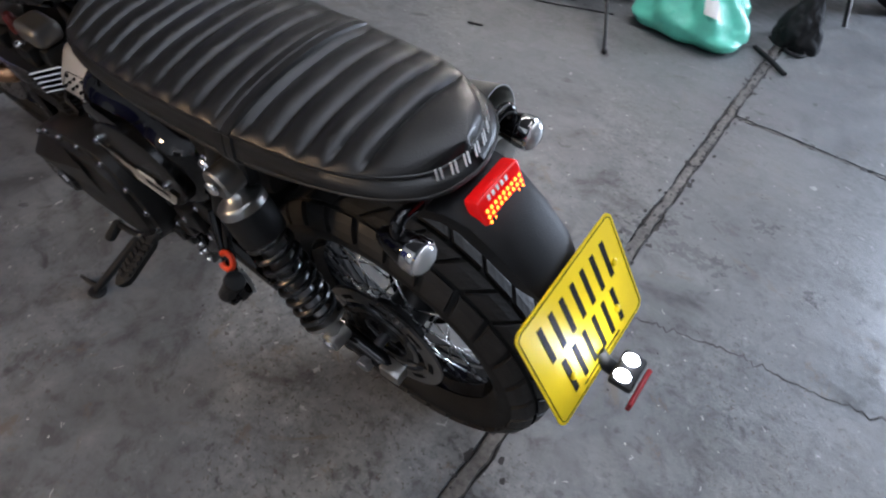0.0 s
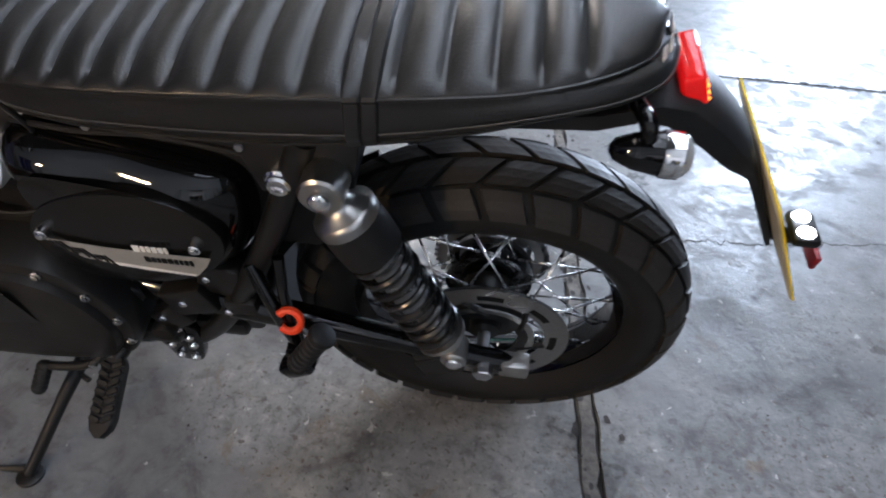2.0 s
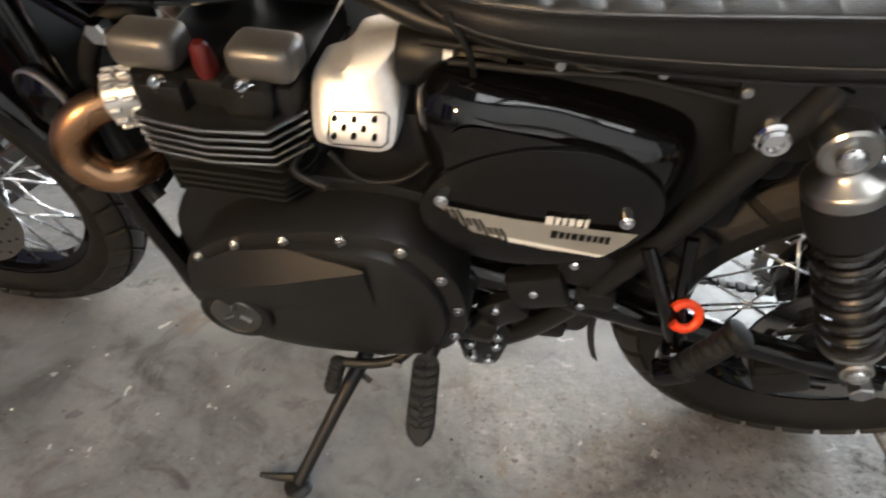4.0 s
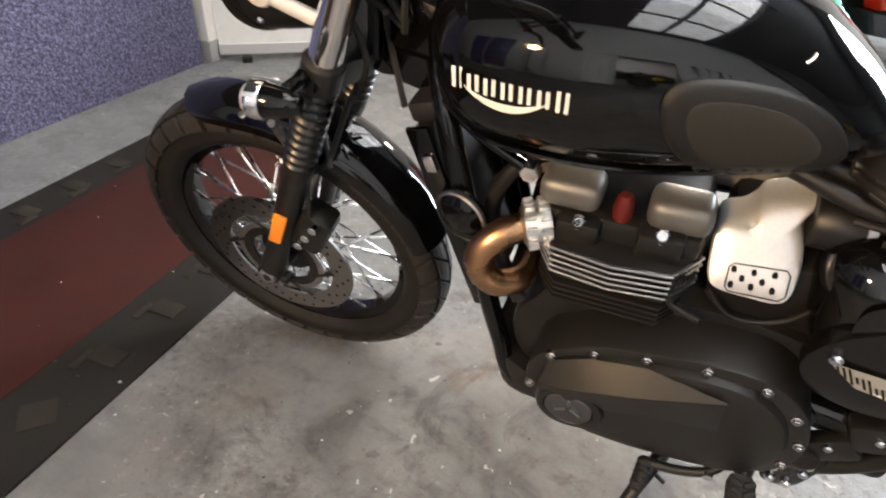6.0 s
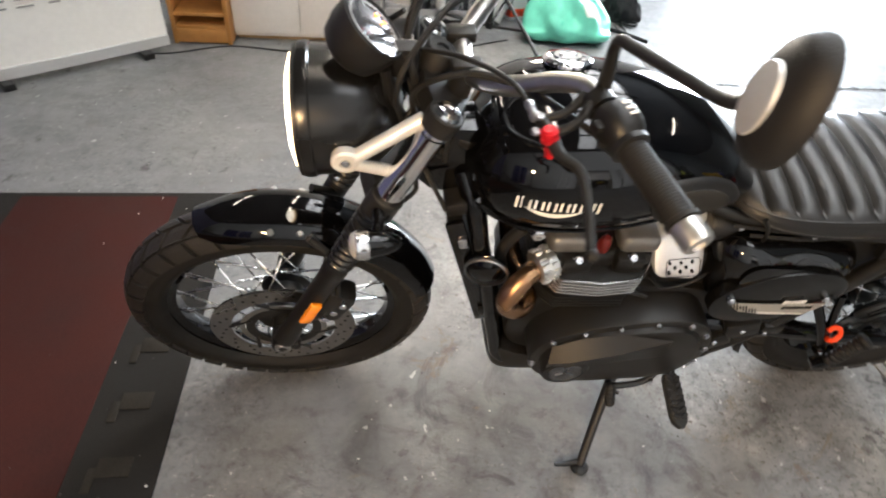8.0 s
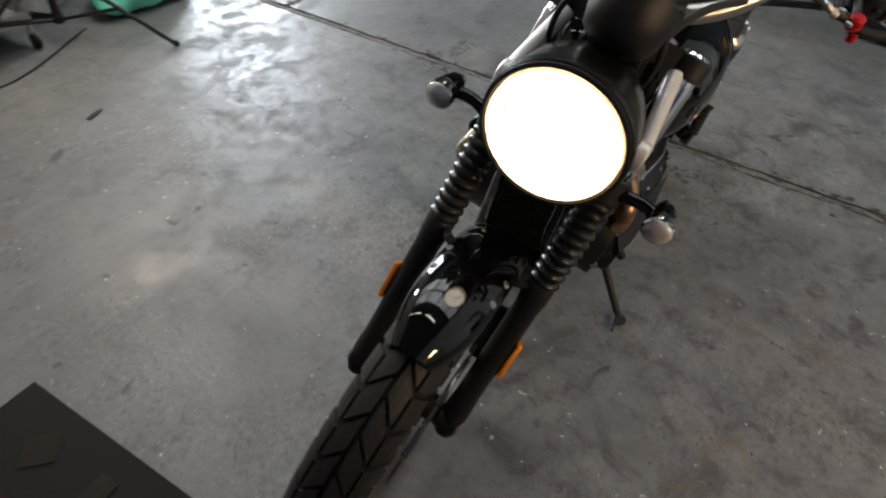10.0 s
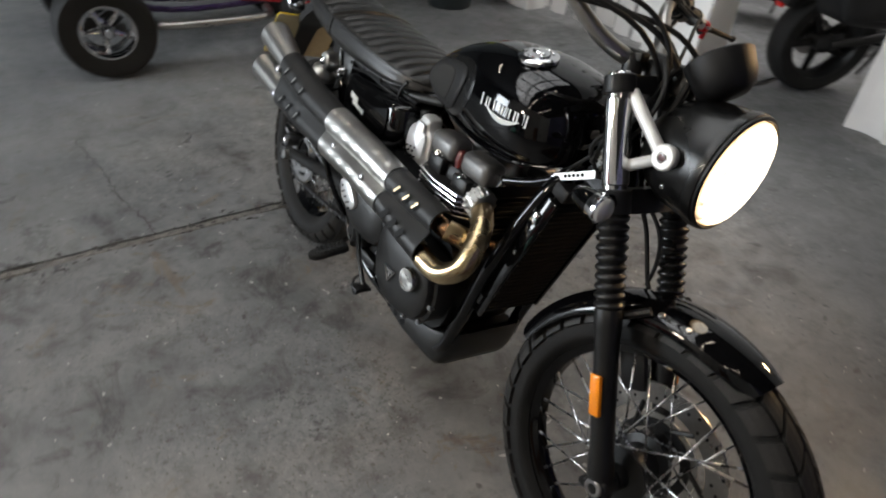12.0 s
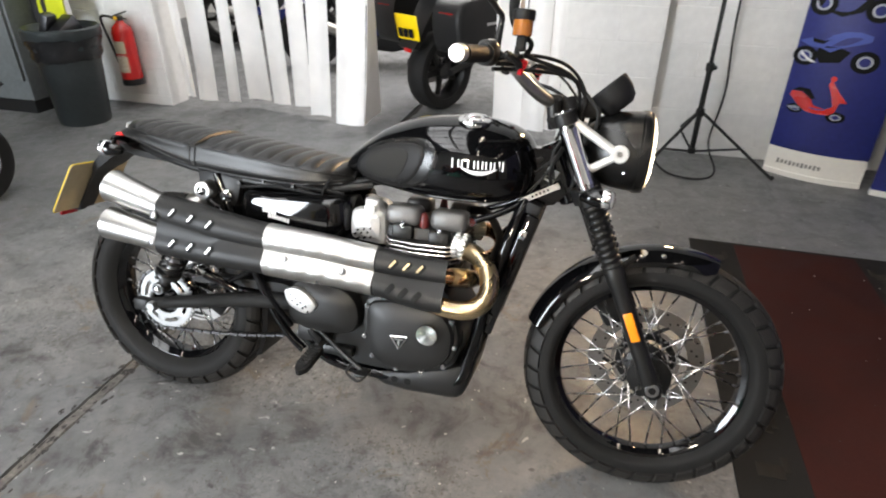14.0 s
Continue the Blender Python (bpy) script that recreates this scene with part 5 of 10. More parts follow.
# left crank cover
LC = [(0.192, 0.385), (0.168, 0.44), (0.098, 0.490), (0.026, 0.511), (-0.047, 0.526), (-0.125, 0.521), (-0.178, 0.478), (-0.205, 0.41), (-0.203, 0.345), (-0.165, 0.287), (-0.06, 0.258), (0.045, 0.248), (0.12, 0.258), (0.165, 0.285), (0.189, 0.335)]
bm = B()
prism(bm, [(x * 0.975, 0.387 + (z - 0.387) * 0.965) for x, z in LC], 0.085, 0.172, 0.006)
prism(bm, [(x * 0.86 + 0.0, z * 0.86 + 0.050) for x, z in LC], 0.16, 0.188, 0.016, 0.008)
cover_l = part("crank_cover", bm, MATT, bike, "matt black left crankcase cover")
bm = B()
ridge = [Vector((0.162, 0.2030, 0.400)), Vector((0.122, 0.2115, 0.422)), Vector((0.03, 0.2105, 0.454)), Vector((-0.078, 0.1985, 0.486))]
upper = [Vector((0.154, 0.178, 0.432)), Vector((0.095, 0.179, 0.468)), Vector((0.022, 0.182, 0.490)), Vector((-0.079, 0.1975, 0.489))]
lower = [p + Vector((-0.01, 0.194 - p.y, -0.075)) for p in ridge]
loft(bm, [upper, ridge, lower], caps=False, closed=False)
bmesh.ops.recalc_face_normals(bm, faces=bm.faces)
part("cover_rib", bm, MATT, cover_l)
bm = B()
bolts(bm, [(0.152, 0.438), (0.094, 0.473), (0.026, 0.494), (-0.047, 0.509), (-0.119, 0.504), (-0.167, 0.462), (-0.189, 0.404), (-0.187, 0.345), (-0.150, 0.293), (0.180, 0.345)], 0.165, 0.176, 0.008)
pieces("cover_bolt", bm, STEEL, cover_l)
bm = B()
lathe(bm, [(0.038, 0.19), (0.038, 0.2005), (0.036, 0.2025), (0.024, 0.2005), (0.004, 0.2000), (0.0005, 0.2000)], (0.112, 0, 0.353), (0, 1, 0), 40)
badge = part("cover_badge", bm, TURNED_DARK, cover_l, "round dark turned steel cover plate")
bm = B()
for k in range(3):
    a = radians(90 + 120 * k)
    tube(bm, [(0.112 + 0.005 * math.cos(a), 0.2008, 0.353 + 0.005 * math.sin(a)), (0.112 + 0.022 * math.cos(a), 0.2020, 0.353 + 0.022 * math.sin(a))], 0.0020, 6)
part("badge_mark", bm, STEEL, badge, "raised bright maker mark")
bm = B()
lathe(bm, [(0.037, 0.1985), (0.040, 0.2030), (0.049, 0.2020), (0.053, 0.196), (0.053, 0.182)], (0.112, 0, 0.353), (0, 1, 0), 40)
part("badge_ring", bm, SATIN, cover_l)
# right clutch cover
RC = [(-0.023, 0.465), (0.02, 0.485), (0.062, 0.490), (0.154, 0.485), (0.205, 0.465), (0.232, 0.41), (0.225, 0.345), (0.19, 0.305), (0.136, 0.285), (0.057, 0.280), (0.0, 0.305), (-0.022, 0.345), (-0.030, 0.40)]
bm = B()
prism(bm, RC, -0.10, -0.165, 0.006)
prism(bm, [(x * 0.91 + 0.009, z * 0.91 + 0.035) for x, z in RC], -0.16, -0.185, 0.014, 0.010)
cover_r = part("clutch_cover", bm, MATT, bike, "matt black right clutch cover")
bm = B()
bolts(bm, [(-0.020, 0.452), (0.03, 0.482), (0.10, 0.487), (0.165, 0.476), (0.213, 0.445), (0.225, 0.375), (0.20, 0.315), (0.14, 0.288), (0.07, 0.284), (0.0, 0.31), (-0.024, 0.365)], -0.158, -0.172)
pieces("cover_bolt", bm, STEEL, cover_r)
bm = B()
lathe(bm, [(0.029, 0.19), (0.029, 0.202), (0.027, 0.205), (0.022, 0.205), (0.0215, 0.2035), (0.010, 0.2035), (0.009, 0.2045), (0.0005, 0.2045)], (0.158, 0, 0.412), (0, -1, 0), 40)
part("cover_badge", bm, TURNED, cover_r, "round brushed alloy cover plate")
bm = B()
tri = [(0.060, 0.392), (0.105, 0.395), (0.083, 0.358)]
for a, b in zip(tri, tri[1:] + tri[:1]):
    tube(bm, [(a[0], -0.199, a[1]), (b[0], -0.199, b[1])], 0.0022, 6)
box(bm, (0.083, -0.198, 0.386), (0.024, 0.003, 0.005))
box(bm, (0.083, -0.198, 0.377), (0.006, 0.003, 0.018))
part("triangle_badge", bm, CHROME, cover_r, "small silver triangular badge")
# sprocket side cover
AC = [(-0.262, 0.43), (-0.245, 0.475), (-0.20, 0.492), (-0.14, 0.488), (-0.09, 0.475), (-0.058, 0.447), (-0.046, 0.40), (-0.065, 0.360), (-0.12, 0.343), (-0.20, 0.343), (-0.245, 0.362), (-0.262, 0.39)]
bm = B()
prism(bm, AC, -0.10, -0.160, 0.016, 0.012)
cover_s = part("sprocket_cover", bm, MATT, bike, "matt black oval sprocket cover")
bm = B()
prism(bm, [(-0.255, 0.462), (-0.215, 0.470), (-0.18, 0.449), (-0.163, 0.426), (-0.189, 0.402), (-0.232, 0.413), (-0.252, 0.435)], -0.165, -0.182, 0.004, 0.003)
plate = part("perforated_plate", bm, CASTING, cover_s, "silver perforated cover plate")
bm = B()
for i in range(4):
    for j in range(2):
        x, z = -0.236 + 0.015 * i + 0.006 * j, 0.447 - 0.009 * i + 0.004 - 0.015 * j
        cyl(bm, (x, -0.180, z), (x, -0.1865, z), 0.0028, seg=8)
part("plate_holes", bm, BLACK_INK, cover_s)["kind"] = "stuff"
# cylinder block with fins
bm = B()
box(bm, (0.10, 0, 0.56), (0.17, 0.21, 0.10), 0.012)
barrel = part("cylinder_block", bm, SATIN, bike, "black finned cylinder block")
for k in range(7):
    bm = B()
    w = 0.0 if k < 4 else 0.006
    zc = 0.518 + k * 0.0105
    prism(bm, [(0.198 - w, -0.0), (0.20 - w, -0.10), (0.17, -0.132 + w), (0.03, -0.132 + w), (0.006 + w, -0.10), (0.004 + w, 0.0), (0.006 + w, 0.10), (0.03, 0.132 - w), (0.17, 0.132 - w), (0.20 - w, 0.10)], 0, 0.004, 0.001, smooth=False)
    bmesh.ops.transform(bm, matrix=Matrix(((1, 0, 0, 0), (0, 0, 1, 0), (0, 1, 0, zc), (0, 0, 0, 1))), verts=bm.verts)
    part("cylinder_fin", bm, SATIN, barrel)
for k in range(5):
    bm = B()
    zc = 0.584 + k * 0.0118
    o = 0.004 * k
    prism(bm, [(0.20, 0.0), (0.205, -0.095), (0.175, -0.138 - o * 0.3), (0.10, -0.146 - o * 0.3), (0.03, -0.138 - o * 0.3), (0.0, -0.10), (-0.005, 0.0), (0.0, 0.10), (0.03, 0.138 + o * 0.3), (0.10, 0.146 + o * 0.3), (0.175, 0.138 + o * 0.3), (0.205, 0.095)], 0, 0.0045, 0.001, smooth=False)
    bmesh.ops.transform(bm, matrix=Matrix(((1, 0, 0, 0), (0, 0, 1, 0), (0, 1, 0, zc), (0, 0, 0, 1))), verts=bm.verts)
    fin = part("head_fin", bm, SATIN, barrel)
    for s in (1, -1):
        bm = B()
        edge = [(0.208, 0.095 * s), (0.177, (0.1395 + o * 0.3) * s), (0.10, (0.1475 + o * 0.3) * s), (0.028, (0.1395 + o * 0.3) * s), (-0.002, 0.10 * s)]
        tube(bm, [(x, y, zc + 0.0025) for x, y in edge], 0.0028, 6, smooth=False)
        part("machined_fin_edge", bm, SPOKE, barrel, "bright machined fin edge")
bm = B()
box(bm, (0.10, 0, 0.630), (0.195, 0.225, 0.078), 0.014)
part("cylinder_head", bm, SATIN, engine, "black cylinder head")
for s in (1, -1):
    for x0, x1 in (((0.130, 0.208), (0.0, 0.076)) if s > 0 else ((0.122, 0.220), (0.0, 0.096))):
        bm = B()
        if s > 0:
            box(bm, ((x0 + x1) / 2, 0.084, 0.688), (x1 - x0, 0.056, 0.042), 0.015, seg=4)
        else:
            box(bm, ((x0 + x1) / 2, -0.088, 0.694), (x1 - x0, 0.064, 0.054), 0.019, seg=4)
        part("cam_cover_lobe", bm, CAMGREY, engine, "dark silver cam cover lobe")
    for x, z in ((0.151, 0.660), (0.052, 0.668)):
        bm = B()
        box(bm, (x, 0.112 * s, z - 0.014), (0.056, 0.034, 0.040), 0.007)
        seat_block = part("stud_block", bm, SATIN, engine, "black stud block")
        bm = B()
        lathe(bm, [(0.010, 0), (0.010, 0.004), (0.0075, 0.005), (0.0075, 0.011), (0.006, 0.0125), (0.004, 0.0125), (0.0035, 0.009), (0.0005, 0.009)], (x, 0.119 * s, z + 0.001), (0, 0.6 * s, 0.8), 16)
        part("cover_stud", bm, CHROME, engine, "bright cap bolt")
    bm = B()
    lathe(bm, [(0.011, 0.0), (0.013, 0.03), (0.010, 0.05), (0.006, 0.056)], (0.103, 0.094 * s, 0.650), (0, 0.10 * s, 1), 16)
    part("plug_cap", bm, DARKRED, engine, "dark red spark plug cap")
    # inlet body cover
    bm = B()
    if s > 0:
        shape = [(-0.005, 0.663), (-0.011, 0.673), (-0.030, 0.679), (-0.042, 0.688), (-0.049, 0.698), (-0.071, 0.704), (-0.104, 0.709), (-0.094, 0.686), (-0.101, 0.668), (-0.107, 0.645), (-0.106, 0.618), (-0.095, 0.608), (-0.070, 0.606), (-0.025, 0.608), (-0.011, 0.618), (-0.006, 0.645)]
    else:
        shape = [(-0.052, 0.702), (-0.060, 0.722), (-0.054, 0.729), (-0.024, 0.727), (-0.018, 0.718), (-0.014, 0.702), (0.000, 0.690), (0.004, 0.655), (0.002, 0.618), (-0.010, 0.606), (-0.050, 0.608), (-0.090, 0.614), (-0.099, 0.640), (-0.098, 0.680), (-0.085, 0.697)]
    prism(bm, shape, (0.070 if s > 0 else 0.080) * s, 0.116 * s, 0.010 if s > 0 else 0.016, 0.004 if s > 0 else 0.015, n=4, smooth=True)
    if s > 0:
        for v in bm.verts:
            v.co.y -= 0.8 * (v.co.z - 0.622)
    inlet = part("inlet_cover", bm, CASTING, bike, "silver cast inlet cover with a perforated panel")
    bm = B()
    if s > 0:
        # a pressed frame with eight holes in it
        for x, z in ((-0.037, 0.636), (-0.059, 0.637), (-0.081, 0.639), (-0.048, 0.629), (-0.070, 0.630), (-0.038, 0.621), (-0.060, 0.623), (-0.083, 0.624)):
            y = 0.122 - 0.8 * (z - 0.622)
            cyl(bm, (x, y - 0.012, z), (x, y + 0.0008, z), 0.0031, seg=8)
        pieces("vent_hole", bm, BLACK_INK, inlet)
        bm = B()
        edge = [(-0.036, 0.642), (-0.092, 0.646), (-0.097, 0.642), (-0.098, 0.622), (-0.092, 0.617), (-0.037, 0.615), (-0.032, 0.619), (-0.031, 0.638), (-0.036, 0.642)]
        tube(bm, [(x, 0.1208 - 0.8 * (z - 0.622), z) for x, z in edge], 0.0009, 6, smooth=False)
        part("pressed_frame", bm, BLACK_INK, inlet)
    else:
        for i in range(3):
            for j in range(3):
                x, z = -0.034 - i * 0.018 - (0.008 if j == 1 else 0), 0.652 - j * 0.012 - 0.004 * i
                cyl(bm, (x, -0.118, z), (x, -0.1312, z), 0.0028, seg=8)
        pieces("vent_hole", bm, BLACK_INK, inlet)
    bm = B()
    lathe(bm, [(0.030, -0.004), (0.033, 0.0), (0.033, 0.055), (0.029, 0.062), (0.031, 0.068), (0.028, 0.11)], (-0.104, 0.052 * s, 0.690), (-1, 0, 0.02), 24)
    part("air_hose", bm, SATIN, engine, "black rubber inlet hose")
    bm = B()
    lathe(bm, [(0.0325, 0.0), (0.0345, 0.001), (0.0345, 0.010), (0.0325, 0.011)], (-0.150, 0.052 * s, 0.6905), (-1, 0, 0.02), 24)
    part("hose_clip", bm, STEEL, engine)
    bm = B()
    tube(bm, [(-0.158, 0.107 * s, 0.768), (-0.172, 0.110 * s, 0.748), (-0.182, 0.109 * s, 0.726), (-0.186, 0.107 * s, 0.706)], [0.0045, 0.004, 0.0035, 0.003], 8)
    part("panel_strap", bm, SATIN, bike, "thin bowed black strap beside the seat front")
    # exhaust port clamp
    bm = B()
    cm = Matrix.Translation((0.188, 0.100 * s, 0.634)) @ Vector((1, 0.45 * s if s > 0 else -0.10, -0.12)).to_track_quat("Z", "Y").to_matrix().to_4x4()
    lathe(bm, [(0.022, 0.0), (0.030, 0.002), (0.030, 0.036), (0.023, 0.040)], cm.translation, cm.to_3x3() @ Vector((0, 0, 1)), 28)
    for k in range(14):
        for z in (0.009, 0.028):
            fm = Matrix.Rotation(2 * math.pi * k / 14 + (0.1 if z > 0.02 else 0), 4, "Z")
            box(bm, cm @ (fm @ Vector((0.031, 0, z))), (0.009, 0.0055, 0.014), 0.0015, (cm.to_3x3() @ fm.to_3x3()).to_4x4(), 1)
    pieces("exhaust_clamp", bm, ALLOY, engine, "silver finned exhaust clamp")
bm = B()
box(bm, (-0.11, 0, 0.575), (0.17, 0.17, 0.12), 0.02)
box(bm, (-0.27, 0, 0.60), (0.20, 0.19, 0.20), 0.03)
box(bm, (-0.30, 0, 0.47), (0.12, 0.15, 0.14), 0.02)
box(bm, (-0.26, 0.0, 0.36), (0.08, 0.17, 0.10), 0.02)
part("airbox", bm, PLASTIC, bike, "black airbox behind the engine")
for pts, r in (([(0.19, 0.03, 0.70), (0.24, 0.06, 0.69), (0.28, 0.07, 0.62), (0.26, 0.10, 0.55), (0.22, 0.12, 0.48)], 0.012),
               ([(-0.02, 0.10, 0.58), (-0.06, 0.105, 0.545), (-0.12, 0.10, 0.56), (-0.16, 0.09, 0.62)], 0.004),
               ([(0.0, 0.10, 0.60), (0.02, 0.118, 0.56), (-0.02, 0.125, 0.545)], 0.005)):
    bm = B()
    tube(bm, pts, r, 10)
    part("hose", bm, PLASTIC, bike, "black rubber hose")

# ---- radiator, horn, skid plate ----
bm = B()
m = Matrix.Translation((0.333, 0, 0.565)) @ Matrix.Rotation(0.275, 4, "Y")
box(bm, (0.0, 0, 0), (0.026, 0.165, 0.33), 0.004, None)
bmesh.ops.transform(bm, matrix=m, verts=bm.verts)
radiator = part("radiator", bm, CORE, bike, "slim black radiator with fins")
for k in range(26):
    bm = B()
    box(bm, (0.0145, 0, -0.160 + k * 0.0128), (0.004, 0.15, 0.004))
    bmesh.ops.transform(bm, matrix=m, verts=bm.verts)
    part("radiator_fin", bm, CORE, radiator)
for s in (1, -1):
    bm = B()
    box(bm, (0.002, 0.0875 * s, 0.0), (0.034, 0.010, 0.345), 0.004)
    bmesh.ops.transform(bm, matrix=m, verts=bm.verts)
    part("radiator_side", bm, GLOSS, radiator, "black radiator side tank")
    for z, mat in ((0.12, CHROME), (-0.13, SATIN)):
        bm = B()
        box(bm, (-0.004, 0.096 * s, z), (0.016, 0.008, 0.026), 0.002)
        bmesh.ops.transform(bm, matrix=m, verts=bm.verts)
        part("radiator_clip", bm, mat, radiator)
bm = B()
box(bm, (-0.006, 0, 0.185), (0.040, 0.15, 0.030), 0.006)
bmesh.ops.transform(bm, matrix=m, verts=bm.verts)
part("header_tank", bm, PLASTIC, radiator, "black radiator top tank")
bm = B()
lathe(bm, [(0.0005, 0.0), (0.03, 0.002), (0.038, 0.006), (0.040, 0.012), (0.03, 0.022), (0.018, 0.03)], (0.310, 0.095, 0.615), (0.25, 1, 0), 28)
horn = part("horn", bm, GLOSS, bike, "black horn with a chrome rim")
bm = B()
lathe(bm, [(0.038, 0.004), (0.0415, 0.006), (0.0415, 0.011), (0.038, 0.013)], (0.310, 0.105, 0.615), (0.25, 1, 0), 32, closed=True)
part("horn_rim", bm, STEEL, horn, "bright horn rim")
bm = B()
loops = []
for x, w, zb, zt in ((-0.036, 0.104, 0.197, 0.232), (0.02, 0.120, 0.190, 0.240), (0.09, 0.126, 0.188, 0.253), (0.16, 0.126, 0.191, 0.273), (0.204, 0.124, 0.190, 0.285), (0.230, 0.119, 0.192, 0.295), (0.244, 0.114, 0.202, 0.301), (0.256, 0.107, 0.228, 0.308), (0.265, 0.098, 0.262, 0.315), (0.272, 0.086, 0.298, 0.322)):
    half = [(w - 0.004, zt), (w, zt - 0.006), (w, zb + 0.030), (w - 0.004, zb + 0.016), (w - 0.014, zb + 0.005), (w - 0.030, zb)]
    loops.append([Vector((x, y, z)) for y, z in half] + [Vector((x, -y, z)) for y, z in half[::-1]])
loft(bm, loops)
skid = part("skid_plate", bm, MATT, bike, "matt black skid plate under the engine")
bm = B()
for s in (1, -1):
    for k in range(3):
        x = 0.012 + k * 0.040
        lathe(bm, [(0.010, 0.0), (0.010, 0.0025), (0.0005, 0.0025)], (x, (0.1182 + 0.0032 * k) * s, 0.2235 + k * 0.002), (0, s, 0), 16)
part("drain_holes", bm, BLACK_INK, skid)["kind"] = "stuff"

# ---- exhaust ----
exhaust = new("exhaust")
exhaust.parent = bike
tagged(exhaust, "twin high-level exhaust with heat shields")
bm = B()
tube(bm, [(0.215, -0.10, 0.622), (0.255, -0.125, 0.618), (0.295, -0.160, 0.585), (0.300, -0.185, 0.535), (0.265, -0.20, 0.50), (0.215, -0.205, 0.495), (0.16, -0.205, 0.505), (0.0, -0.205, 0.535)], 0.0240, 20, 6)
part("right_header", bm, GOLD, exhaust, "gold heat-tinted exhaust header")
bm = B()
tube(bm, [(0.215, 0.112, 0.630), (0.246, 0.134, 0.622), (0.268, 0.150, 0.598), (0.270, 0.154, 0.566), (0.248, 0.150, 0.541), (0.222, 0.125, 0.532), (0.222, 0.075, 0.522), (0.232, 0.0, 0.515), (0.235, -0.06, 0.53), (0.235, -0.13, 0.555), (0.20, -0.165, 0.565), (0.12, -0.18, 0.575), (0.0, -0.185, 0.585)], 0.0205, 16, 6)
part("left_header", bm, COPPER, exhaust, "coppery heat-tinted header crossing the engine front")
bm = B()
tube(bm, [(0.235, -0.09, 0.540), (0.235, -0.13, 0.556), (0.20, -0.165, 0.566)], 0.024, 16, 6)
part("header_joint", bm, GOLD, exhaust)
UP = [(0.02, -0.188, 0.588), (-0.13, -0.196, 0.602), (-0.28, -0.203, 0.609), (-0.44, -0.208, 0.624), (-0.60, -0.208, 0.650)]
LO = [(0.02, -0.205, 0.535), (-0.13, -0.208, 0.545), (-0.28, -0.212, 0.549), (-0.44, -0.216, 0.554), (-0.60, -0.218, 0.562)]
for line, nm in ((UP, "upper"), (LO, "lower")):
    bm = B()
    tube(bm, line, [0.024, 0.028, 0.030, 0.034, 0.034], 18)
    part(nm + "_pipe", bm, SATIN, exhaust)
for a, b, nm in (((-0.575, -0.208, 0.645), (-0.770, -0.205, 0.692), "upper_tip"), ((-0.575, -0.217, 0.560), (-0.775, -0.220, 0.590), "lower_tip")):
    bm = B()
    d = Vector(b) - Vector(a)
    L = d.length
    lathe(bm, [(0.033, 0.0), (0.034, 0.03), (0.045, L - 0.012), (0.046, L), (0.0435, L), (0.040, L - 0.02), (0.030, 0.06), (0.0005, 0.05)], a, d, 32)
    part(nm, bm, BRUSHED, exhaust, "brushed stainless silencer tip")


def emboss(x, t, rows):
    """Height of the pressed ovals at place x along a shield and angle t round it."""
    best = 0.0
    for k, row in enumerate(rows):
        u = ((x + 0.013 * (k % 2)) / 0.052) % 1.0 - 0.5
        best = max(best, 1 - (u * 0.052 / 0.0205) ** 2 - ((t - row) / 15) ** 2)
    return 0.0008 * min(1.0, 1.9 * best)


def shield(name, xs, up, lo, ru, rl, mat, label, holes=0, inner_mat=STEEL, ovals=False):
    """A heat shield wrapped over both pipes: a figure-of-eight shell on the outside."""
    bm = B()
    loops = []
    n = 46 if ovals else 14
    for x in xs:
        cu, cl = [Vector((x, 0, 0)) for _ in range(2)]
        for line, c in ((up, cu), (lo, cl)):
            for p, q in zip(line, line[1:]):
                if q[0] <= x <= p[0]:
                    t = (x - p[0]) / (q[0] - p[0])
                    c.y, c.z = p[1] + (q[1] - p[1]) * t, p[2] + (q[2] - p[2]) * t
        loop = []
        for c, r, start, rows in ((cu, table(ru, x), 120, (52, 2)), (cl, table(rl, x), 32, (4, -46))):
            for k in range(n):
                t = start - 156 * k / (n - 1)
                h = r + (emboss(x, t, rows) if ovals else 0.0)
                loop.append(c + Vector((0, -math.cos(radians(t)) * h, math.sin(radians(t)) * h)))
        inner = [p + (Vector((x, (cu.y + cl.y) / 2 + 0.02, (cu.z + cl.z) / 2)) - p).normalized() * 0.0045 for p in loop[::-1]]
        loops.append(loop + inner)
    loft(bm, loops)
    ob = part(name, bm, mat, exhaust, label, angle=50)
    if holes:
        for x in holes:
            for line, r in ((up, table(ru, x)), (lo, table(rl, x))):
                for p, q in zip(line, line[1:]):
                    if q[0] <= x <= p[0]:
                        t = (x - p[0]) / (q[0] - p[0])
                        c = Vector(p).lerp(Vector(q), t)
                        nn = Vector((0, -1, 0.25)).normalized()
                        o = c + nn * (r + 0.0005)
                        up_ = Vector((0.62, 0.20, 0.76)).normalized()
                        al = up_.cross(nn).normalized()
                        # flat black face for the slot; a small metal face paints the pipe's glint
                        for w, out, mat, nm, move in ((0.0078, 0.0016, BLACK_INK, "vent_slot", 0.0), (0.0030, 0.0022, inner_mat, "slot_glint", -0.0030)):
                            if nm == "slot_glint" and line is lo and inner_mat is GOLD:
                                continue
                            bm = B()
                            loop = [o + nn * out + al * (move + w * math.cos(t2)) + up_ * (w * math.sin(t2) + (0.009 if math.sin(t2) > 0 else -0.009)) for t2 in (2 * math.pi * k / 14 for k in range(14))]
                            bm.faces.new([bm.verts.new(v) for v in loop])
                            part(nm, bm, mat, exhaust)
    return ob


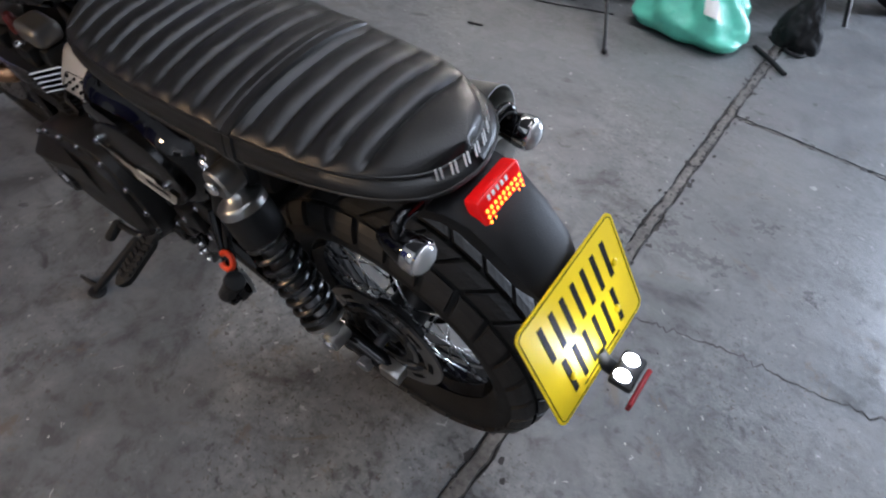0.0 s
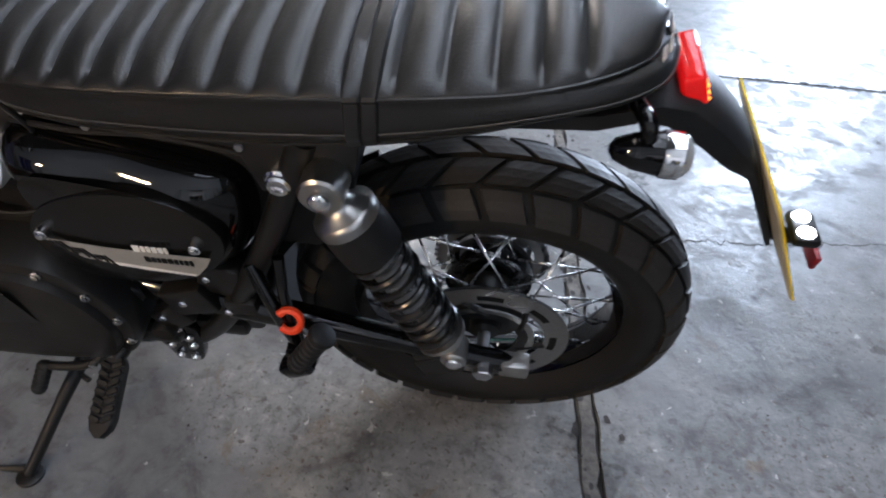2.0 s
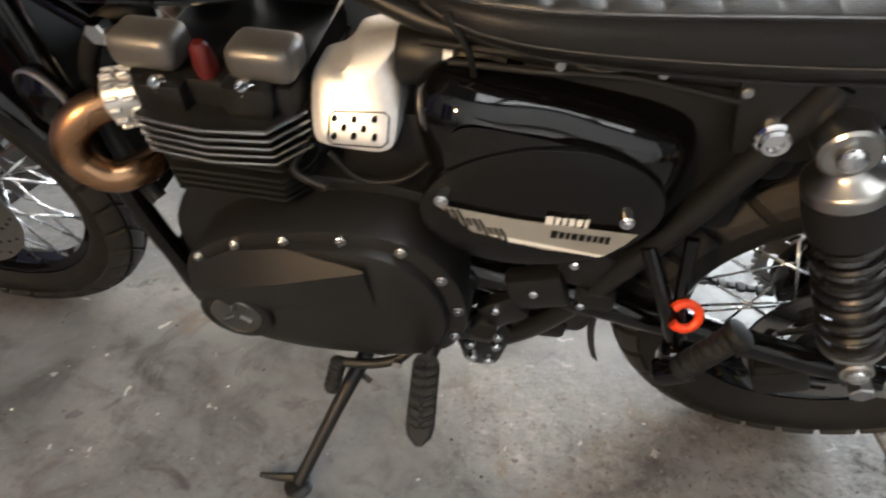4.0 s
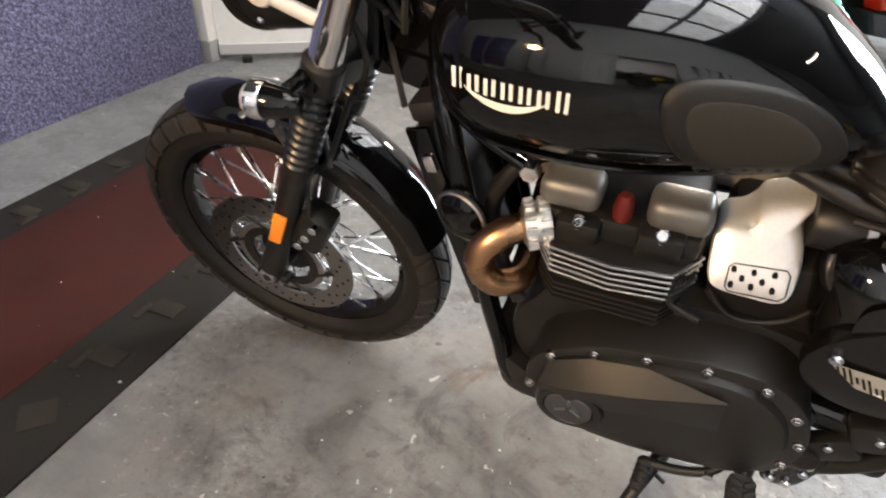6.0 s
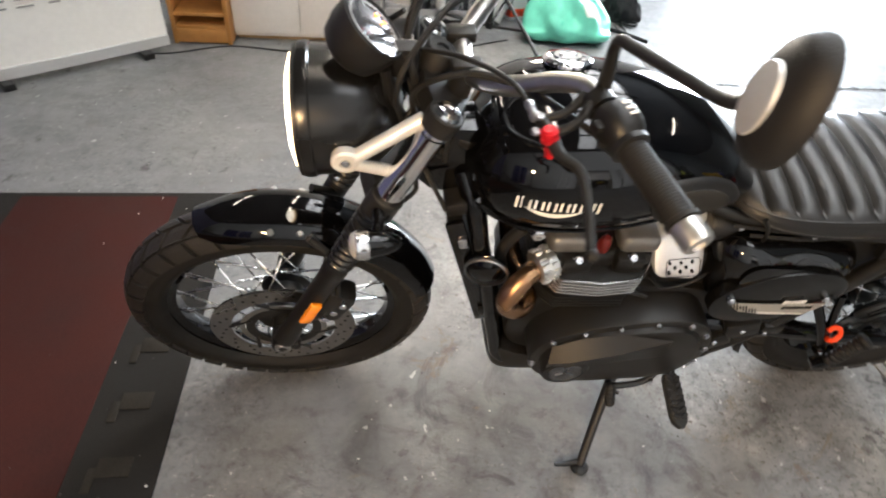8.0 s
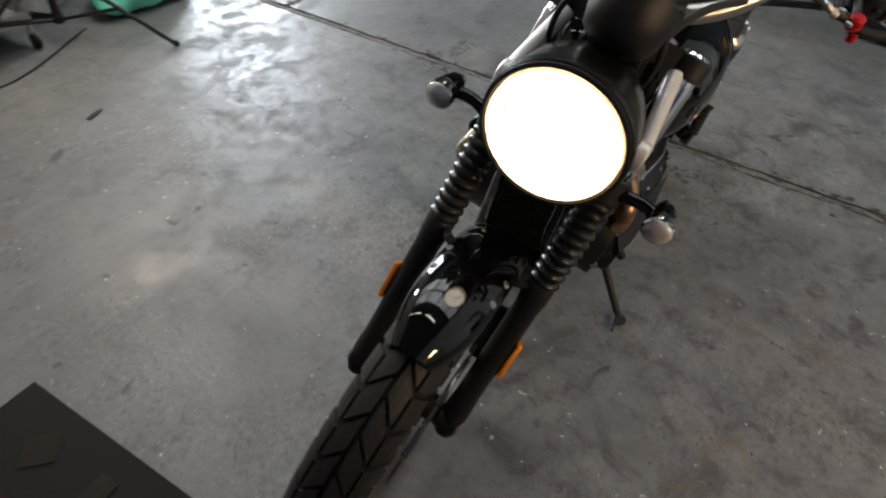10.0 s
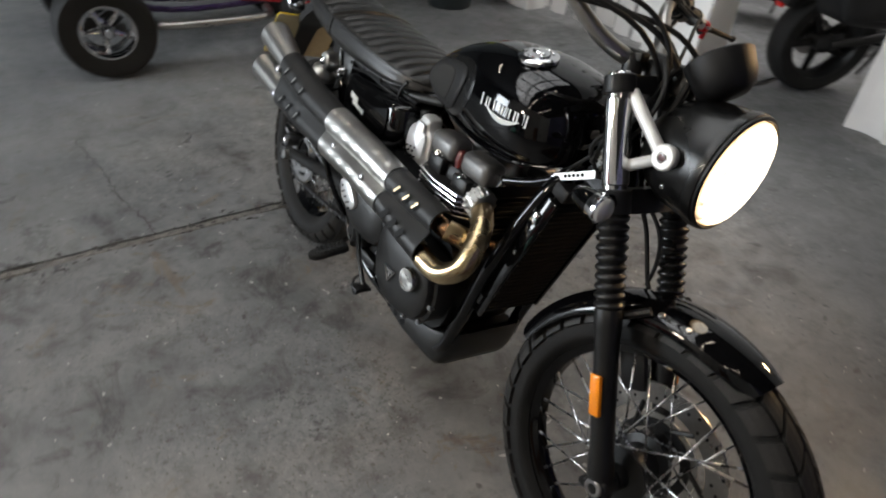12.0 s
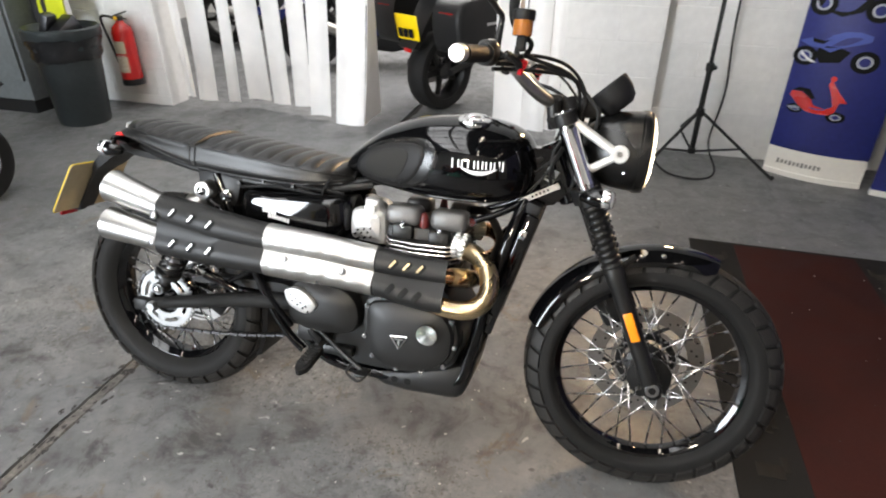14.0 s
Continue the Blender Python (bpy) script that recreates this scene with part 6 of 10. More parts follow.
shield("rear_heat_shield", [-0.285 - 0.03 * k for k in range(11)] + [-0.60], UP, LO, [(-0.28, 0.037), (-0.45, 0.043), (-0.60, 0.043)], [(-0.28, 0.037), (-0.45, 0.041), (-0.60, 0.041)], MATT, "matt black slotted rear heat shield", [-0.435, -0.49, -0.545], SLOTSTEEL)
shield("middle_heat_shield", [0.015 - 0.0046 * k for k in range(66)], UP, LO, [(0.02, 0.036), (-0.29, 0.040)], [(0.02, 0.036), (-0.29, 0.040)], BRUSHED, "brushed stainless middle heat shield", ovals=True)
FU = [(0.20, -0.180, 0.580), (0.12, -0.180, 0.580), (0.02, -0.188, 0.588), (-0.02, -0.19, 0.59)]
FL = [(0.20, -0.205, 0.512), (0.12, -0.205, 0.518), (0.02, -0.205, 0.535), (-0.02, -0.206, 0.538)]
shield("front_heat_shield", [0.198, 0.17, 0.14, 0.11, 0.08, 0.05, 0.018], FU, FL, [(0.20, 0.032), (-0.02, 0.036)], [(0.20, 0.032), (-0.02, 0.035)], MATT, "matt black slotted front heat shield", [0.065, 0.10, 0.135], GOLD)
bm = B()
for x, z in ((-0.222, 0.570), (-0.061, 0.563)):
    lathe(bm, [(0.009, 0.0), (0.009, 0.004), (0.006, 0.006), (0.0005, 0.006)], (x, -0.239, z), (0, -1, 0.1), 16)
for x, z in ((-0.600, 0.640), (-0.610, 0.565)):
    lathe(bm, [(0.011, 0.0), (0.011, 0.006), (0.007, 0.009), (0.0005, 0.009)], (x, -0.252, z), (0, -1, 0.1), 16)
pieces("shield_screw", bm, STEEL, exhaust)
bm = B()
tube(bm, [(-0.327, -0.215, 0.518), (-0.29, -0.19, 0.43), (-0.252, -0.15, 0.345)], 0.008, 10)
tube(bm, [(-0.335, -0.20, 0.518), (-0.44, -0.15, 0.45), (-0.52, -0.13, 0.41)], 0.007, 10)
part("exhaust_hanger", bm, GLOSS, exhaust, "black exhaust hanger bars")

# ---- side panels ----
for s in (1, -1):
    if s > 0:
        outline = [(-0.124, 0.678), (-0.145, 0.702), (-0.175, 0.708), (-0.23, 0.704), (-0.30, 0.696), (-0.36, 0.687), (-0.405, 0.668), (-0.418, 0.625), (-0.407, 0.560), (-0.370, 0.496), (-0.31, 0.470), (-0.235, 0.468), (-0.178, 0.500), (-0.140, 0.565), (-0.123, 0.635)]
    else:
        outline = [(-0.106, 0.700), (-0.125, 0.722), (-0.20, 0.722), (-0.32, 0.715), (-0.405, 0.712), (-0.424, 0.675), (-0.41, 0.600), (-0.30, 0.57), (-0.18, 0.580), (-0.108, 0.622)]
    bm = B()
    prism(bm, outline, (0.070 if s > 0 else 0.085) * s, 0.146 * s, 0.066 if s > 0 else 0.050, 0.008)
    panel = part("side_panel", bm, PANEL_GLOSS, bike, "gloss black side panel")
    if s > 0:
        bm = B()
        oval = [(-0.265 + 0.126 * math.cos(t) - 0.012 * math.sin(t), 0.580 + 0.088 * math.sin(t) - 0.012 * math.cos(t)) for t in (2 * math.pi * k / 14 for k in range(14))]
        prism(bm, oval, 0.13, 0.1555, 0.002, 0.003)
        number = part("number_panel", bm, NUMBER, bike, "matt black oval number panel")
        bm = B()
        strip = [(-0.160, 0.580), (-0.24, 0.574), (-0.32, 0.574), (-0.372, 0.575), (-0.362, 0.556), (-0.345, 0.534), (-0.28, 0.532), (-0.20, 0.545)]
        loop = [bm.verts.new((x, 0.1622, z)) for x, z in strip]
        bm.faces.new(loop)
        part("grey_stripe", bm, GREY_DECAL, number, "grey stripe decal")
        bm = B()
        loop = [bm.verts.new((x, 0.1626, z)) for x, z in ((-0.215, 0.546), (-0.345, 0.536), (-0.340, 0.532), (-0.24, 0.537))]
        bm.faces.new(loop)
        marks(bm, (-0.298, 0.1625, 0.581), (-1, 0, 0.05), (0, 0, 1), (0, 1, 0), [0.008, 0.005, 0.005, 0.006, 0.006, 0.004], 0.010, 0.002)
        pieces("white_mark", bm, WHITE_DECAL, number)
        bm = B()
        marks(bm, (-0.315, 0.1625, 0.560), (-1, 0, 0.02), (0, 0, 1), (0, 1, 0), [0.007, 0.005, 0.004, 0.006, 0.006, 0.005, 0.004, 0.005, 0.004], 0.009, 0.002)
        for k in range(9):
            x = -0.172 - 0.008 * k
            marks(bm, (x, 0.1625, 0.572 - 0.0035 * k), (-1, 0, 0), (0.5, 0, 1), (0, 1, 0), [0.003], 0.010 + 0.007 * ((k * 7) % 3), 0.002)
        pieces("dark_mark", bm, BLACK_INK, number)
        bm = B()
        bolts(bm, [(-0.164, 0.588), (-0.357, 0.592)], 0.155, 0.166, 0.008)
        pieces("panel_screw", bm, CHROME, number)
    else:
        bm = B()
        marks(bm, (-0.316, -0.1535, 0.669), (1, 0, -0.15), (0, 0, 1), (0, -1, 0), [0.009, 0.005, 0.005, 0.007, 0.006], 0.013, 0.002)
        marks(bm, (-0.288, -0.1545, 0.652), (1, 0, -0.15), (0, 0, 1), (0, -1, 0), [0.009, 0.006, 0.005, 0.006, 0.007, 0.005, 0.005, 0.006], 0.010, 0.002)
        pieces("white_mark", bm, WHITE_DECAL, panel)

# ---- footrests, stand, levers ----
for s in (1, -1):
    bm = B()
    if s > 0:
        tube(bm, [(-0.20, 0.125, 0.315), (-0.165, 0.15, 0.305), (-0.150, 0.185, 0.296)], 0.012, 10)
    else:
        tube(bm, [(-0.22, -0.125, 0.345), (-0.18, -0.145, 0.325), (-0.150, -0.165, 0.315)], 0.012, 10)
    peg_root = Vector((-0.150, 0.185 * s, 0.298 if s > 0 else 0.312))
    holder = part("footrest_bracket", bm, SATIN, bike, "black footrest bracket")
    bm = B()
    tip = Vector((-0.160, 0.300, 0.262)) if s > 0 else Vector((-0.160, -0.288, 0.282))
    q = (tip - peg_root).to_track_quat("Y", "Z").to_matrix().to_4x4()
    L = (tip - peg_root).length
    loops = []
    for y, w in ((0.0, 0.014), (0.012, 0.019), (L - 0.026, 0.0195), (L - 0.012, 0.016), (L, 0.004)):
        loops.append([peg_root + q @ Vector((x * w, y, z)) for x, z in ((-1, -0.008), (1, -0.008), (1, 0.005), (0.8, 0.008), (-0.8, 0.008), (-1, 0.005))])
    loft(bm, loops)
    rest = part("rubber_footrest", bm, GRIP, holder, "black rubber footrest with chevron tread")
    bm = B()
    for k in range(7):
        for side in (1, -1):
            at = peg_root + q @ Vector((0.0088 * side, 0.012 + (L - 0.040) * k / 6, 0.0095))
            box(bm, at, (0.0185, 0.0085, 0.006), 0.0015, q @ Matrix.Rotation(-0.45 * side, 4, "Z"), 1)
    pieces("tread_block", bm, GRIP, rest)
    bm = B()
    bolts(bm, [(-0.205, 0.318), (-0.225, 0.345), (-0.235, 0.320)], 0.12 * s, 0.135 * s, 0.009)
    part("bracket_bolts", bm, CHROME, holder)
    # pillion footrest and its hanger
    bm = B()
    if s > 0:
        tube(bm, [(-0.398, 0.128, 0.522), (-0.432, 0.160, 0.462), (-0.464, 0.180, 0.394)], 0.010, 10)
        tube(bm, [(-0.440, 0.128, 0.545), (-0.446, 0.155, 0.475), (-0.464, 0.180, 0.394)], 0.008, 10)
        box(bm, (-0.464, 0.182, 0.393), (0.045, 0.030, 0.036), 0.007)
        box(bm, (-0.460, 0.200, 0.388), (0.050, 0.030, 0.030), 0.008, Matrix.Rotation(0.6, 4, "Y"))
    else:
        cyl(bm, (-0.43, -0.14, 0.42), (-0.52, -0.16, 0.46), 0.013)
    hanger = part("pillion_footrest", bm, GLOSS, bike, "folded black pillion footrest on its hanger")
    if s > 0:
        bm = B()
        prof = [(0.008, -0.004), (0.0135, 0.0)]
        for k in range(7):
            prof += [(0.0160, 0.003 + 0.0112 * k), (0.0160, 0.0095 + 0.0112 * k), (0.0138, 0.0115 + 0.0112 * k)]
        prof += [(0.0185, 0.083), (0.0195, 0.087), (0.0175, 0.092), (0.010, 0.0945), (0.0005, 0.095)]
        lathe(bm, prof, (-0.462, 0.206, 0.400), (-0.044, -0.010, 0.076), 18)
        part("peg_rubber", bm, GRIP, hanger, "ribbed black rubber sleeve")
        bm = B()
        c = Vector((-0.453, 0.172, 0.462))
        tube(bm, [c + Vector((0.016 * math.cos(t), -0.008 * math.sin(t), 0.014 * math.sin(t))) for t in (0.5 + 2 * math.pi * k / 12 * 0.80 for k in range(13))], 0.0056, 8)
        part("paint_tag", bm, ORANGE_TAG, hanger, "bright orange-red plastic clip")
        bm = B()
        tube(bm, [(-0.455, 0.165, 0.445), (-0.47, 0.16, 0.40), (-0.48, 0.165, 0.37)], 0.004, 8)
        part("clip_pin", bm, STEEL, hanger)
# side stand, reaching the floor on the left
bm = B()
foot = Vector((0.030, 0.322, 0.088))
root = Vector((-0.055, 0.135, 0.235))
tube(bm, [root, root.lerp(foot, 0.5) + Vector((0.002, 0.0, 0)), foot], [0.013, 0.011, 0.010], 12)
tube(bm, [foot + Vector((-0.012, -0.01, 0.004)), foot + Vector((0.03, -0.004, 0.0)), foot + Vector((0.062, 0.0, 0.006))], [0.008, 0.007, 0.004], 8)
lathe(bm, [(0.020, 0.0), (0.022, 0.003), (0.022, 0.007), (0.018, 0.010)], foot + Vector((0, 0.004, -0.011)), (0, -0.23, 0.97), 20)
box(bm, root, (0.05, 0.03, 0.045), 0.006)
tube(bm, [root.lerp(foot, 0.22), root.lerp(foot, 0.25) + Vector((-0.028, 0.006, 0.0))], 0.005, 8)
part("side_stand", bm, SATIN, bike, "black side stand resting on the floor")
bm = B()
tube(bm, [(-0.135, 0.165, 0.300), (-0.108, 0.186, 0.280), (-0.07, 0.194, 0.268), (-0.020, 0.196, 0.262)], 0.0075, 10)
gear = part("gear_lever", bm, SATIN, bike, "black gear lever")
bm = B()
prof = [(0.006, -0.004), (0.0105, 0.0)]
for k in range(5):
    prof += [(0.0122, 0.003 + 0.0085 * k), (0.0122, 0.0085 + 0.0085 * k), (0.0108, 0.0095 + 0.0085 * k)]
prof += [(0.0105, 0.047), (0.006, 0.051), (0.0005, 0.052)]
lathe(bm, prof, Vector((-0.020, 0.192, 0.264)), (0.10, 1, -0.62), 16)
part("lever_rubber", bm, GRIP, gear, "ribbed rubber toe piece")
bm = B()
for x, y, z in ((-0.108, 0.190, 0.279), (-0.135, 0.170, 0.300), (-0.082, 0.150, 0.262)):
    lathe(bm, [(0.008, 0.0), (0.008, 0.007), (0.005, 0.0085), (0.0005, 0.0085)], (x, y, z), (0, 1, 0), 12)
pieces("linkage_bolt", bm, CHROME, gear)
bm = B()
tube(bm, [(-0.165, -0.150, 0.345), (-0.10, -0.175, 0.315), (-0.04, -0.190, 0.285), (-0.015, -0.195, 0.272)], 0.0065, 10)
box(bm, (-0.012, -0.205, 0.272), (0.035, 0.045, 0.010), 0.003)
tube(bm, [(-0.045, -0.19, 0.29), (-0.06, -0.20, 0.262), (-0.02, -0.215, 0.25), (0.0, -0.21, 0.268)], 0.004, 8)
part("brake_pedal", bm, SATIN, bike, "black rear brake pedal")
bm = B()
box(bm, (-0.19, -0.125, 0.33), (0.10, 0.04, 0.06), 0.012)
box(bm, (-0.13, -0.125, 0.285), (0.12, 0.03, 0.03), 0.008)
cyl(bm, (-0.235, -0.14, 0.36), (-0.20, -0.14, 0.43), 0.011)
box(bm, (-0.19, 0.13, 0.305), (0.10, 0.03, 0.035), 0.010)
box(bm, (-0.28, 0.10, 0.30), (0.12, 0.03, 0.04), 0.012)
pieces("footrest_plate", bm, SATIN, bike, "black master cylinder and footrest plates")

# wiring and hardware in the gap under the seat
for s in (1, -1):
    for k, pts in enumerate(([(-0.13, 0.085, 0.725), (-0.20, 0.105, 0.735), (-0.29, 0.112, 0.738), (-0.40, 0.108, 0.742), (-0.47, 0.10, 0.735)], [(-0.16, 0.10, 0.715), (-0.25, 0.118, 0.726), (-0.33, 0.116, 0.728), (-0.43, 0.115, 0.715)], [(-0.24, 0.10, 0.742), (-0.30, 0.118, 0.733), (-0.345, 0.112, 0.745), (-0.39, 0.10, 0.738)])):
        bm = B()
        tube(bm, [(x, y * s, z) for x, y, z in pts], 0.0045 - 0.0008 * k, 8)
        part("wiring", bm, PLASTIC, bike, "black wiring under the seat")
    bm = B()
    for x, z in ((-0.265, 0.735), (-0.355, 0.738), (-0.43, 0.728)):
        cyl(bm, (x, 0.108 * s, z), (x, 0.122 * s, z), 0.005, seg=10)
    pieces("small_bolt", bm, STEEL if s > 0 else SATIN, bike)
# battery box between the panels and inner mudguard behind the engine
bm = B()
box(bm, (-0.36, 0, 0.615), (0.26, 0.17, 0.20), 0.012)
box(bm, (-0.47, 0, 0.66), (0.12, 0.16, 0.14), 0.02)
part("battery_box", bm, PLASTIC, bike, "black plastic battery box behind the side panels")
bm = B()
rows = []
for k in range(13):
    t = radians(-112 + 60 * k / 12) + math.pi
    cd = Vector((math.sin(t), 0, -math.cos(t)))
    rows.append([RW + cd * 0.352 * q + Vector((0, y, 0)) for q, y in ((0.97, -0.085), (1.0, -0.075), (1.0, 0.075), (0.97, 0.085))])
loft(bm, rows, closed=False)
bmesh.ops.solidify(bm, geom=list(bm.faces), thickness=0.003)
part("inner_mudguard", bm, PLASTIC, bike, "black inner mudguard ahead of the rear wheel")
rnd = random.Random(5)
for k, (x, y, z, sx, sy, sz, turn) in enumerate(((-0.285, 0.125, 0.415, 0.075, 0.03, 0.06, 20), (-0.335, 0.11, 0.46, 0.06, 0.03, 0.07, -15), (-0.245, 0.13, 0.365, 0.06, 0.025, 0.05, 40), (-0.31, 0.10, 0.375, 0.11, 0.03, 0.035, 10), (-0.36, 0.12, 0.40, 0.05, 0.03, 0.05, 0))):
    bm = B()
    box(bm, (x, y, z), (sx, sy, sz), 0.007, Matrix.Rotation(radians(turn), 4, "Y"))
    br = part("bracket", bm, SATIN, bike, "black cast bracket below the side panel")
    bm = B()
    lathe(bm, [(0.0065, 0), (0.0065, 0.005), (0.0045, 0.007), (0.0005, 0.006)], (x + rnd.uniform(-0.02, 0.02), y + sy / 2 - 0.001, z + rnd.uniform(-0.012, 0.012)), (0, 1, 0), 12)
    part("bolt", bm, CHROME, br)
bm = B()
prism(bm, [(-0.160, 0.318), (-0.200, 0.330), (-0.252, 0.318), (-0.262, 0.285), (-0.248, 0.214), (-0.228, 0.200), (-0.200, 0.206), (-0.186, 0.248)], 0.112, 0.128, 0.004)
plate_l = part("rest_plate", bm, GLOSS, bike, "black footrest mounting plate")
bm = B()
for x, z in ((-0.243, 0.288), (-0.204, 0.258), (-0.209, 0.222), (-0.234, 0.218), (-0.243, 0.262)):
    lathe(bm, [(0.0085, 0), (0.0085, 0.005), (0.0055, 0.009), (0.0005, 0.009)], (x, 0.126, z), (0, 1, 0), 12)
pieces("plate_bolt", bm, CHROME, plate_l)
bm = B()
prism(bm, [(-0.250, 0.370), (-0.262, 0.300), (-0.300, 0.262), (-0.325, 0.266), (-0.340, 0.286), (-0.362, 0.292), (-0.378, 0.335), (-0.372, 0.400), (-0.335, 0.450), (-0.28, 0.440)], 0.050, 0.102, 0.010)
part("linkage_casting", bm, SATIN, bike, "black casting under the swingarm pivot")
bm = B()
lathe(bm, [(0.0005, 0.0), (0.017, 0.001), (0.019, 0.006), (0.019, 0.02)], (-0.222, 0.152, 0.330), (0, -1, 0), 20)
part("pivot_cap", bm, RUBBER, bike, "round black rubber pivot cap")

# ---- tail: mudguard, lamp, plate ----
bm = B()
sec = []
# (x, z) of the top line, half width, depth below it
for x, z, w, dr, tilt in ((-0.70, 0.770, 0.075, 0.02, 0), (-0.80, 0.785, 0.070, 0.03, 4), (-0.865, 0.798, 0.060, 0.036, -22), (-0.905, 0.793, 0.056, 0.044, -38), (-0.945, 0.765, 0.054, 0.040, -40), (-0.985, 0.728, 0.051, 0.034, -43), (-0.998, 0.706, 0.046, 0.022, -52), (-1.012, 0.682, 0.034, 0.014, -58), (-1.050, 0.617, 0.030, 0.010, -58), (-1.082, 0.560, 0.028, 0.009, -58)):
    t = radians(tilt)
    u = Vector((math.sin(t), 0, math.cos(t)))
    loop = [Vector((x, y * w, z)) - u * (0.3 * dr * abs(y) ** 4) for y in (-1, -0.94, -0.6, 0, 0.6, 0.94, 1)]
    loop += [Vector((x, y * w * 0.97, z)) - u * dr for y in (1, 0.6, 0, -0.6, -1)]
    sec.append(loop)
loft(bm, sec)
guard = part("rear_mudguard", bm, PLASTIC, bike, "black plastic tail mudguard", angle=50)
bm = B()
lamp_m = Matrix.Translation((-0.894, 0, 0.794)) @ Matrix.Rotation(radians(23), 4, "Y")
box(bm, (0, 0, 0), (0.026, 0.086, 0.041), 0.006, seg=3)
bmesh.ops.transform(bm, matrix=lamp_m, verts=bm.verts)
lamp = part("tail_lamp", bm, TAIL_ON, bike, "lit red tail lamp")
bm = B()
for k in range(9):
    for j in range(3):
        ball(bm, (-0.0122, -0.034 + k * 0.0085, -0.016 + 0.0085 * j), 0.0030, 6)
bmesh.ops.transform(bm, matrix=lamp_m, verts=bm.verts)
part("tail_leds", bm, TAIL_HOT, lamp)["kind"] = "stuff"
bm = B()
for k in range(5):
    box(bm, (-0.0125, -0.012 + k * 0.009, 0.014), (0.002, 0.005, 0.007), 0.0008)
bmesh.ops.transform(bm, matrix=lamp_m, verts=bm.verts)
pieces("lamp_bar", bm, WHITE_DECAL, lamp)
PT, PB = Vector((-1.002, 0, 0.7095)), Vector((-1.0885, 0, 0.558))
pu = (PT - PB).normalized()
pn = Vector((0, 1, 0)).cross(pu)
if pn.x > 0:
    pn = -pn
pm = Matrix((( 0, pu.x, pn.x, (PT.x + PB.x) / 2), (-1, pu.y, pn.y, 0), (0, pu.z, pn.z, (PT.z + PB.z) / 2), (0, 0, 0, 1)))


def rounded(w, h, r, n=5):
    return [(sx * (w / 2 - r) + r * math.cos(t), sy * (h / 2 - r) + r * math.sin(t)) for sx, sy, a in ((1, 1, 0), (-1, 1, 90), (-1, -1, 180), (1, -1, 270)) for t in (radians(a + 90 * k / n) for k in range(n + 1))]


def slab_of(bm, pts, z0, z1):
    loft(bm, [[Vector((x, y, z0)) for x, y in pts], [Vector((x, y, z1)) for x, y in pts]])


bm = B()
slab_of(bm, rounded(0.231, 0.181, 0.012), -0.0022, 0.0)
backing = part("plate_back", bm, PLATE_BACK, bike, "tan back of the number plate", pm)
bm = B()
slab_of(bm, rounded(0.235, 0.186, 0.014), 0.0, 0.0022)
face = part("number_plate", bm, YELLOW, backing, "yellow number plate with black bars")
bm = B()
for row, widths, y in ((0, [0.036, 0.036, 0.010, 0.036], 0.036), (1, [0.036, 0.036, 0.036], -0.040)):
    x = -(sum(widths) + 0.016 * (len(widths) - 1)) / 2
    for w in widths:
        for a in ((x, x + w - 0.0095) if w > 0.02 else (x,)):
            slab_of(bm, [(a, y - 0.031), (a + 0.0095, y - 0.031), (a + 0.0095, y + 0.031), (a, y + 0.031)], 0.0022, 0.0029)
        x += w + 0.016
slab_of(bm, [(-0.05, -0.0805), (0.05, -0.0805), (0.05, -0.078), (-0.05, -0.078)], 0.0022, 0.0029)
pieces("plate_bar", bm, BLACK_INK, backing, "plain black bar")
bm = B()
for sx in (-1, 1):
    outline = rounded(0.226, 0.177, 0.011)
tube(bm, [(x, y, 0.0026) for x, y in outline] + [(outline[0][0], outline[0][1], 0.0026)], 0.0006, 4, smooth=False)
part("plate_keyline", bm, BLACK_INK, backing)
bm = B()
for x, y in ((-0.062, -0.045), (0.062, -0.045), (0.09, 0.02)):
    lathe(bm, [(0.006, 0.0), (0.006, 0.003), (0.003, 0.005), (0.0005, 0.005)], (x, y, 0.002), (0, 0, 1), 12)
pieces("plate_screw", bm, YELLOW, backing)
bm = B()
tube(bm, [(-1.076, 0, 0.572), (-1.092, 0, 0.556), (-1.112, 0, 0.550), (-1.135, 0, 0.552)], [0.012, 0.012, 0.011, 0.010], 10)
box(bm, (-1.125, 0, 0.566), (0.035, 0.055, 0.016), 0.005)
stalk = part("plate_lamp", bm, PLASTIC, bike, "lit white plate lamp on a black stalk")
bm = B()
for y in (-0.014, 0.014):
    ball(bm, (-1.122, y, 0.575), 0.010, 12, (1.2, 1, 0.6))
pieces("lamp_led", bm, PLATE_ON, stalk, "bright white lamp leds")
bm = B()
box(bm, (-1.150, 0, 0.534), (0.008, 0.066, 0.024), 0.003)
part("rear_reflector", bm, material("red_reflector", (0.30, 0.01, 0.015), 0.25), stalk, "dark red rear reflector")


led = bpy.data.lights.new("plate_light", "SPOT")
led.energy, led.spot_size, led.spot_blend, led.shadow_soft_size, led.color = 0.45, radians(140), 0.8, 0.012, (0.95, 0.98, 1.0)
led_ob = new("plate_light", led)
led_ob.matrix_basis = LEAN @ look((-1.128, 0, 0.590), (-1.03, 0, 0.66))


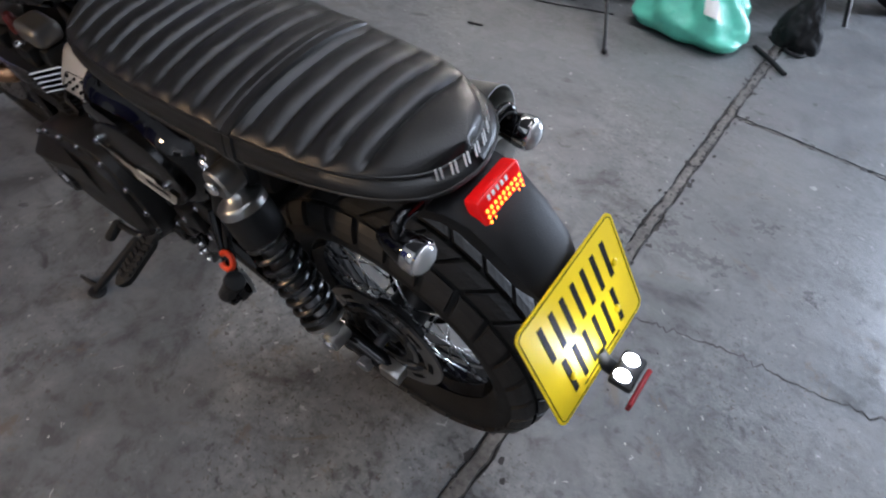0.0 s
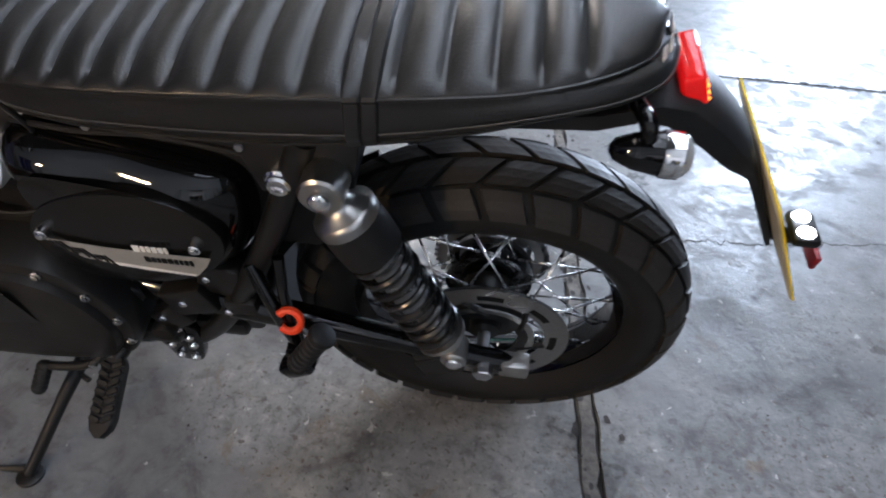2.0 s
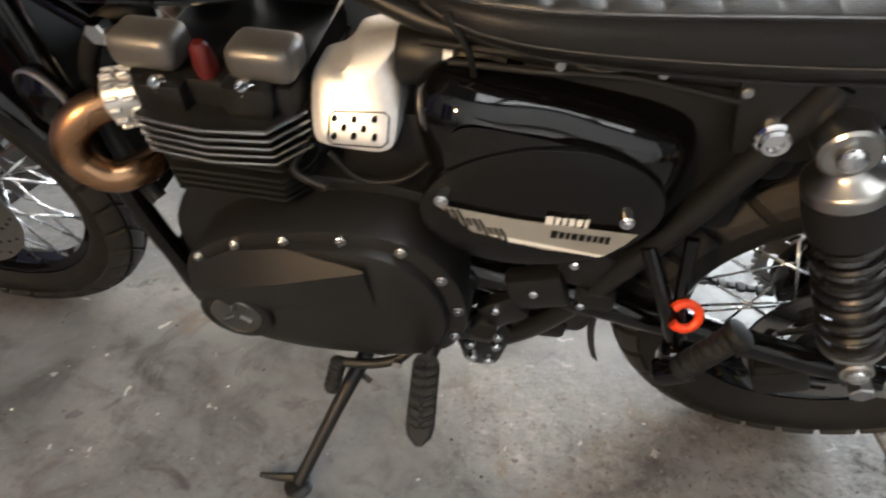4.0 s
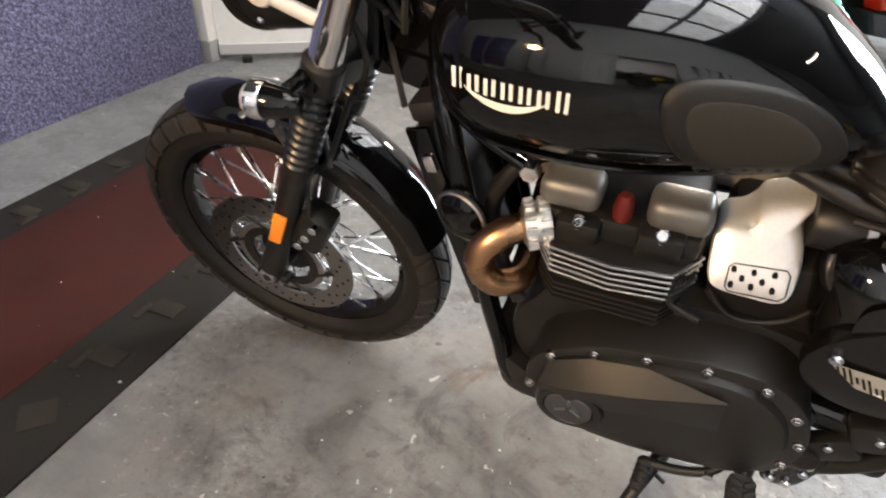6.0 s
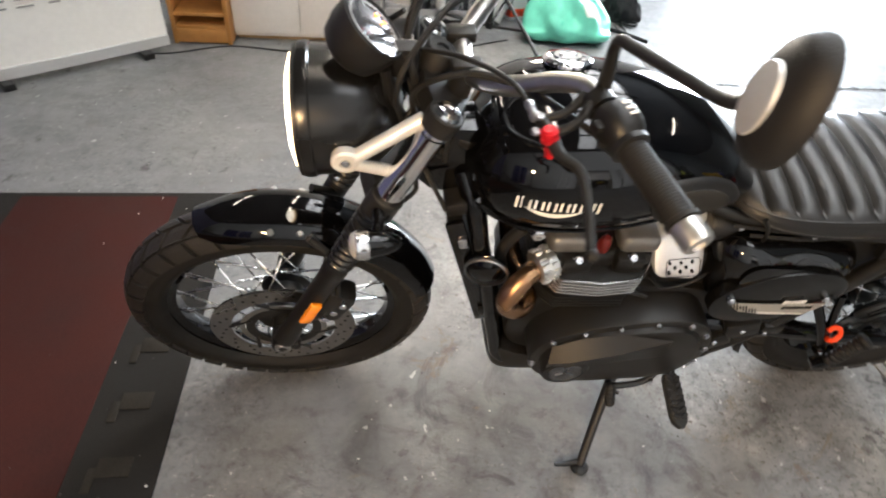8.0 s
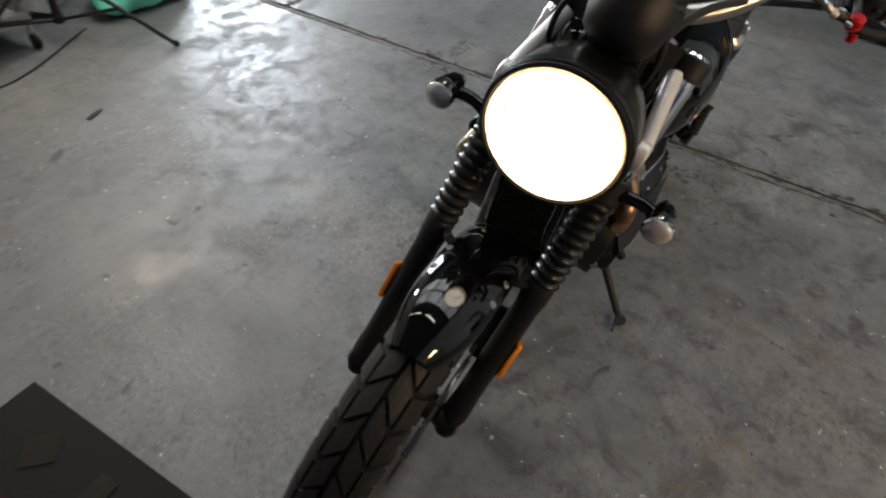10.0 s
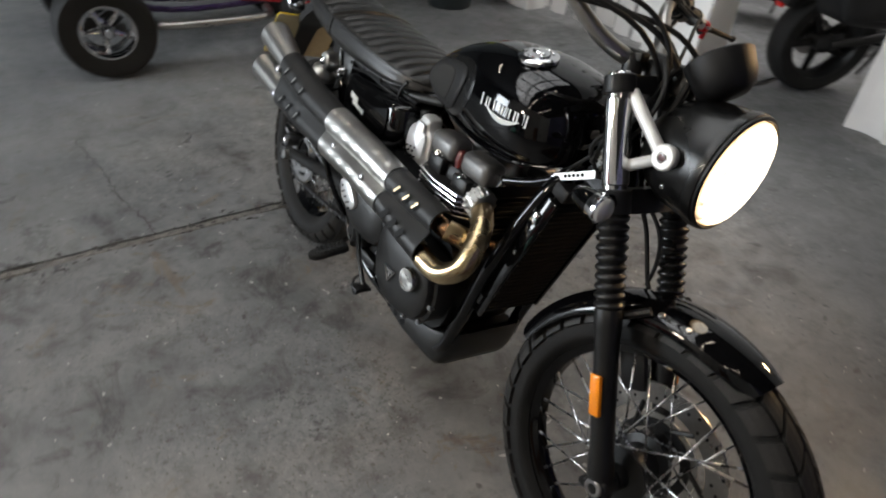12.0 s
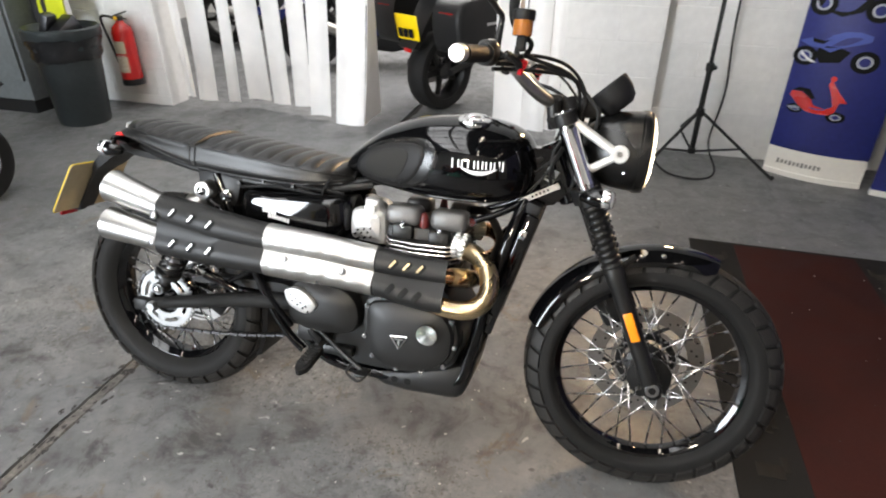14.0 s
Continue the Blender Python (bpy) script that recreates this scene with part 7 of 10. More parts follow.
def indicator(a, s, m, axis, stalk=None):
    """A small bullet indicator on a short stalk: pod, chrome bezel, lens."""
    a = Vector(a)
    ax = Vector(axis).normalized()
    bm = B()
    lathe(bm, [(0.003, -0.045), (0.011, -0.040), (0.018, -0.022), (0.0215, 0.0), (0.0225, 0.012)], a, ax, 24)
    tube(bm, stalk or [a - Vector((0, 0.06 * s, 0.0)) - ax * 0.01, a - ax * 0.012], 0.009, 10)
    pod = part("indicator", bm, GLOSS, bike, "black bullet indicator with clear lens", m)
    bm = B()
    lathe(bm, [(0.0222, 0.004), (0.0236, 0.006), (0.0236, 0.022), (0.0212, 0.024)], a, ax, 32)
    part("bezel", bm, CHROME, pod)
    bm = B()
    lathe(bm, [(0.0215, 0.021), (0.0208, 0.026), (0.0165, 0.031), (0.009, 0.034), (0.0005, 0.035)], a, ax, 32)
    part("lens", bm, CLEAR, pod)


for s in (1, -1):
    indicator((-0.852, 0.118 * s, 0.778), s, None, (-1, 0.03 * s, 0.02), [(-0.832, 0.070 * s, 0.800), (-0.834, 0.104 * s, 0.810), (-0.838, 0.117 * s, 0.806), (-0.842, 0.118 * s, 0.786)])
    indicator((0.527, 0.185 * s, 0.808), s, STEER, (1, 0.05 * s, 0.0))
bm = B()
cyl(bm, (-0.832, -0.075, 0.798), (-0.832, 0.075, 0.798), 0.009)
part("indicator_bar", bm, PLASTIC, bike)


# ---- front end (turns with the bars) ----
FT, FB = Vector((0.421, 0.095, 0.982)), Vector((0.723, 0.100, 0.331))
FD = (FB - FT).normalized()


def on_fork(t, s):
    p = FT.lerp(FB, t)
    return Vector((p.x, p.y * s, p.z))


for s in (1, -1):
    a, d = on_fork(0, s), (on_fork(1, s) - on_fork(0, s))
    L = d.length
    bm = B()
    lathe(bm, [(0.0005, -0.004), (0.012, -0.004), (0.020, -0.002), (0.0205, 0.0), (0.0205, L * 0.5)], a, d, 28)
    leg = part("fork_leg", bm, CHROME, bike, "chrome front fork stanchion", STEER)
    bm = B()
    lathe(bm, [(0.0206, 0.035), (0.0225, 0.036), (0.0225, 0.175), (0.0206, 0.177)], a, d, 28)
    part("fork_cover", bm, CHROME, leg, "polished silver fork cover")
    bm = B()
    prof = [(0.021, 0.205)]
    n = 11
    for k in range(n):
        h = 0.208 + 0.185 * k / n
        r = 0.0285 - 0.002 * k / n
        prof += [(r - 0.006, h), (r - 0.001, h + 0.004), (r, h + 0.007), (r - 0.001, h + 0.010), (r - 0.006, h + 0.0155)]
    prof.append((0.022, 0.396))
    lathe(bm, prof, a, d, 28)
    part("fork_gaiter", bm, GAITER, leg, "ribbed black rubber fork gaiter")
    bm = B()
    lathe(bm, [(0.0225, 0.388), (0.0245, 0.392), (0.0245, 0.42), (0.022, 0.44), (0.0215, L - 0.07), (0.024, L - 0.04), (0.024, L + 0.012), (0.018, L + 0.028)], a, d, 28)
    b = on_fork(1, s)
    cyl(bm, (b.x, b.y - 0.026 * s, b.z), (b.x, b.y + 0.018 * s, b.z), 0.0245, seg=28)
    cyl(bm, (b.x - 0.026, b.y - 0.012, b.z - 0.016), (b.x - 0.026, b.y + 0.012, b.z - 0.016), 0.010, seg=16)
    part("fork_slider", bm, SATIN, leg, "satin black fork slider")
    bm = B()
    lathe(bm, [(0.0175, 0.0), (0.0175, 0.005), (0.0150, 0.007), (0.010, 0.007), (0.0090, 0.002), (0.0005, 0.002)], (b.x, b.y + 0.017 * s, b.z), (0, s, 0), 24)
    part("axle_end", bm, STEEL, leg)
    bm = B()
    r = on_fork(0.755, s) + Vector((0, 0.026 * s, 0.0))
    box(bm, (0, 0, 0), (0.024, 0.010, 0.076), 0.004)
    bmesh.ops.transform(bm, matrix=Matrix.Translation(r) @ Matrix.Rotation(radians(-24.6), 4, "Y") @ Matrix.Rotation(radians(8 * s), 4, "Z"), verts=bm.verts)
    part("side_reflector", bm, AMBER, leg, "amber side reflector")
    # headlamp bracket
    boss = Vector((0.561, 0.103 * s, 0.903))
    up, lo = on_fork(0.040, s) + Vector((0.016, -0.010 * s, 0.010)), on_fork(0.200, s) + Vector((0.014, -0.012 * s, 0.006))
    bm = B()
    tube(bm, [up, boss + Vector((-0.012, 0, 0.004))], [0.0115, 0.0105], 12)
    tube(bm, [lo, boss + Vector((-0.010, 0, -0.008))], [0.010, 0.0095], 12)
    lathe(bm, [(0.012, -0.010), (0.020, -0.008), (0.021, 0.0), (0.021, 0.006), (0.018, 0.009), (0.009, 0.009), (0.009, 0.004), (0.0005, 0.004)], boss, (0, s, 0), 28)
    br = part("headlamp_bracket", bm, BRACKET, bike, "satin alloy headlamp bracket", STEER)
    bm = B()
    cyl(bm, boss + Vector((0, 0.004 * s, 0)), boss + Vector((0, 0.010 * s, 0)), 0.007, seg=6)
    part("bracket_bolt", bm, CHROME, br)
    bm = B()
    cyl(bm, on_fork(0.29, s) + Vector((0.0, 0.028 * s, 0)), on_fork(0.29, s) + Vector((0.0, -0.012 * s, 0)), 0.012)
    tube(bm, [on_fork(0.29, s) + Vector((0.01, 0.0, 0)), Vector((0.515, 0.140 * s, 0.808)), Vector((0.52, 0.175 * s, 0.808))], 0.010, 10)
    part("indicator_stem", bm, GLOSS, bike, "black indicator stem on the fork", STEER)
# yokes
for t, z, r, nm in ((0.016, 0.030, 0.0265, "top_yoke"), (0.285, 0.042, 0.0285, "lower_yoke")):
    bm = B()
    c = FT.lerp(FB, t)
    outline = [(0.030, 0.04), (0.016, 0.098), (-0.016, 0.098), (-0.045, 0.04), (-0.045, -0.04), (-0.016, -0.098), (0.016, -0.098), (0.030, -0.04)]
    loft(bm, [[Vector((x, y, zz)) for x, y in outline] for zz in (-z / 2, z / 2)])
    bmesh.ops.transform(bm, matrix=Matrix.Translation((c.x, 0, c.z)) @ Matrix.Rotation(radians(-24.6), 4, "Y"), verts=bm.verts)
    for s in (1, -1):
        lathe(bm, [(0.020, -z / 2), (r - 0.002, -z / 2), (r, -z / 2 + 0.002), (r, z / 2 - 0.002), (r - 0.002, z / 2), (0.020, z / 2)], on_fork(t, s), FD, 28)
    part(nm, bm, MATT, bike, "black fork yoke with round clamps", STEER)
bm = B()
for s in (1, -1):
    lathe(bm, [(0.0215, 0.008), (0.0215, 0.012), (0.018, 0.0155), (0.010, 0.0165), (0.009, 0.0145), (0.0005, 0.0145)], on_fork(0.010, s), -FD, 24)
pieces("fork_cap", bm, CHROME, bike, "polished fork top caps", STEER)

# front mudguard
bm = B()
secs = []
for k in range(27):
    t = radians(-72 + 93 * k / 26)
    taper = 1.0 - 0.42 * max(0, (k - 20) / 6) ** 2
    R = 0.350
    w = 0.062 * taper
    cdir = Vector((math.sin(t), 0, math.cos(t)))
    row = []
    for y in (-1.0, -0.96, -0.8, -0.5, 0, 0.5, 0.8, 0.96, 1.0):
        drop = 0.030 * abs(y) ** 2.6 + (0.012 if abs(y) == 1 else 0)
        row.append(FW + cdir * (R - drop) + Vector((0, y * w, 0)))
    inner = [FW + (p - FW) * (1 - 0.003 / 0.35) for p in row[::-1]]
    secs.append(row + inner)
loft(bm, secs)
mud = part("front_mudguard", bm, GLOSS, bike, "gloss black front mudguard", STEER, angle=60)
bm = B()
for t, y in ((-12, 0.05), (-12, -0.05), (-3, 0.05), (-3, -0.05)):
    cdir = Vector((math.sin(radians(t)), 0, math.cos(radians(t))))
    lathe(bm, [(0.0065, 0), (0.0065, 0.003), (0.0045, 0.005), (0.0005, 0.005)], FW + cdir * (0.349 - 0.02 * (y != 0)) + Vector((0, y, 0)), cdir + Vector((0, 8 * y, 0)), 14)
pieces("mudguard_bolt", bm, BRUSHED, mud)
bm = B()
for s in (1, -1):
    tube(bm, [FW + Vector((-0.085, 0.060 * s, 0.322)), on_fork(0.58, s) + Vector((-0.012, -0.014 * s, 0))], 0.008, 8)
pieces("mudguard_stay", bm, SATIN, mud)
# front caliper on the left leg and brake hose
bm = B()
cc = on_fork(0.86, 1) + Vector((-0.075, -0.018, 0.045))
box(bm, cc, (0.10, 0.055, 0.062), 0.014, Matrix.Rotation(radians(60), 4, "Y"))
box(bm, cc + Vector((0.03, 0.012, -0.02)), (0.07, 0.02, 0.035), 0.006, Matrix.Rotation(radians(40), 4, "Y"))
cal = part("front_caliper", bm, SATIN, bike, "black front brake caliper", STEER)
bm = B()
for dx, dz in ((-0.02, 0.03), (0.02, -0.02), (0.0, 0.005)):
    cyl(bm, cc + Vector((dx, 0.022, dz)), cc + Vector((dx, 0.038, dz)), 0.008, seg=10)
pieces("caliper_bolt", bm, CHROME, cal)
bm = B()
tube(bm, [cc + Vector((-0.01, 0.02, 0.04)), cc + Vector((-0.02, 0.005, 0.12)), on_fork(0.55, 1) + Vector((-0.040, -0.02, 0)), on_fork(0.4, 1) + Vector((-0.04, -0.035, 0)), (0.47, 0.03, 0.80), (0.455, 0.0, 0.95), (0.44, -0.12, 1.06), (0.33, -0.26, 1.10)], 0.0045, 8)
part("brake_hose", bm, GRIP, bike, "black front brake hose", STEER)

# headlamp
HL = Vector((0.556, 0, 0.905))
bm = B()
lathe(bm, [(0.0005, -0.085), (0.025, -0.083), (0.055, -0.070), (0.078, -0.045), (0.092, -0.010), (0.0965, 0.025), (0.098, 0.045), (0.0985, 0.050), (0.101, 0.052), (0.102, 0.060), (0.101, 0.068), (0.096, 0.072), (0.092, 0.072)], HL, (1, 0, -0.02), 56, caps=False)
shell = part("headlamp", bm, SHELL, bike, "matt black round headlamp shell", STEER)
bm = B()
lathe(bm, [(0.0910, 0.060), (0.0905, 0.0745), (0.086, 0.0800), (0.070, 0.0850), (0.045, 0.0880), (0.02, 0.0895), (0.0005, 0.0900)], HL, (1, 0, -0.02), 64, caps=False)
part("headlamp_lens", bm, LENS_ON, shell, "bright lit headlamp lens")
bm = B()
for s in (1, -1):
    ball(bm, HL + Vector((0.02, 0.099 * s, -0.045)), 0.005, 8)
pieces("shell_screw", bm, CHROME, shell)
bm = B()
lathe(bm, [(0.095, 0.066), (0.099, 0.068), (0.099, 0.074), (0.094, 0.076), (0.092, 0.072)], HL, (1, 0, -0.02), 56, caps=False)
part("headlamp_rim", bm, SATIN, shell, "thin black headlamp rim")
spot = bpy.data.lights.new("headlamp_beam", "SPOT")
spot.energy, spot.spot_size, spot.spot_blend, spot.shadow_soft_size, spot.color = 5, radians(95), 0.8, 0.06, (1.0, 0.90, 0.72)
so = new("headlamp_beam", spot)
so.matrix_basis = LEAN @ STEER @ look(HL + Vector((0.115, 0, 0)), HL + Vector((1.0, 0, -0.12)))

# instrument
SA, SN = Vector((0.522, 0.0, 1.045)), Vector((-0.68, 0, 0.73)).normalized()
bm = B()
lathe(bm, [(0.0005, -0.055), (0.030, -0.053), (0.044, -0.042), (0.051, -0.020), (0.053, 0.004), (0.053, 0.010), (0.050, 0.013), (0.047, 0.010)], SA, SN, 40, caps=False)
clock = part("speedometer", bm, PLASTIC, bike, "round black speedometer", STEER)
bm = B()
lathe(bm, [(0.048, 0.008), (0.0005, 0.009)], SA, SN, 40)
part("dial_glass", bm, DIAL, clock)
bm = B()
lathe(bm, [(0.041, 0.0095), (0.0435, 0.0095), (0.0435, 0.0105), (0.041, 0.0105)], SA, SN, 40, closed=True)
part("dial_ring", bm, GREY_DECAL, clock)
du = SN.cross(Vector((0, 1, 0))).normalized()
bm = B()
for k in range(25):
    t = radians(-210 + 240 * k / 24)
    e = Vector((0, 1, 0)) * math.cos(t) - du * math.sin(t)
    r0 = 0.034 if k % 4 == 0 else 0.037
    f = SN.cross(e) * 0.0007
    bm.faces.new([bm.verts.new(SA + SN * 0.0102 + e * r + f * w) for r, w in ((r0, -1), (0.040, -1), (0.040, 1), (r0, 1))])
part("dial_marks", bm, WHITE_DECAL, clock, "white dial graduations")["kind"] = "stuff"
bm = B()
for y, h in ((-0.024, 0.018), (-0.030, 0.006)):
    lathe(bm, [(0.0028, 0.0095), (0.0026, 0.0108), (0.0005, 0.0109)], SA + Vector((0, y, 0)) + du * h, SN, 10)
pieces("warning_light", bm, glowing("lit_amber_warning", (1.0, 0.25, 0.02), 5), clock, "small lit amber warning light")
bm = B()
box(bm, SA + Vector((-0.045, 0, -0.045)), (0.05, 0.03, 0.05), 0.008)
tube(bm, [SA + Vector((-0.02, 0.03, -0.04)), SA + Vector((-0.03, 0.035, -0.09)), SA + Vector((-0.05, 0.03, -0.13))], 0.008, 8)
tube(bm, [SA + Vector((-0.02, -0.03, -0.04)), SA + Vector((-0.02, -0.04, -0.08)), SA + Vector((-0.04, -0.03, -0.13))], 0.006, 8)
part("clock_bracket", bm, SATIN, clock)

# handlebar
BAR = [(0.217, 0.418, 1.087), (0.262, 0.20, 1.100), (0.290, 0.148, 1.083), (0.328, 0.112, 1.047), (0.358, 0.080, 1.022), (0.384, 0.040, 1.007), (0.390, 0.0, 1.004)]
bm = B()
tube(bm, [Vector((0.210, 0.380, 1.088))] + [Vector(p) for p in BAR[1:]] + [Vector((x, -y, z)) for x, y, z in BAR[-2::-1]], [0.011, 0.011, 0.0125, 0.0138, 0.0142, 0.0142, 0.0142, 0.0142, 0.0142, 0.0138, 0.0125, 0.011, 0.011], 16)
bars = part("handlebar", bm, BRUSHED, bike, "brushed alloy handlebar", STEER)
bm = B()
for s in (1, -1):
    lathe(bm, [(0.019, -0.06), (0.018, -0.02), (0.018, 0.0), (0.017, 0.012), (0.010, 0.016)], (0.392, 0.036 * s, 1.004), (-0.2, 0, 1), 20)
    box(bm, (0.390, 0.036 * s, 1.017), (0.045, 0.026, 0.018), 0.005)
part("bar_riser", bm, SATIN, bars, "black handlebar risers")
for s in (1, -1):
    e, i = Vector((0.208, 0.394, 1.088)) if s > 0 else Vector((0.226, -0.440, 1.087)), Vector((0.2495, 0.262 * s, 1.0965))
    d = e - i
    L = d.length
    bm = B()
    prof = [(0.0185, 0.0), (0.020, 0.004), (0.020, 0.010), (0.0165, 0.012)]
    for k in range(24):
        h = 0.014 + (L - 0.048) * k / 24
        prof += [(0.0169, h), (0.0172, h + 0.0012), (0.0172, h + 0.0032), (0.0169, h + 0.0044)]
    prof += [(0.019, L - 0.032), (0.019, L - 0.027), (0.013, L - 0.026)]
    lathe(bm, prof, i, d, 24)
    g = part("rubber_grip", bm, GRIP, bars, "black rubber handlebar grip")
    bm = B()
    lathe(bm, [(0.013, L - 0.028), (0.0165, L - 0.025), (0.0172, L - 0.004), (0.0155, L + 0.001), (0.008, L + 0.002), (0.007, L - 0.002), (0.0005, L - 0.002)], i, d, 28)
    part("bar_end", bm, ALLOY, bars, "satin alloy bar-end weight")
    # switchgear
    sw = i - d.normalized() * 0.020
    mm = d.to_track_quat("X", "Z").to_matrix().to_4x4()
    bm = B()
    loops = []
    for h, w, t0, t1 in ((-0.024, 0.017, -0.017, 0.018), (-0.021, 0.021, -0.021, 0.025), (-0.006, 0.023, -0.024, 0.031), (0.008, 0.023, -0.024, 0.030), (0.018, 0.021, -0.022, 0.025), (0.023, 0.019, -0.019, 0.020)):
        mid, half = (t0 + t1) / 2, (t1 - t0) / 2
        loop = []
        for k in range(20):
            c0, s0 = math.cos(2 * math.pi * k / 20), math.sin(2 * math.pi * k / 20)
            loop.append(sw + mm @ Vector((h, w * math.copysign(abs(c0) ** 0.7, c0), mid + half * math.copysign(abs(s0) ** 0.7, s0))))
        loops.append(loop)
    loft(bm, loops)
    part("switchgear", bm, SWITCH, bars, "black switchgear with a rounded housing")
    bm = B()
    lathe(bm, [(0.0205, 0.022), (0.0225, 0.023), (0.0225, 0.030), (0.0205, 0.031)], sw, d, 24)
    part("switch_collar", bm, SWITCH, bars)
    bm = B()
    for k, (u, v) in enumerate(((-0.010, 0.006), (-0.002, 0.006), (0.006, 0.006))):
        box(bm, sw + mm @ Vector((u, v, 0.0305)), (0.0035, 0.010, 0.0014), 0.0004, mm)
    part("switch_marks", bm, WHITE_DECAL, bars, "white bars printed on the switch")
    bm = B()
    box(bm, sw + mm @ Vector((-0.004, -0.024, 0.008)), (0.014, 0.012, 0.010), 0.003, mm)
    box(bm, sw + mm @ Vector((0.010, -0.023, -0.006)), (0.010, 0.010, 0.008), 0.003, mm)
    pieces("switch_button", bm, SWITCH, bars)
    # lever with its open, forked perch
    cl = i - d.normalized() * 0.060
    pv = Vector((0.322, 0.242 * s, 1.078))
    bm = B()
    lathe(bm, [(0.0135, -0.010), (0.0185, -0.009), (0.0195, 0.0), (0.0185, 0.009), (0.0135, 0.010)], cl, d, 24)
    tube(bm, [cl + Vector((0.012, 0.006 * s, 0.006)), (cl + pv) / 2 + Vector((0.002, 0.006 * s, 0.006)), pv + Vector((0.0, -0.006 * s, 0.006))], [0.0065, 0.005, 0.006], 10)
    tube(bm, [cl + Vector((0.014, -0.010 * s, 0.004)), (cl + pv) / 2 + Vector((0.010, -0.014 * s, 0.002)), pv + Vector((0.012, -0.030 * s, 0.004))], [0.0065, 0.005, 0.006], 10)
    tube(bm, [pv + Vector((0.0, -0.006 * s, 0.004)), pv + Vector((0.012, -0.030 * s, 0.006))], 0.007, 10)
    perch = part("lever_perch", bm, SWITCH, bars, "black forked lever perch")
    bm = B()
    rise = 0.0 if s > 0 else 0.020
    tube(bm, [pv + Vector((0.0, -0.004 * s, -0.004)), pv + Vector((-0.004, 0.020 * s, -0.002 + rise / 2)), pv + Vector((-0.020, 0.048 * s, 0.001 + rise)), pv + Vector((-0.017, 0.100 * s, -0.002 + rise)), pv + Vector((-0.010, 0.146 * s, -0.006 + rise))], [0.009, 0.007, 0.006, 0.0055, 0.005], 10)
    ball(bm, pv + Vector((-0.010, 0.150 * s, -0.006 + rise)), 0.0072, 10)
    part("lever", bm, GRIP, bars, "black hand lever")
    bm = B()
    lathe(bm, [(0.0005, -0.004), (0.008, -0.004), (0.0105, -0.001), (0.0105, 0.004), (0.0085, 0.005), (0.0105, 0.006), (0.0105, 0.012), (0.007, 0.015), (0.0005, 0.015)], pv + Vector((0.004, -0.004 * s, 0.0)), (0.25, -0.15 * s, 1), 16)
    cyl(bm, pv + Vector((0.002, 0.006 * s, -0.018)), pv + Vector((0.004, 0.004 * s, -0.006)), 0.006, seg=12)
    part("red_adjuster", bm, RED, bars, "red anodised lever adjuster")
    bm = B()
    for q in (pv + Vector((0.014, -0.028 * s, 0.010)), pv + Vector((0.020, -0.012 * s, 0.002))):
        lathe(bm, [(0.0055, 0.0), (0.0055, 0.004), (0.003, 0.0048), (0.0005, 0.003)], q, (0, 0, 1), 12)
    pieces("perch_screw", bm, STEEL, bars)
    # mirror
    bm = B()
    base = Vector((0.262, 0.190 * s, 1.100))
    tube(bm, [base, Vector((0.264, 0.192 * s, 1.135)), Vector((0.269, 0.198 * s, 1.178)), Vector((0.262, 0.225 * s, 1.190)), Vector((0.245, 0.30 * s, 1.215)), Vector((0.238, 0.350 * s, 1.235)), Vector((0.236, 0.385 * s, 1.262))], [0.010, 0.008, 0.0065, 0.0065, 0.0065, 0.0065, 0.0065], 12)
    stem = part("mirror_stem", bm, SATIN, bars, "black mirror stem")
    bm = B()
    mc, mn = Vector((0.222, 0.394 * s, 1.270)), Vector((1, -0.23 * s, 0.05)).normalized()
    mq = Matrix.Translation(mc) @ mn.to_track_quat("Z", "Y").to_matrix().to_4x4() @ Matrix.Diagonal((0.80, 1.08, 1.0, 1.0))
    prof = [(0.0005, 0.024), (0.028, 0.022), (0.045, 0.014), (0.052, 0.003), (0.0525, -0.004), (0.049, -0.006)]
    loops = [[mq @ Vector((r * math.cos(t), r * math.sin(t), h)) for t in (2 * math.pi * k / 36 for k in range(36))] for r, h in prof]
    loft(bm, loops, caps=False)
    dish = part("mirror_back", bm, PLASTIC, bars, "round black mirror housing")
    bm = B()
    loft(bm, [[mq @ Vector((r * math.cos(t), r * math.sin(t), h)) for t in (2 * math.pi * k / 36 for k in range(36))] for r, h in ((0.050, -0.0035), (0.0005, -0.0035))])
    part("mirror_glass", bm, MIRROR, bars, "mirror glass facing the rider")
    bm = B()
    loft(bm, [[mq @ Vector((r * math.cos(t), r * math.sin(t), h)) for t in (2 * math.pi * k / 36 for k in range(36))] for r, h in ((0.029, 0.020), (0.028, 0.0245), (0.0005, 0.027))])
    part("mirror_boss", bm, CASTING, bars, "pale disc on the mirror back")
# brake fluid pot on the right
bm = B()
lathe(bm, [(0.018, 0.0), (0.020, 0.002), (0.020, 0.030), (0.019, 0.032)], (0.325, -0.285, 1.135), (0, 0, 1), 24)
pot = part("brake_fluid_pot", bm, FLUID, bike, "amber brake fluid pot with black lid", STEER)
bm = B()
lathe(bm, [(0.022, 0.030), (0.023, 0.032), (0.023, 0.048), (0.020, 0.050)], (0.325, -0.285, 1.135), (0, 0, 1), 24)
box(bm, (0.325, -0.285, 1.12), (0.02, 0.02, 0.03), 0.004)
part("pot_lid", bm, PLASTIC, pot)
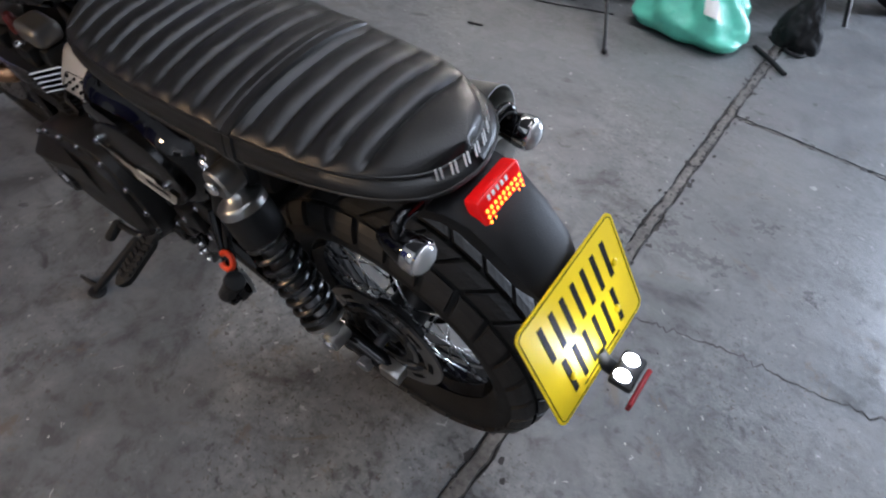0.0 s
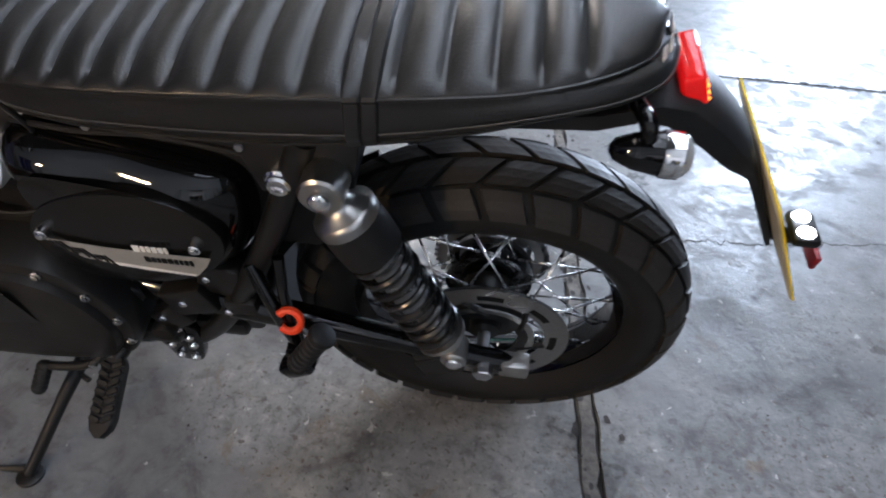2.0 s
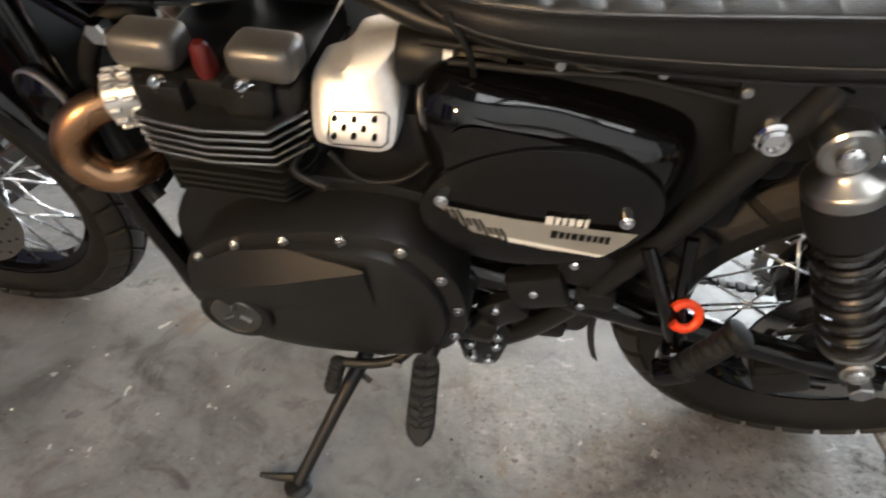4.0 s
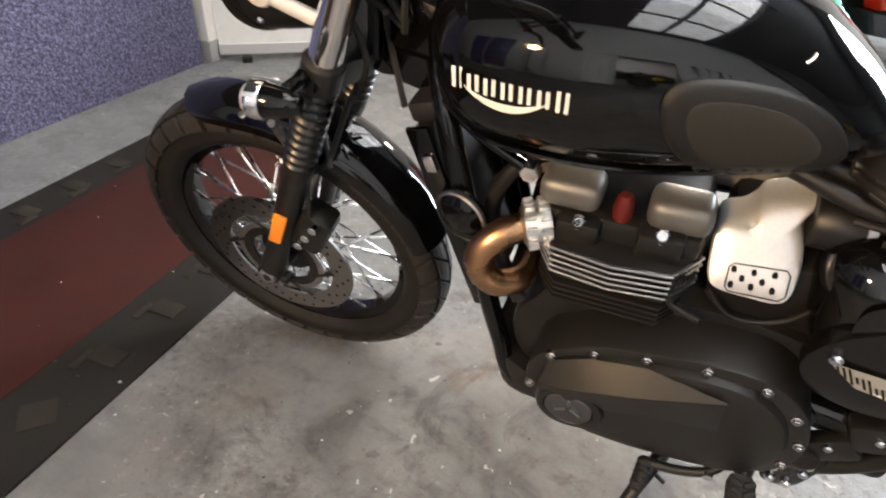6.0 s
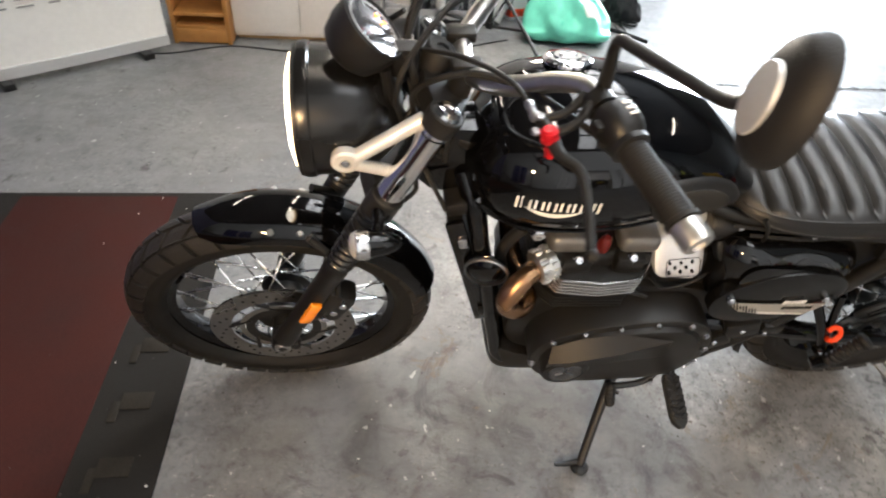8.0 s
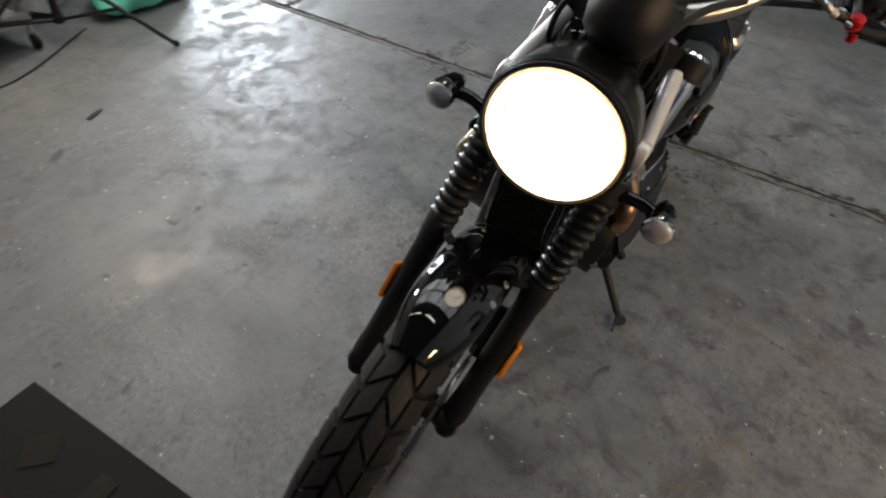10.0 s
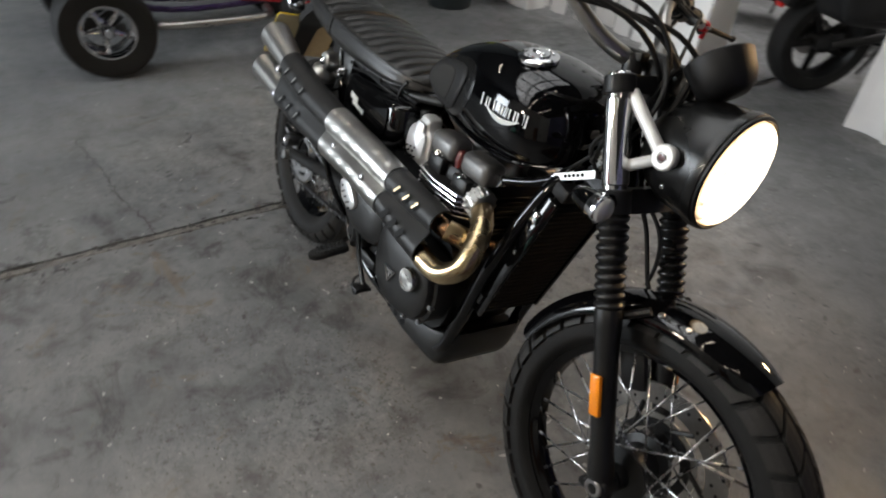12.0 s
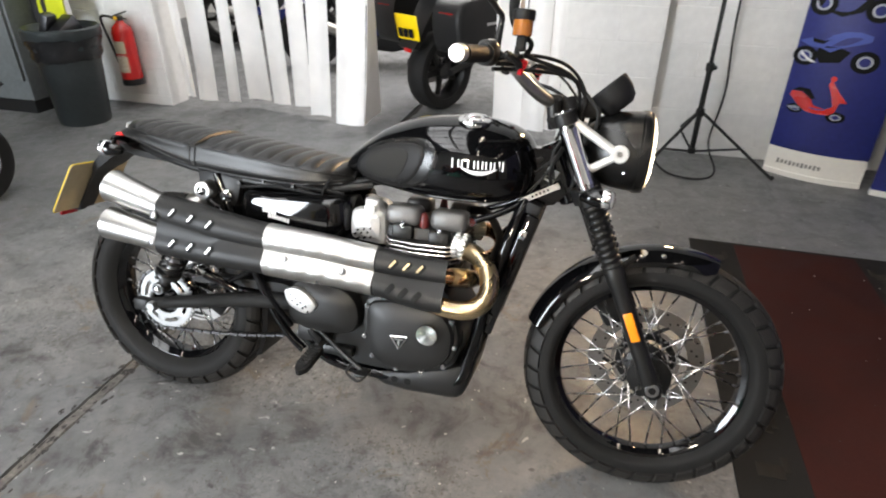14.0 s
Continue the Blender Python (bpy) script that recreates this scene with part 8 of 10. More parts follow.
# ignition switch, cable guides and small fittings above the yoke
bm = B()
lathe(bm, [(0.024, -0.03), (0.024, 0.012), (0.021, 0.016), (0.010, 0.016), (0.009, 0.012), (0.0005, 0.012)], (0.425, 0.0, 1.005), (-0.35, 0, 0.94), 24)
part("ignition_switch", bm, PLASTIC, bike, "round black ignition switch", STEER)
for y in (-0.030, 0.0, 0.030):
    bm = B()
    tube(bm, [(0.455, y, 0.965), (0.462, y, 1.0), (0.47, y * 0.6, 1.02)], 0.006, 8)
    box(bm, (0.455, y, 0.955), (0.018, 0.02, 0.022), 0.004)
    part("wiring_plug", bm, PLASTIC, bike, "black wiring plug", STEER)
for s in (1, -1):
    bm = B()
    lathe(bm, [(0.0045, 0.0), (0.0062, 0.001), (0.0062, 0.009), (0.0048, 0.010), (0.0048, 0.016), (0.0058, 0.017), (0.0058, 0.023), (0.0035, 0.026)], (0.337, 0.212 * s, 1.082), (0.30, -0.75 * s, 0.30), 14)
    part("cable_ferrule", bm, STEEL, bike, "bright knurled cable ferrule", STEER)
# cables
for pts, r in (([(0.340, 0.204, 1.085), (0.356, 0.165, 1.092), (0.385, 0.112, 1.078), (0.425, 0.045, 1.045), (0.46, -0.03, 0.98), (0.40, -0.045, 0.84), (0.30, -0.06, 0.72)], 0.0034),
               ([(0.27, -0.24, 1.09), (0.34, -0.17, 1.105), (0.42, -0.09, 1.09), (0.465, -0.05, 1.03), (0.455, -0.04, 0.95), (0.40, -0.04, 0.86), (0.25, -0.05, 0.75)], 0.0042),
               ([(0.27, -0.23, 1.08), (0.35, -0.15, 1.085), (0.44, -0.07, 1.06), (0.47, 0.0, 0.99), (0.43, 0.035, 0.88)], 0.005),
               ([(0.262, 0.235, 1.075), (0.318, 0.135, 1.052), (0.385, 0.075, 1.035), (0.452, 0.045, 0.99), (0.46, 0.04, 0.94), (0.41, 0.04, 0.85)], 0.005),
               ([(0.26, -0.21, 1.07), (0.35, -0.10, 1.075), (0.43, 0.0, 1.065), (0.485, 0.055, 1.00), (0.47, 0.05, 0.91), (0.41, 0.03, 0.83)], 0.0046),
               ([(0.47, -0.07, 1.03), (0.50, -0.085, 0.99), (0.49, -0.08, 0.93), (0.45, -0.05, 0.88)], 0.0042),
               ([(0.325, -0.282, 1.128), (0.338, -0.266, 1.130), (0.342, -0.248, 1.118), (0.330, -0.246, 1.100), (0.312, -0.262, 1.094)], 0.0055),
               ([(0.47, 0.03, 0.80), (0.53, 0.05, 0.74), (0.55, 0.06, 0.68), (0.54, 0.085, 0.62)], 0.004)):
    bm = B()
    tube(bm, pts, r, 8)
    part("control_cable", bm, GRIP, bike, "black control cable", STEER)
bm = B()
for k in range(10):
    rnd = random.Random(k)
    a = Vector((0.43 + rnd.uniform(-0.02, 0.05), rnd.uniform(-0.06, 0.06), 0.90 + rnd.uniform(-0.05, 0.08)))
    tube(bm, [a, a + Vector((rnd.uniform(-0.03, 0.03), rnd.uniform(-0.03, 0.03), -0.05)), a + Vector((rnd.uniform(-0.04, 0.02), rnd.uniform(-0.03, 0.03), -0.11))], 0.0045, 6)
part("wiring_loom", bm, GRIP, bike, "black wiring behind the headlamp", STEER)["kind"] = "stuff"


# ---- things round the room ----
def strip_curtain():
    """White strips in the doorway to the next room, some swept aside."""
    rnd = random.Random(5)
    t = thing("strip_curtain", "white hanging strip curtain with uneven scuffed strips", "curtain", pose(0, 2.86, 0))
    bm = B()
    cyl(bm, (-2.85, 0, 2.0), (0.2, 0, 2.0), 0.02)
    part("curtain_rail", bm, STEEL, t)
    spots = [(-2.77, 0.075, 0.02), (-2.57, 0.165, -0.05), (-2.335, 0.10, -0.02), (-2.17, 0.20, 0.08), (-1.955, 0.145, 0.03), (-1.755, 0.14, 0.01), (-1.56, 0.165, -0.08), (-1.25, 0.215, -0.27), (-0.16, 0.20, 0.0), (0.02, 0.16, -0.02), (0.14, 0.09, 0.0)]
    for x, w, dy in spots:
        bm = B()
        rows = []
        zb = 0.03 + rnd.uniform(0, 0.03)
        for k in range(9):
            u = k / 8
            z = 2.0 + (zb - 2.0) * u
            off = Vector((0.02 * math.sin(x * 7) * (1 - u), dy * u ** 1.5 + 0.01 * math.sin(u * 5 + x), 0))
            rows.append([Vector((x - w / 2 + w * j / 4, 0.012 * math.sin(j * 1.5 + x * 9) * u, z)) + off for j in range(5)])
        loft(bm, [r + [p + Vector((0, 0.004, 0)) for p in r[::-1]] for r in rows])
        part("curtain_strip", bm, PVC, t)
    # the last strip before the gap is caught up and turns back into the next room
    bm = B()
    rows = []
    for k in range(9):
        u = k / 8
        z = 2.0 - 1.96 * u
        rows.append([Vector((-1.145 - 0.02 * j / 4 + 0.01 * math.sin(3 * u + j), -0.25 * u ** 1.5 + 0.36 * u * j / 4, z)) for j in range(5)])
    loft(bm, [r + [p + Vector((0.004, 0, 0)) for p in r[::-1]] for r in rows])
    part("turned_strip", bm, PVC, t, "strip turned edge-on and yellowed")
    return t


strip_curtain()


def simple_wheel(parent, c, R, w, rim, spokes=5, m_rim=SATIN, axis=(0, 1, 0)):
    """A cast wheel with tyre for vehicles further off."""
    ax = Vector(axis).normalized()
    bm = B()
    prof = [(R - 0.10 * R - 0.06 * R, -w * 0.35), (R * 0.80, -w * 0.48), (R * 0.92, -w * 0.46), (R * 0.985, -w * 0.30), (R, 0), (R * 0.985, w * 0.30), (R * 0.92, w * 0.46), (R * 0.80, w * 0.48), (rim, w * 0.40), (rim, -w * 0.40)]
    lathe(bm, prof[1:], c, ax, 40, closed=True)
    tyre = part("wheel", bm, RUBBER, parent, "black tyre on its wheel")
    bm = B()
    lathe(bm, [(rim, -w * 0.42), (rim + 0.008, -w * 0.42), (rim + 0.004, 0), (rim + 0.008, w * 0.42), (rim, w * 0.42), (rim - 0.018, w * 0.25), (rim - 0.022, 0), (rim - 0.018, -w * 0.25)], c, ax, 40, closed=True)
    lathe(bm, [(0.02, -w * 0.5), (rim * 0.28, -w * 0.35), (rim * 0.28, w * 0.35), (0.02, w * 0.5)], c, ax, 20)
    side = ax.orthogonal().normalized()
    up = ax.cross(side)
    for k in range(spokes):
        t = 2 * math.pi * k / spokes
        d = side * math.cos(t) + up * math.sin(t)
        tube(bm, [Vector(c) + d * rim * 0.2, Vector(c) + d * (rim - 0.005)], [rim * 0.13, rim * 0.09], 8)
    part("rim", bm, m_rim, tyre)
    return tyre


def quad_bike(m, label, big=True):
    """A sports quad seen from its side: wheels, tube frame, engine, nerf bar, plastics."""
    t = thing("quad_bike", label, "quad bike", m, "quad bikes")
    for x, y, R, w, rim in ((0.62, -0.42, 0.235, 0.19, 0.135), (0.62, 0.42, 0.235, 0.19, 0.135), (-0.60, -0.42, 0.25, 0.24, 0.13), (-0.60, 0.42, 0.25, 0.24, 0.13)):
        simple_wheel(t, (x, y, R), R, w, rim, 5, CHROME)
    for s in (1, -1):
        bm = B()
        tube(bm, [(0.40, 0.12 * s, 0.32), (0.62, 0.33 * s, 0.26)], 0.016, 8)
        tube(bm, [(0.62, 0.33 * s, 0.26), (0.22, 0.12 * s, 0.27)], 0.016, 8)
        tube(bm, [(0.45, 0.12 * s, 0.42), (0.62, 0.33 * s, 0.34), (0.28, 0.12 * s, 0.40)], 0.014, 8, smooth=False)
        part("suspension_arm", bm, RED, t, "red suspension arms")
        bm = B()
        tube(bm, [(0.45, 0.14 * s, 0.62), (0.60, 0.30 * s, 0.31)], 0.03, 10)
        part("damper", bm, CHROME, t)
        bm = B()
        tube(bm, [(0.32, 0.30 * s, 0.25), (0.25, 0.44 * s, 0.235), (-0.30, 0.44 * s, 0.235), (-0.38, 0.30 * s, 0.25)], 0.022, 10)
        part("nerf_bar", bm, BRUSHED, t, "bright tubular nerf bar")
        bm = B()
        tube(bm, [(0.50, 0.12 * s, 0.30), (0.30, 0.13 * s, 0.24), (-0.30, 0.13 * s, 0.25), (-0.55, 0.10 * s, 0.45), (-0.30, 0.12 * s, 0.62), (0.30, 0.10 * s, 0.68), (0.52, 0.12 * s, 0.50), (0.50, 0.12 * s, 0.30)], 0.018, 8)
        part("frame_tube", bm, PURPLE_DECAL, t, "dark purple frame tube")
        bm = B()
        prism(bm, [(0.40, 0.66), (0.60, 0.70), (0.86, 0.62), (0.90, 0.57), (0.62, 0.62), (0.42, 0.58)], 0.20 * s, 0.52 * s, 0.02)
        part("front_guard", bm, PLASTIC, t)
        bm = B()
        prism(bm, [(-0.30, 0.66), (-0.55, 0.72), (-0.86, 0.66), (-0.90, 0.60), (-0.60, 0.64), (-0.34, 0.58)], 0.18 * s, 0.54 * s, 0.02)
        part("rear_guard", bm, PLASTIC, t)
    bm = B()
    box(bm, (0.02, 0, 0.36), (0.36, 0.22, 0.20), 0.03)
    box(bm, (0.06, 0, 0.50), (0.16, 0.18, 0.14), 0.02)
    for k in range(6):
        box(bm, (0.06, 0, 0.44 + k * 0.018), (0.20, 0.22, 0.006))
    part("engine", bm, ALLOY, t, "bare alloy engine")
    bm = B()
    for s in (1, -1):
        lathe(bm, [(0.075, 0.0), (0.075, 0.03), (0.055, 0.045), (0.0005, 0.048)], (0.0, 0.11 * s, 0.36), (0, s, 0), 24)
    part("engine_cover", bm, CASTING, t)
    bm = B()
    loft(bm, [[Vector((x, y * w, z + (h if abs(y) < 0.9 else 0))) for y in (-1, -0.7, 0, 0.7, 1)] + [Vector((x, y * w, z - 0.06)) for y in (1, 0, -1)] for x, w, z, h in ((-0.72, 0.10, 0.70, 0.03), (-0.40, 0.14, 0.70, 0.05), (-0.05, 0.12, 0.68, 0.05), (0.20, 0.13, 0.74, 0.04), (0.42, 0.09, 0.70, 0.03))])
    part("seat", bm, LEATHER, t, "black quad seat")
    bm = B()
    tube(bm, [(0.30, 0.38, 0.92), (0.34, 0.20, 0.90), (0.40, 0.0, 0.88), (0.34, -0.20, 0.90), (0.30, -0.38, 0.92)], 0.012, 8)
    tube(bm, [(0.40, 0, 0.88), (0.50, 0, 0.62)], 0.02, 8)
    part("handlebar", bm, SATIN, t)
    return t


# the front wheel of this one stands at the rear of the black bike
quad = quad_bike(pose(-3.07, 0.25, 0, 0, 0, 90), "stripped sports quad with purple frame and alloy wheels")
copy_thing(quad, pose(-4.75, 0.35, 0, 0, 0, 82))


def other_bike(m, label, paint, tourer=False, group=""):
    """A faired or touring motorcycle standing upright on its stand."""
    t = thing("parked_motorcycle", label, "motorcycle", m, group)
    for x, w in ((-0.70, 0.18), (0.72, 0.12)):
        simple_wheel(t, (x, 0, 0.30), 0.30, w, 0.205, 5, SATIN)
    bm = B()
    for s in (1, -1):
        tube(bm, [(0.72, 0.10 * s, 0.30), (0.52, 0.10 * s, 0.82)], 0.026, 12)
        tube(bm, [(-0.70, 0.10 * s, 0.30), (-0.20, 0.12 * s, 0.40)], 0.028, 10)
        tube(bm, [(0.45, 0.06 * s, 0.85), (0.10, 0.14 * s, 0.70), (-0.25, 0.13 * s, 0.45)], 0.032, 10)
    box(bm, (0.12, 0, 0.42), (0.46, 0.32, 0.34), 0.05)
    part("chassis", bm, SATIN, t, "black chassis and engine")
    bm = B()
    disc(bm, Vector((0.72, 0, 0.30)), 0.075, 0.09, 0.15)
    disc(bm, Vector((0.72, 0, 0.30)), -0.075, 0.09, 0.15)
    disc(bm, Vector((-0.70, 0, 0.30)), 0.09, 0.05, 0.11)
    pieces("brake_disc", bm, DISC, t)
    if not tourer:
        for s in (1, -1):
            bm = B()
            prism(bm, [(0.88, 0.78), (0.62, 0.96), (0.40, 0.88), (0.28, 0.62), (-0.02, 0.50), (-0.34, 0.40), (0.02, 0.31), (0.36, 0.34), (0.50, 0.52), (0.64, 0.66)], 0.10 * s, 0.22 * s, 0.03, 0.015, smooth=False)
            side = part("side_fairing", bm, paint, t, "glossy side fairing")
            bm = B()
            prism(bm, [(0.44, 0.34), (0.02, 0.31), (-0.30, 0.36), (-0.28, 0.22), (0.10, 0.17), (0.36, 0.22)], 0.08 * s, 0.20 * s, 0.03, 0.01, smooth=False)
            part("belly_fairing", bm, PLASTIC, t, "black belly fairing")
            bm = B()
            prism(bm, [(0.46, 0.74), (0.33, 0.70), (0.30, 0.60), (0.38, 0.62)], 0.20 * s, 0.243 * s, 0.004, smooth=False)
            part("side_vent", bm, BLACK_INK, side, "dark side vent")
            bm = B()
            marks(bm, (0.12, 0.256 * s, 0.46), (-s * 1.0, 0, 0.35 * -s), (0, 0, 1), (0, s, 0), [0.03, 0.025, 0.03, 0.012, 0.012, 0.03, 0.03], 0.035, 0.006)
            part("white_marks", bm, WHITE_DECAL, side, "white graphic bars")
            bm = B()
            prism(bm, [(-0.10, 0.80), (-0.45, 0.90), (-0.92, 1.02), (-0.90, 0.96), (-0.50, 0.76), (-0.16, 0.70)], 0.04 * s, 0.12 * s, 0.02)
            part("tail_fairing", bm, paint, t, "glossy pointed tail")
            bm = B()
            tube(bm, [(0.50, 0.238 * s, 0.76), (0.32, 0.240 * s, 0.72), (0.27, 0.240 * s, 0.60), (0.40, 0.240 * s, 0.45)], 0.009, 8, smooth=False)
            part("fairing_stripe", bm, WHITE_DECAL, side)
        bm = B()
        prism(bm, [(0.92, 0.78), (0.66, 1.05), (0.50, 0.98), (0.60, 0.74), (0.80, 0.68)], -0.12, 0.12, 0.05)
        part("nose_fairing", bm, paint, t)
        bm = B()
        prism(bm, [(0.80, 0.92), (0.62, 1.16), (0.58, 1.14), (0.72, 0.93)], -0.10, 0.10, 0.02, smooth=False)
        part("screen", bm, DIAL, t, "dark tinted screen")
        bm = B()
        lathe(bm, [(0.04, 0), (0.05, 0.02), (0.055, 0.34), (0.045, 0.38), (0.0005, 0.37)], (-0.28, -0.14, 0.30), (-1, -0.12, 0.45), 20)
        part("silencer", bm, BRUSHED, t)
    else:
        for s in (1, -1):
            bm = B()
            prism(bm, [(-0.36, 0.86), (-0.80, 0.88), (-0.98, 0.80), (-0.96, 0.56), (-0.86, 0.50), (-0.46, 0.50), (-0.34, 0.58)], 0.20 * s, 0.46 * s, 0.05, 0.03)
            case = part("pannier", bm, PLASTIC, t, "black hard pannier case")
            bm = B()
            box(bm, (-0.66, 0.475 * s, 0.70), (0.16, 0.03, 0.03), 0.008)
            part("pannier_catch", bm, STEEL, case)
            bm = B()
            box(bm, (-0.975, 0.32 * s, 0.76), (0.02, 0.14, 0.05), 0.006)
            part("pannier_reflector", bm, material("red_lens", (0.3, 0.01, 0.01), 0.2), case)
        bm = B()
        prism(bm, [(0.80, 0.75), (0.66, 1.05), (0.46, 1.10), (0.24, 0.80), (0.05, 0.55), (0.40, 0.38), (0.60, 0.55)], -0.20, 0.20, 0.06)
        part("fairing", bm, paint, t)
        bm = B()
        lathe(bm, [(0.045, 0), (0.055, 0.02), (0.06, 0.36), (0.05, 0.40), (0.0005, 0.39)], (-0.42, 0.19, 0.27), (-1, 0.05, 0.16), 20)
        part("silencer", bm, DARKSTEEL, t)
    bm = B()
    prism(bm, [(0.40, 0.92), (0.22, 1.02), (0.0, 0.98), (-0.14, 0.80), (0.0, 0.68), (0.36, 0.74)], -0.13, 0.13, 0.05)
    part("fuel_tank", bm, paint, t)
    bm = B()
    prism(bm, [(-0.06, 0.82), (-0.30, 0.79), (-0.50, 0.90), (-0.86, 0.94), (-0.84, 0.88), (-0.45, 0.78), (-0.10, 0.74)], -0.12, 0.12, 0.03)
    part("seat", bm, LEATHER, t)
    bm = B()
    tube(bm, [(0.38, 0.36, 0.95), (0.48, 0.12, 0.97), (0.48, -0.12, 0.97), (0.38, -0.36, 0.95)], 0.013, 8)
    part("handlebar", bm, SATIN, t)
    bm = B()
    prism(bm, [(-0.80, 0.86), (-0.98, 0.62), (-1.06, 0.52), (-1.02, 0.50), (-0.86, 0.70), (-0.70, 0.84)], -0.09, 0.09, 0.01, smooth=False)
    part("rear_mudguard", bm, PLASTIC, t)
    bm = B()
    box(bm, (-1.045, 0, 0.66), (0.006, 0.229, 0.179), 0.004, Matrix.Rotation(radians(-12), 4, "Y"), 1)
    pl = part("number_plate", bm, YELLOW, t, "yellow number plate with black bars")
    bm = B()
    for y0, z in ((0.0, 0.70), (0.0, 0.622)):
        for k in range(4 if z > 0.65 else 3):
            box(bm, (-1.050 + (z - 0.66) * 0.21, (k - (1.5 if z > 0.65 else 1)) * 0.052, z), (0.005, 0.040, 0.062), 0.0, Matrix.Rotation(radians(-12), 4, "Y"))
    part("plate_bars", bm, BLACK_INK, pl)
    bm = B()
    box(bm, (-1.04, 0, 0.51), (0.015, 0.07, 0.05), 0.005)
    part("rear_reflector", bm, EXTRED, t)
    bm = B()
    tube(bm, [(-0.10, 0.14, 0.34), (-0.14, 0.26, 0.012)], 0.012, 8)
    part("side_stand", bm, SATIN, t)
    return t


other_bike(pose(-0.46, 3.95, 0, 0, 0, 62), "black touring motorcycle with panniers and yellow plate behind the curtain", material("dark_grey_paint", (0.02, 0.02, 0.022), 0.2, coat=0.6), True, "parked motorcycles")
other_bike(pose(-1.75, 4.6, 0, 0, 0, 20), "blue and black motorcycle parked in the next room", BLUEPAINT, False, "parked motorcycles")
other_bike(pose(-3.2, 5.2, 0, 0, 0, 10), "dark blue motorcycle parked in the next room", BLUEPAINT, False, "parked motorcycles")
other_bike(pose(-0.89, -3.28, 0, 0, 0, 44), "red sports motorcycle with white stripes parked by the wall", REDPAINT, False, "parked motorcycles")


def bin_with_liner():
    t = thing("waste_bin", "dark plastic waste bin with a black liner", "bin", pose(-3.225, 2.24, 0))
    bm = B()
    lathe(bm, [(0.0005, 0.0), (0.165, 0.0), (0.172, 0.01), (0.212, 0.52), (0.226, 0.53), (0.242, 0.60), (0.252, 0.615), (0.252, 0.665), (0.240, 0.675), (0.225, 0.66), (0.20, 0.52), (0.16, 0.03), (0.0005, 0.02)], (0, 0, 0), (0, 0, 1), 36)
    body = part("bin_body", bm, BINPLASTIC, t)
    bm = B()
    loops = []
    for r, z in ((0.216, 0.46), (0.230, 0.49), (0.226, 0.53), (0.242, 0.575), (0.246, 0.605), (0.250, 0.612)):
        loops.append([Vector(((r + 0.008 * noise.noise(Vector((math.cos(a) * 5, math.sin(a) * 5, z * 20)))) * math.cos(a), (r + 0.008 * noise.noise(Vector((math.cos(a) * 5, math.sin(a) * 5, z * 20)))) * math.sin(a), z + 0.02 * noise.noise(Vector((math.cos(a) * 4, math.sin(a) * 4, 3))))) for a in (2 * math.pi * k / 48 for k in range(48))])
    loft(bm, loops, caps=False)
    part("bin_liner", bm, BAGFILM, t, "shiny black liner folded over the rim")
    bm = B()
    box(bm, (0.03, 0.02, 0.64), (0.10, 0.18, 0.14), 0.01, Matrix.Rotation(0.5, 4, "X"))
    box(bm, (-0.08, -0.03, 0.66), (0.06, 0.09, 0.2), 0.008, Matrix.Rotation(0.4, 4, "Y"))
    part("rubbish", bm, DARKSTEEL, t)
    return t


bin_with_liner()


def extinguisher():
    t = thing("fire_extinguisher", "red fire extinguisher hung on the white wall", "extinguisher", pose(-3.095, 2.655, 0.185))
    bm = B()
    lathe(bm, [(0.0005, 0.0), (0.07, 0.002), (0.078, 0.012), (0.078, 0.38), (0.066, 0.425), (0.035, 0.45), (0.025, 0.47), (0.0005, 0.47)], (0, 0, 0), (0, 0, 1), 32)
    body = part("cylinder", bm, EXTRED, t)
    bm = B()
    lathe(bm, [(0.079, 0.0), (0.080, 0.002), (0.080, 0.045), (0.079, 0.047)], (0, 0, 0), (0, 0, 1), 32, caps=False)
    part("foot_ring", bm, SATIN, t)
    bm = B()
    for z0, z1 in ((0.24, 0.33), (0.10, 0.22)):
        loft(bm, [[Vector((0.0787 * math.sin(a), -0.0787 * math.cos(a), z)) for a in (radians(-38 + 76 * k / 8) for k in range(9))] for z in (z0, z1)], caps=False, closed=False)
    part("label", bm, material("cream_label", (0.55, 0.48, 0.34), 0.5), t, "cream and white instruction label")
    bm = B()
    for k in range(12):
        z = 0.225 - 0.010 * k
        loft(bm, [[Vector((0.0791 * math.sin(a), -0.0791 * math.cos(a), zz)) for a in (radians(-30 + (60 - 14 * (k % 3)) * i / 6) for i in range(7))] for zz in (z, z + 0.004)], caps=False, closed=False)
    part("label_lines", bm, WHITE_DECAL, t)
    bm = B()
    box(bm, (0, 0, 0.485), (0.04, 0.04, 0.04), 0.008)
    box(bm, (0.03, -0.02, 0.52), (0.13, 0.02, 0.012), 0.004, Matrix.Rotation(-0.3, 4, "Y"))
    box(bm, (0.03, -0.02, 0.495), (0.11, 0.02, 0.010), 0.004, Matrix.Rotation(0.15, 4, "Y"))
    tube(bm, [(-0.02, -0.01, 0.48), (-0.10, -0.02, 0.50), (-0.16, -0.01, 0.47), (-0.13, 0.0, 0.30), (-0.09, 0.0, 0.12)], 0.010, 8)
    part("valve_and_hose", bm, SATIN, t)
    bm = B()
    cyl(bm, (0, -0.03, 0.49), (0, -0.045, 0.49), 0.014)
    part("gauge", bm, YELLOWPAINT, t)
    bm = B()
    box(bm, (0, 0.06, 0.30), (0.06, 0.05, 0.10), 0.004)
    part("wall_bracket", bm, SATIN, t)
    return t


extinguisher()


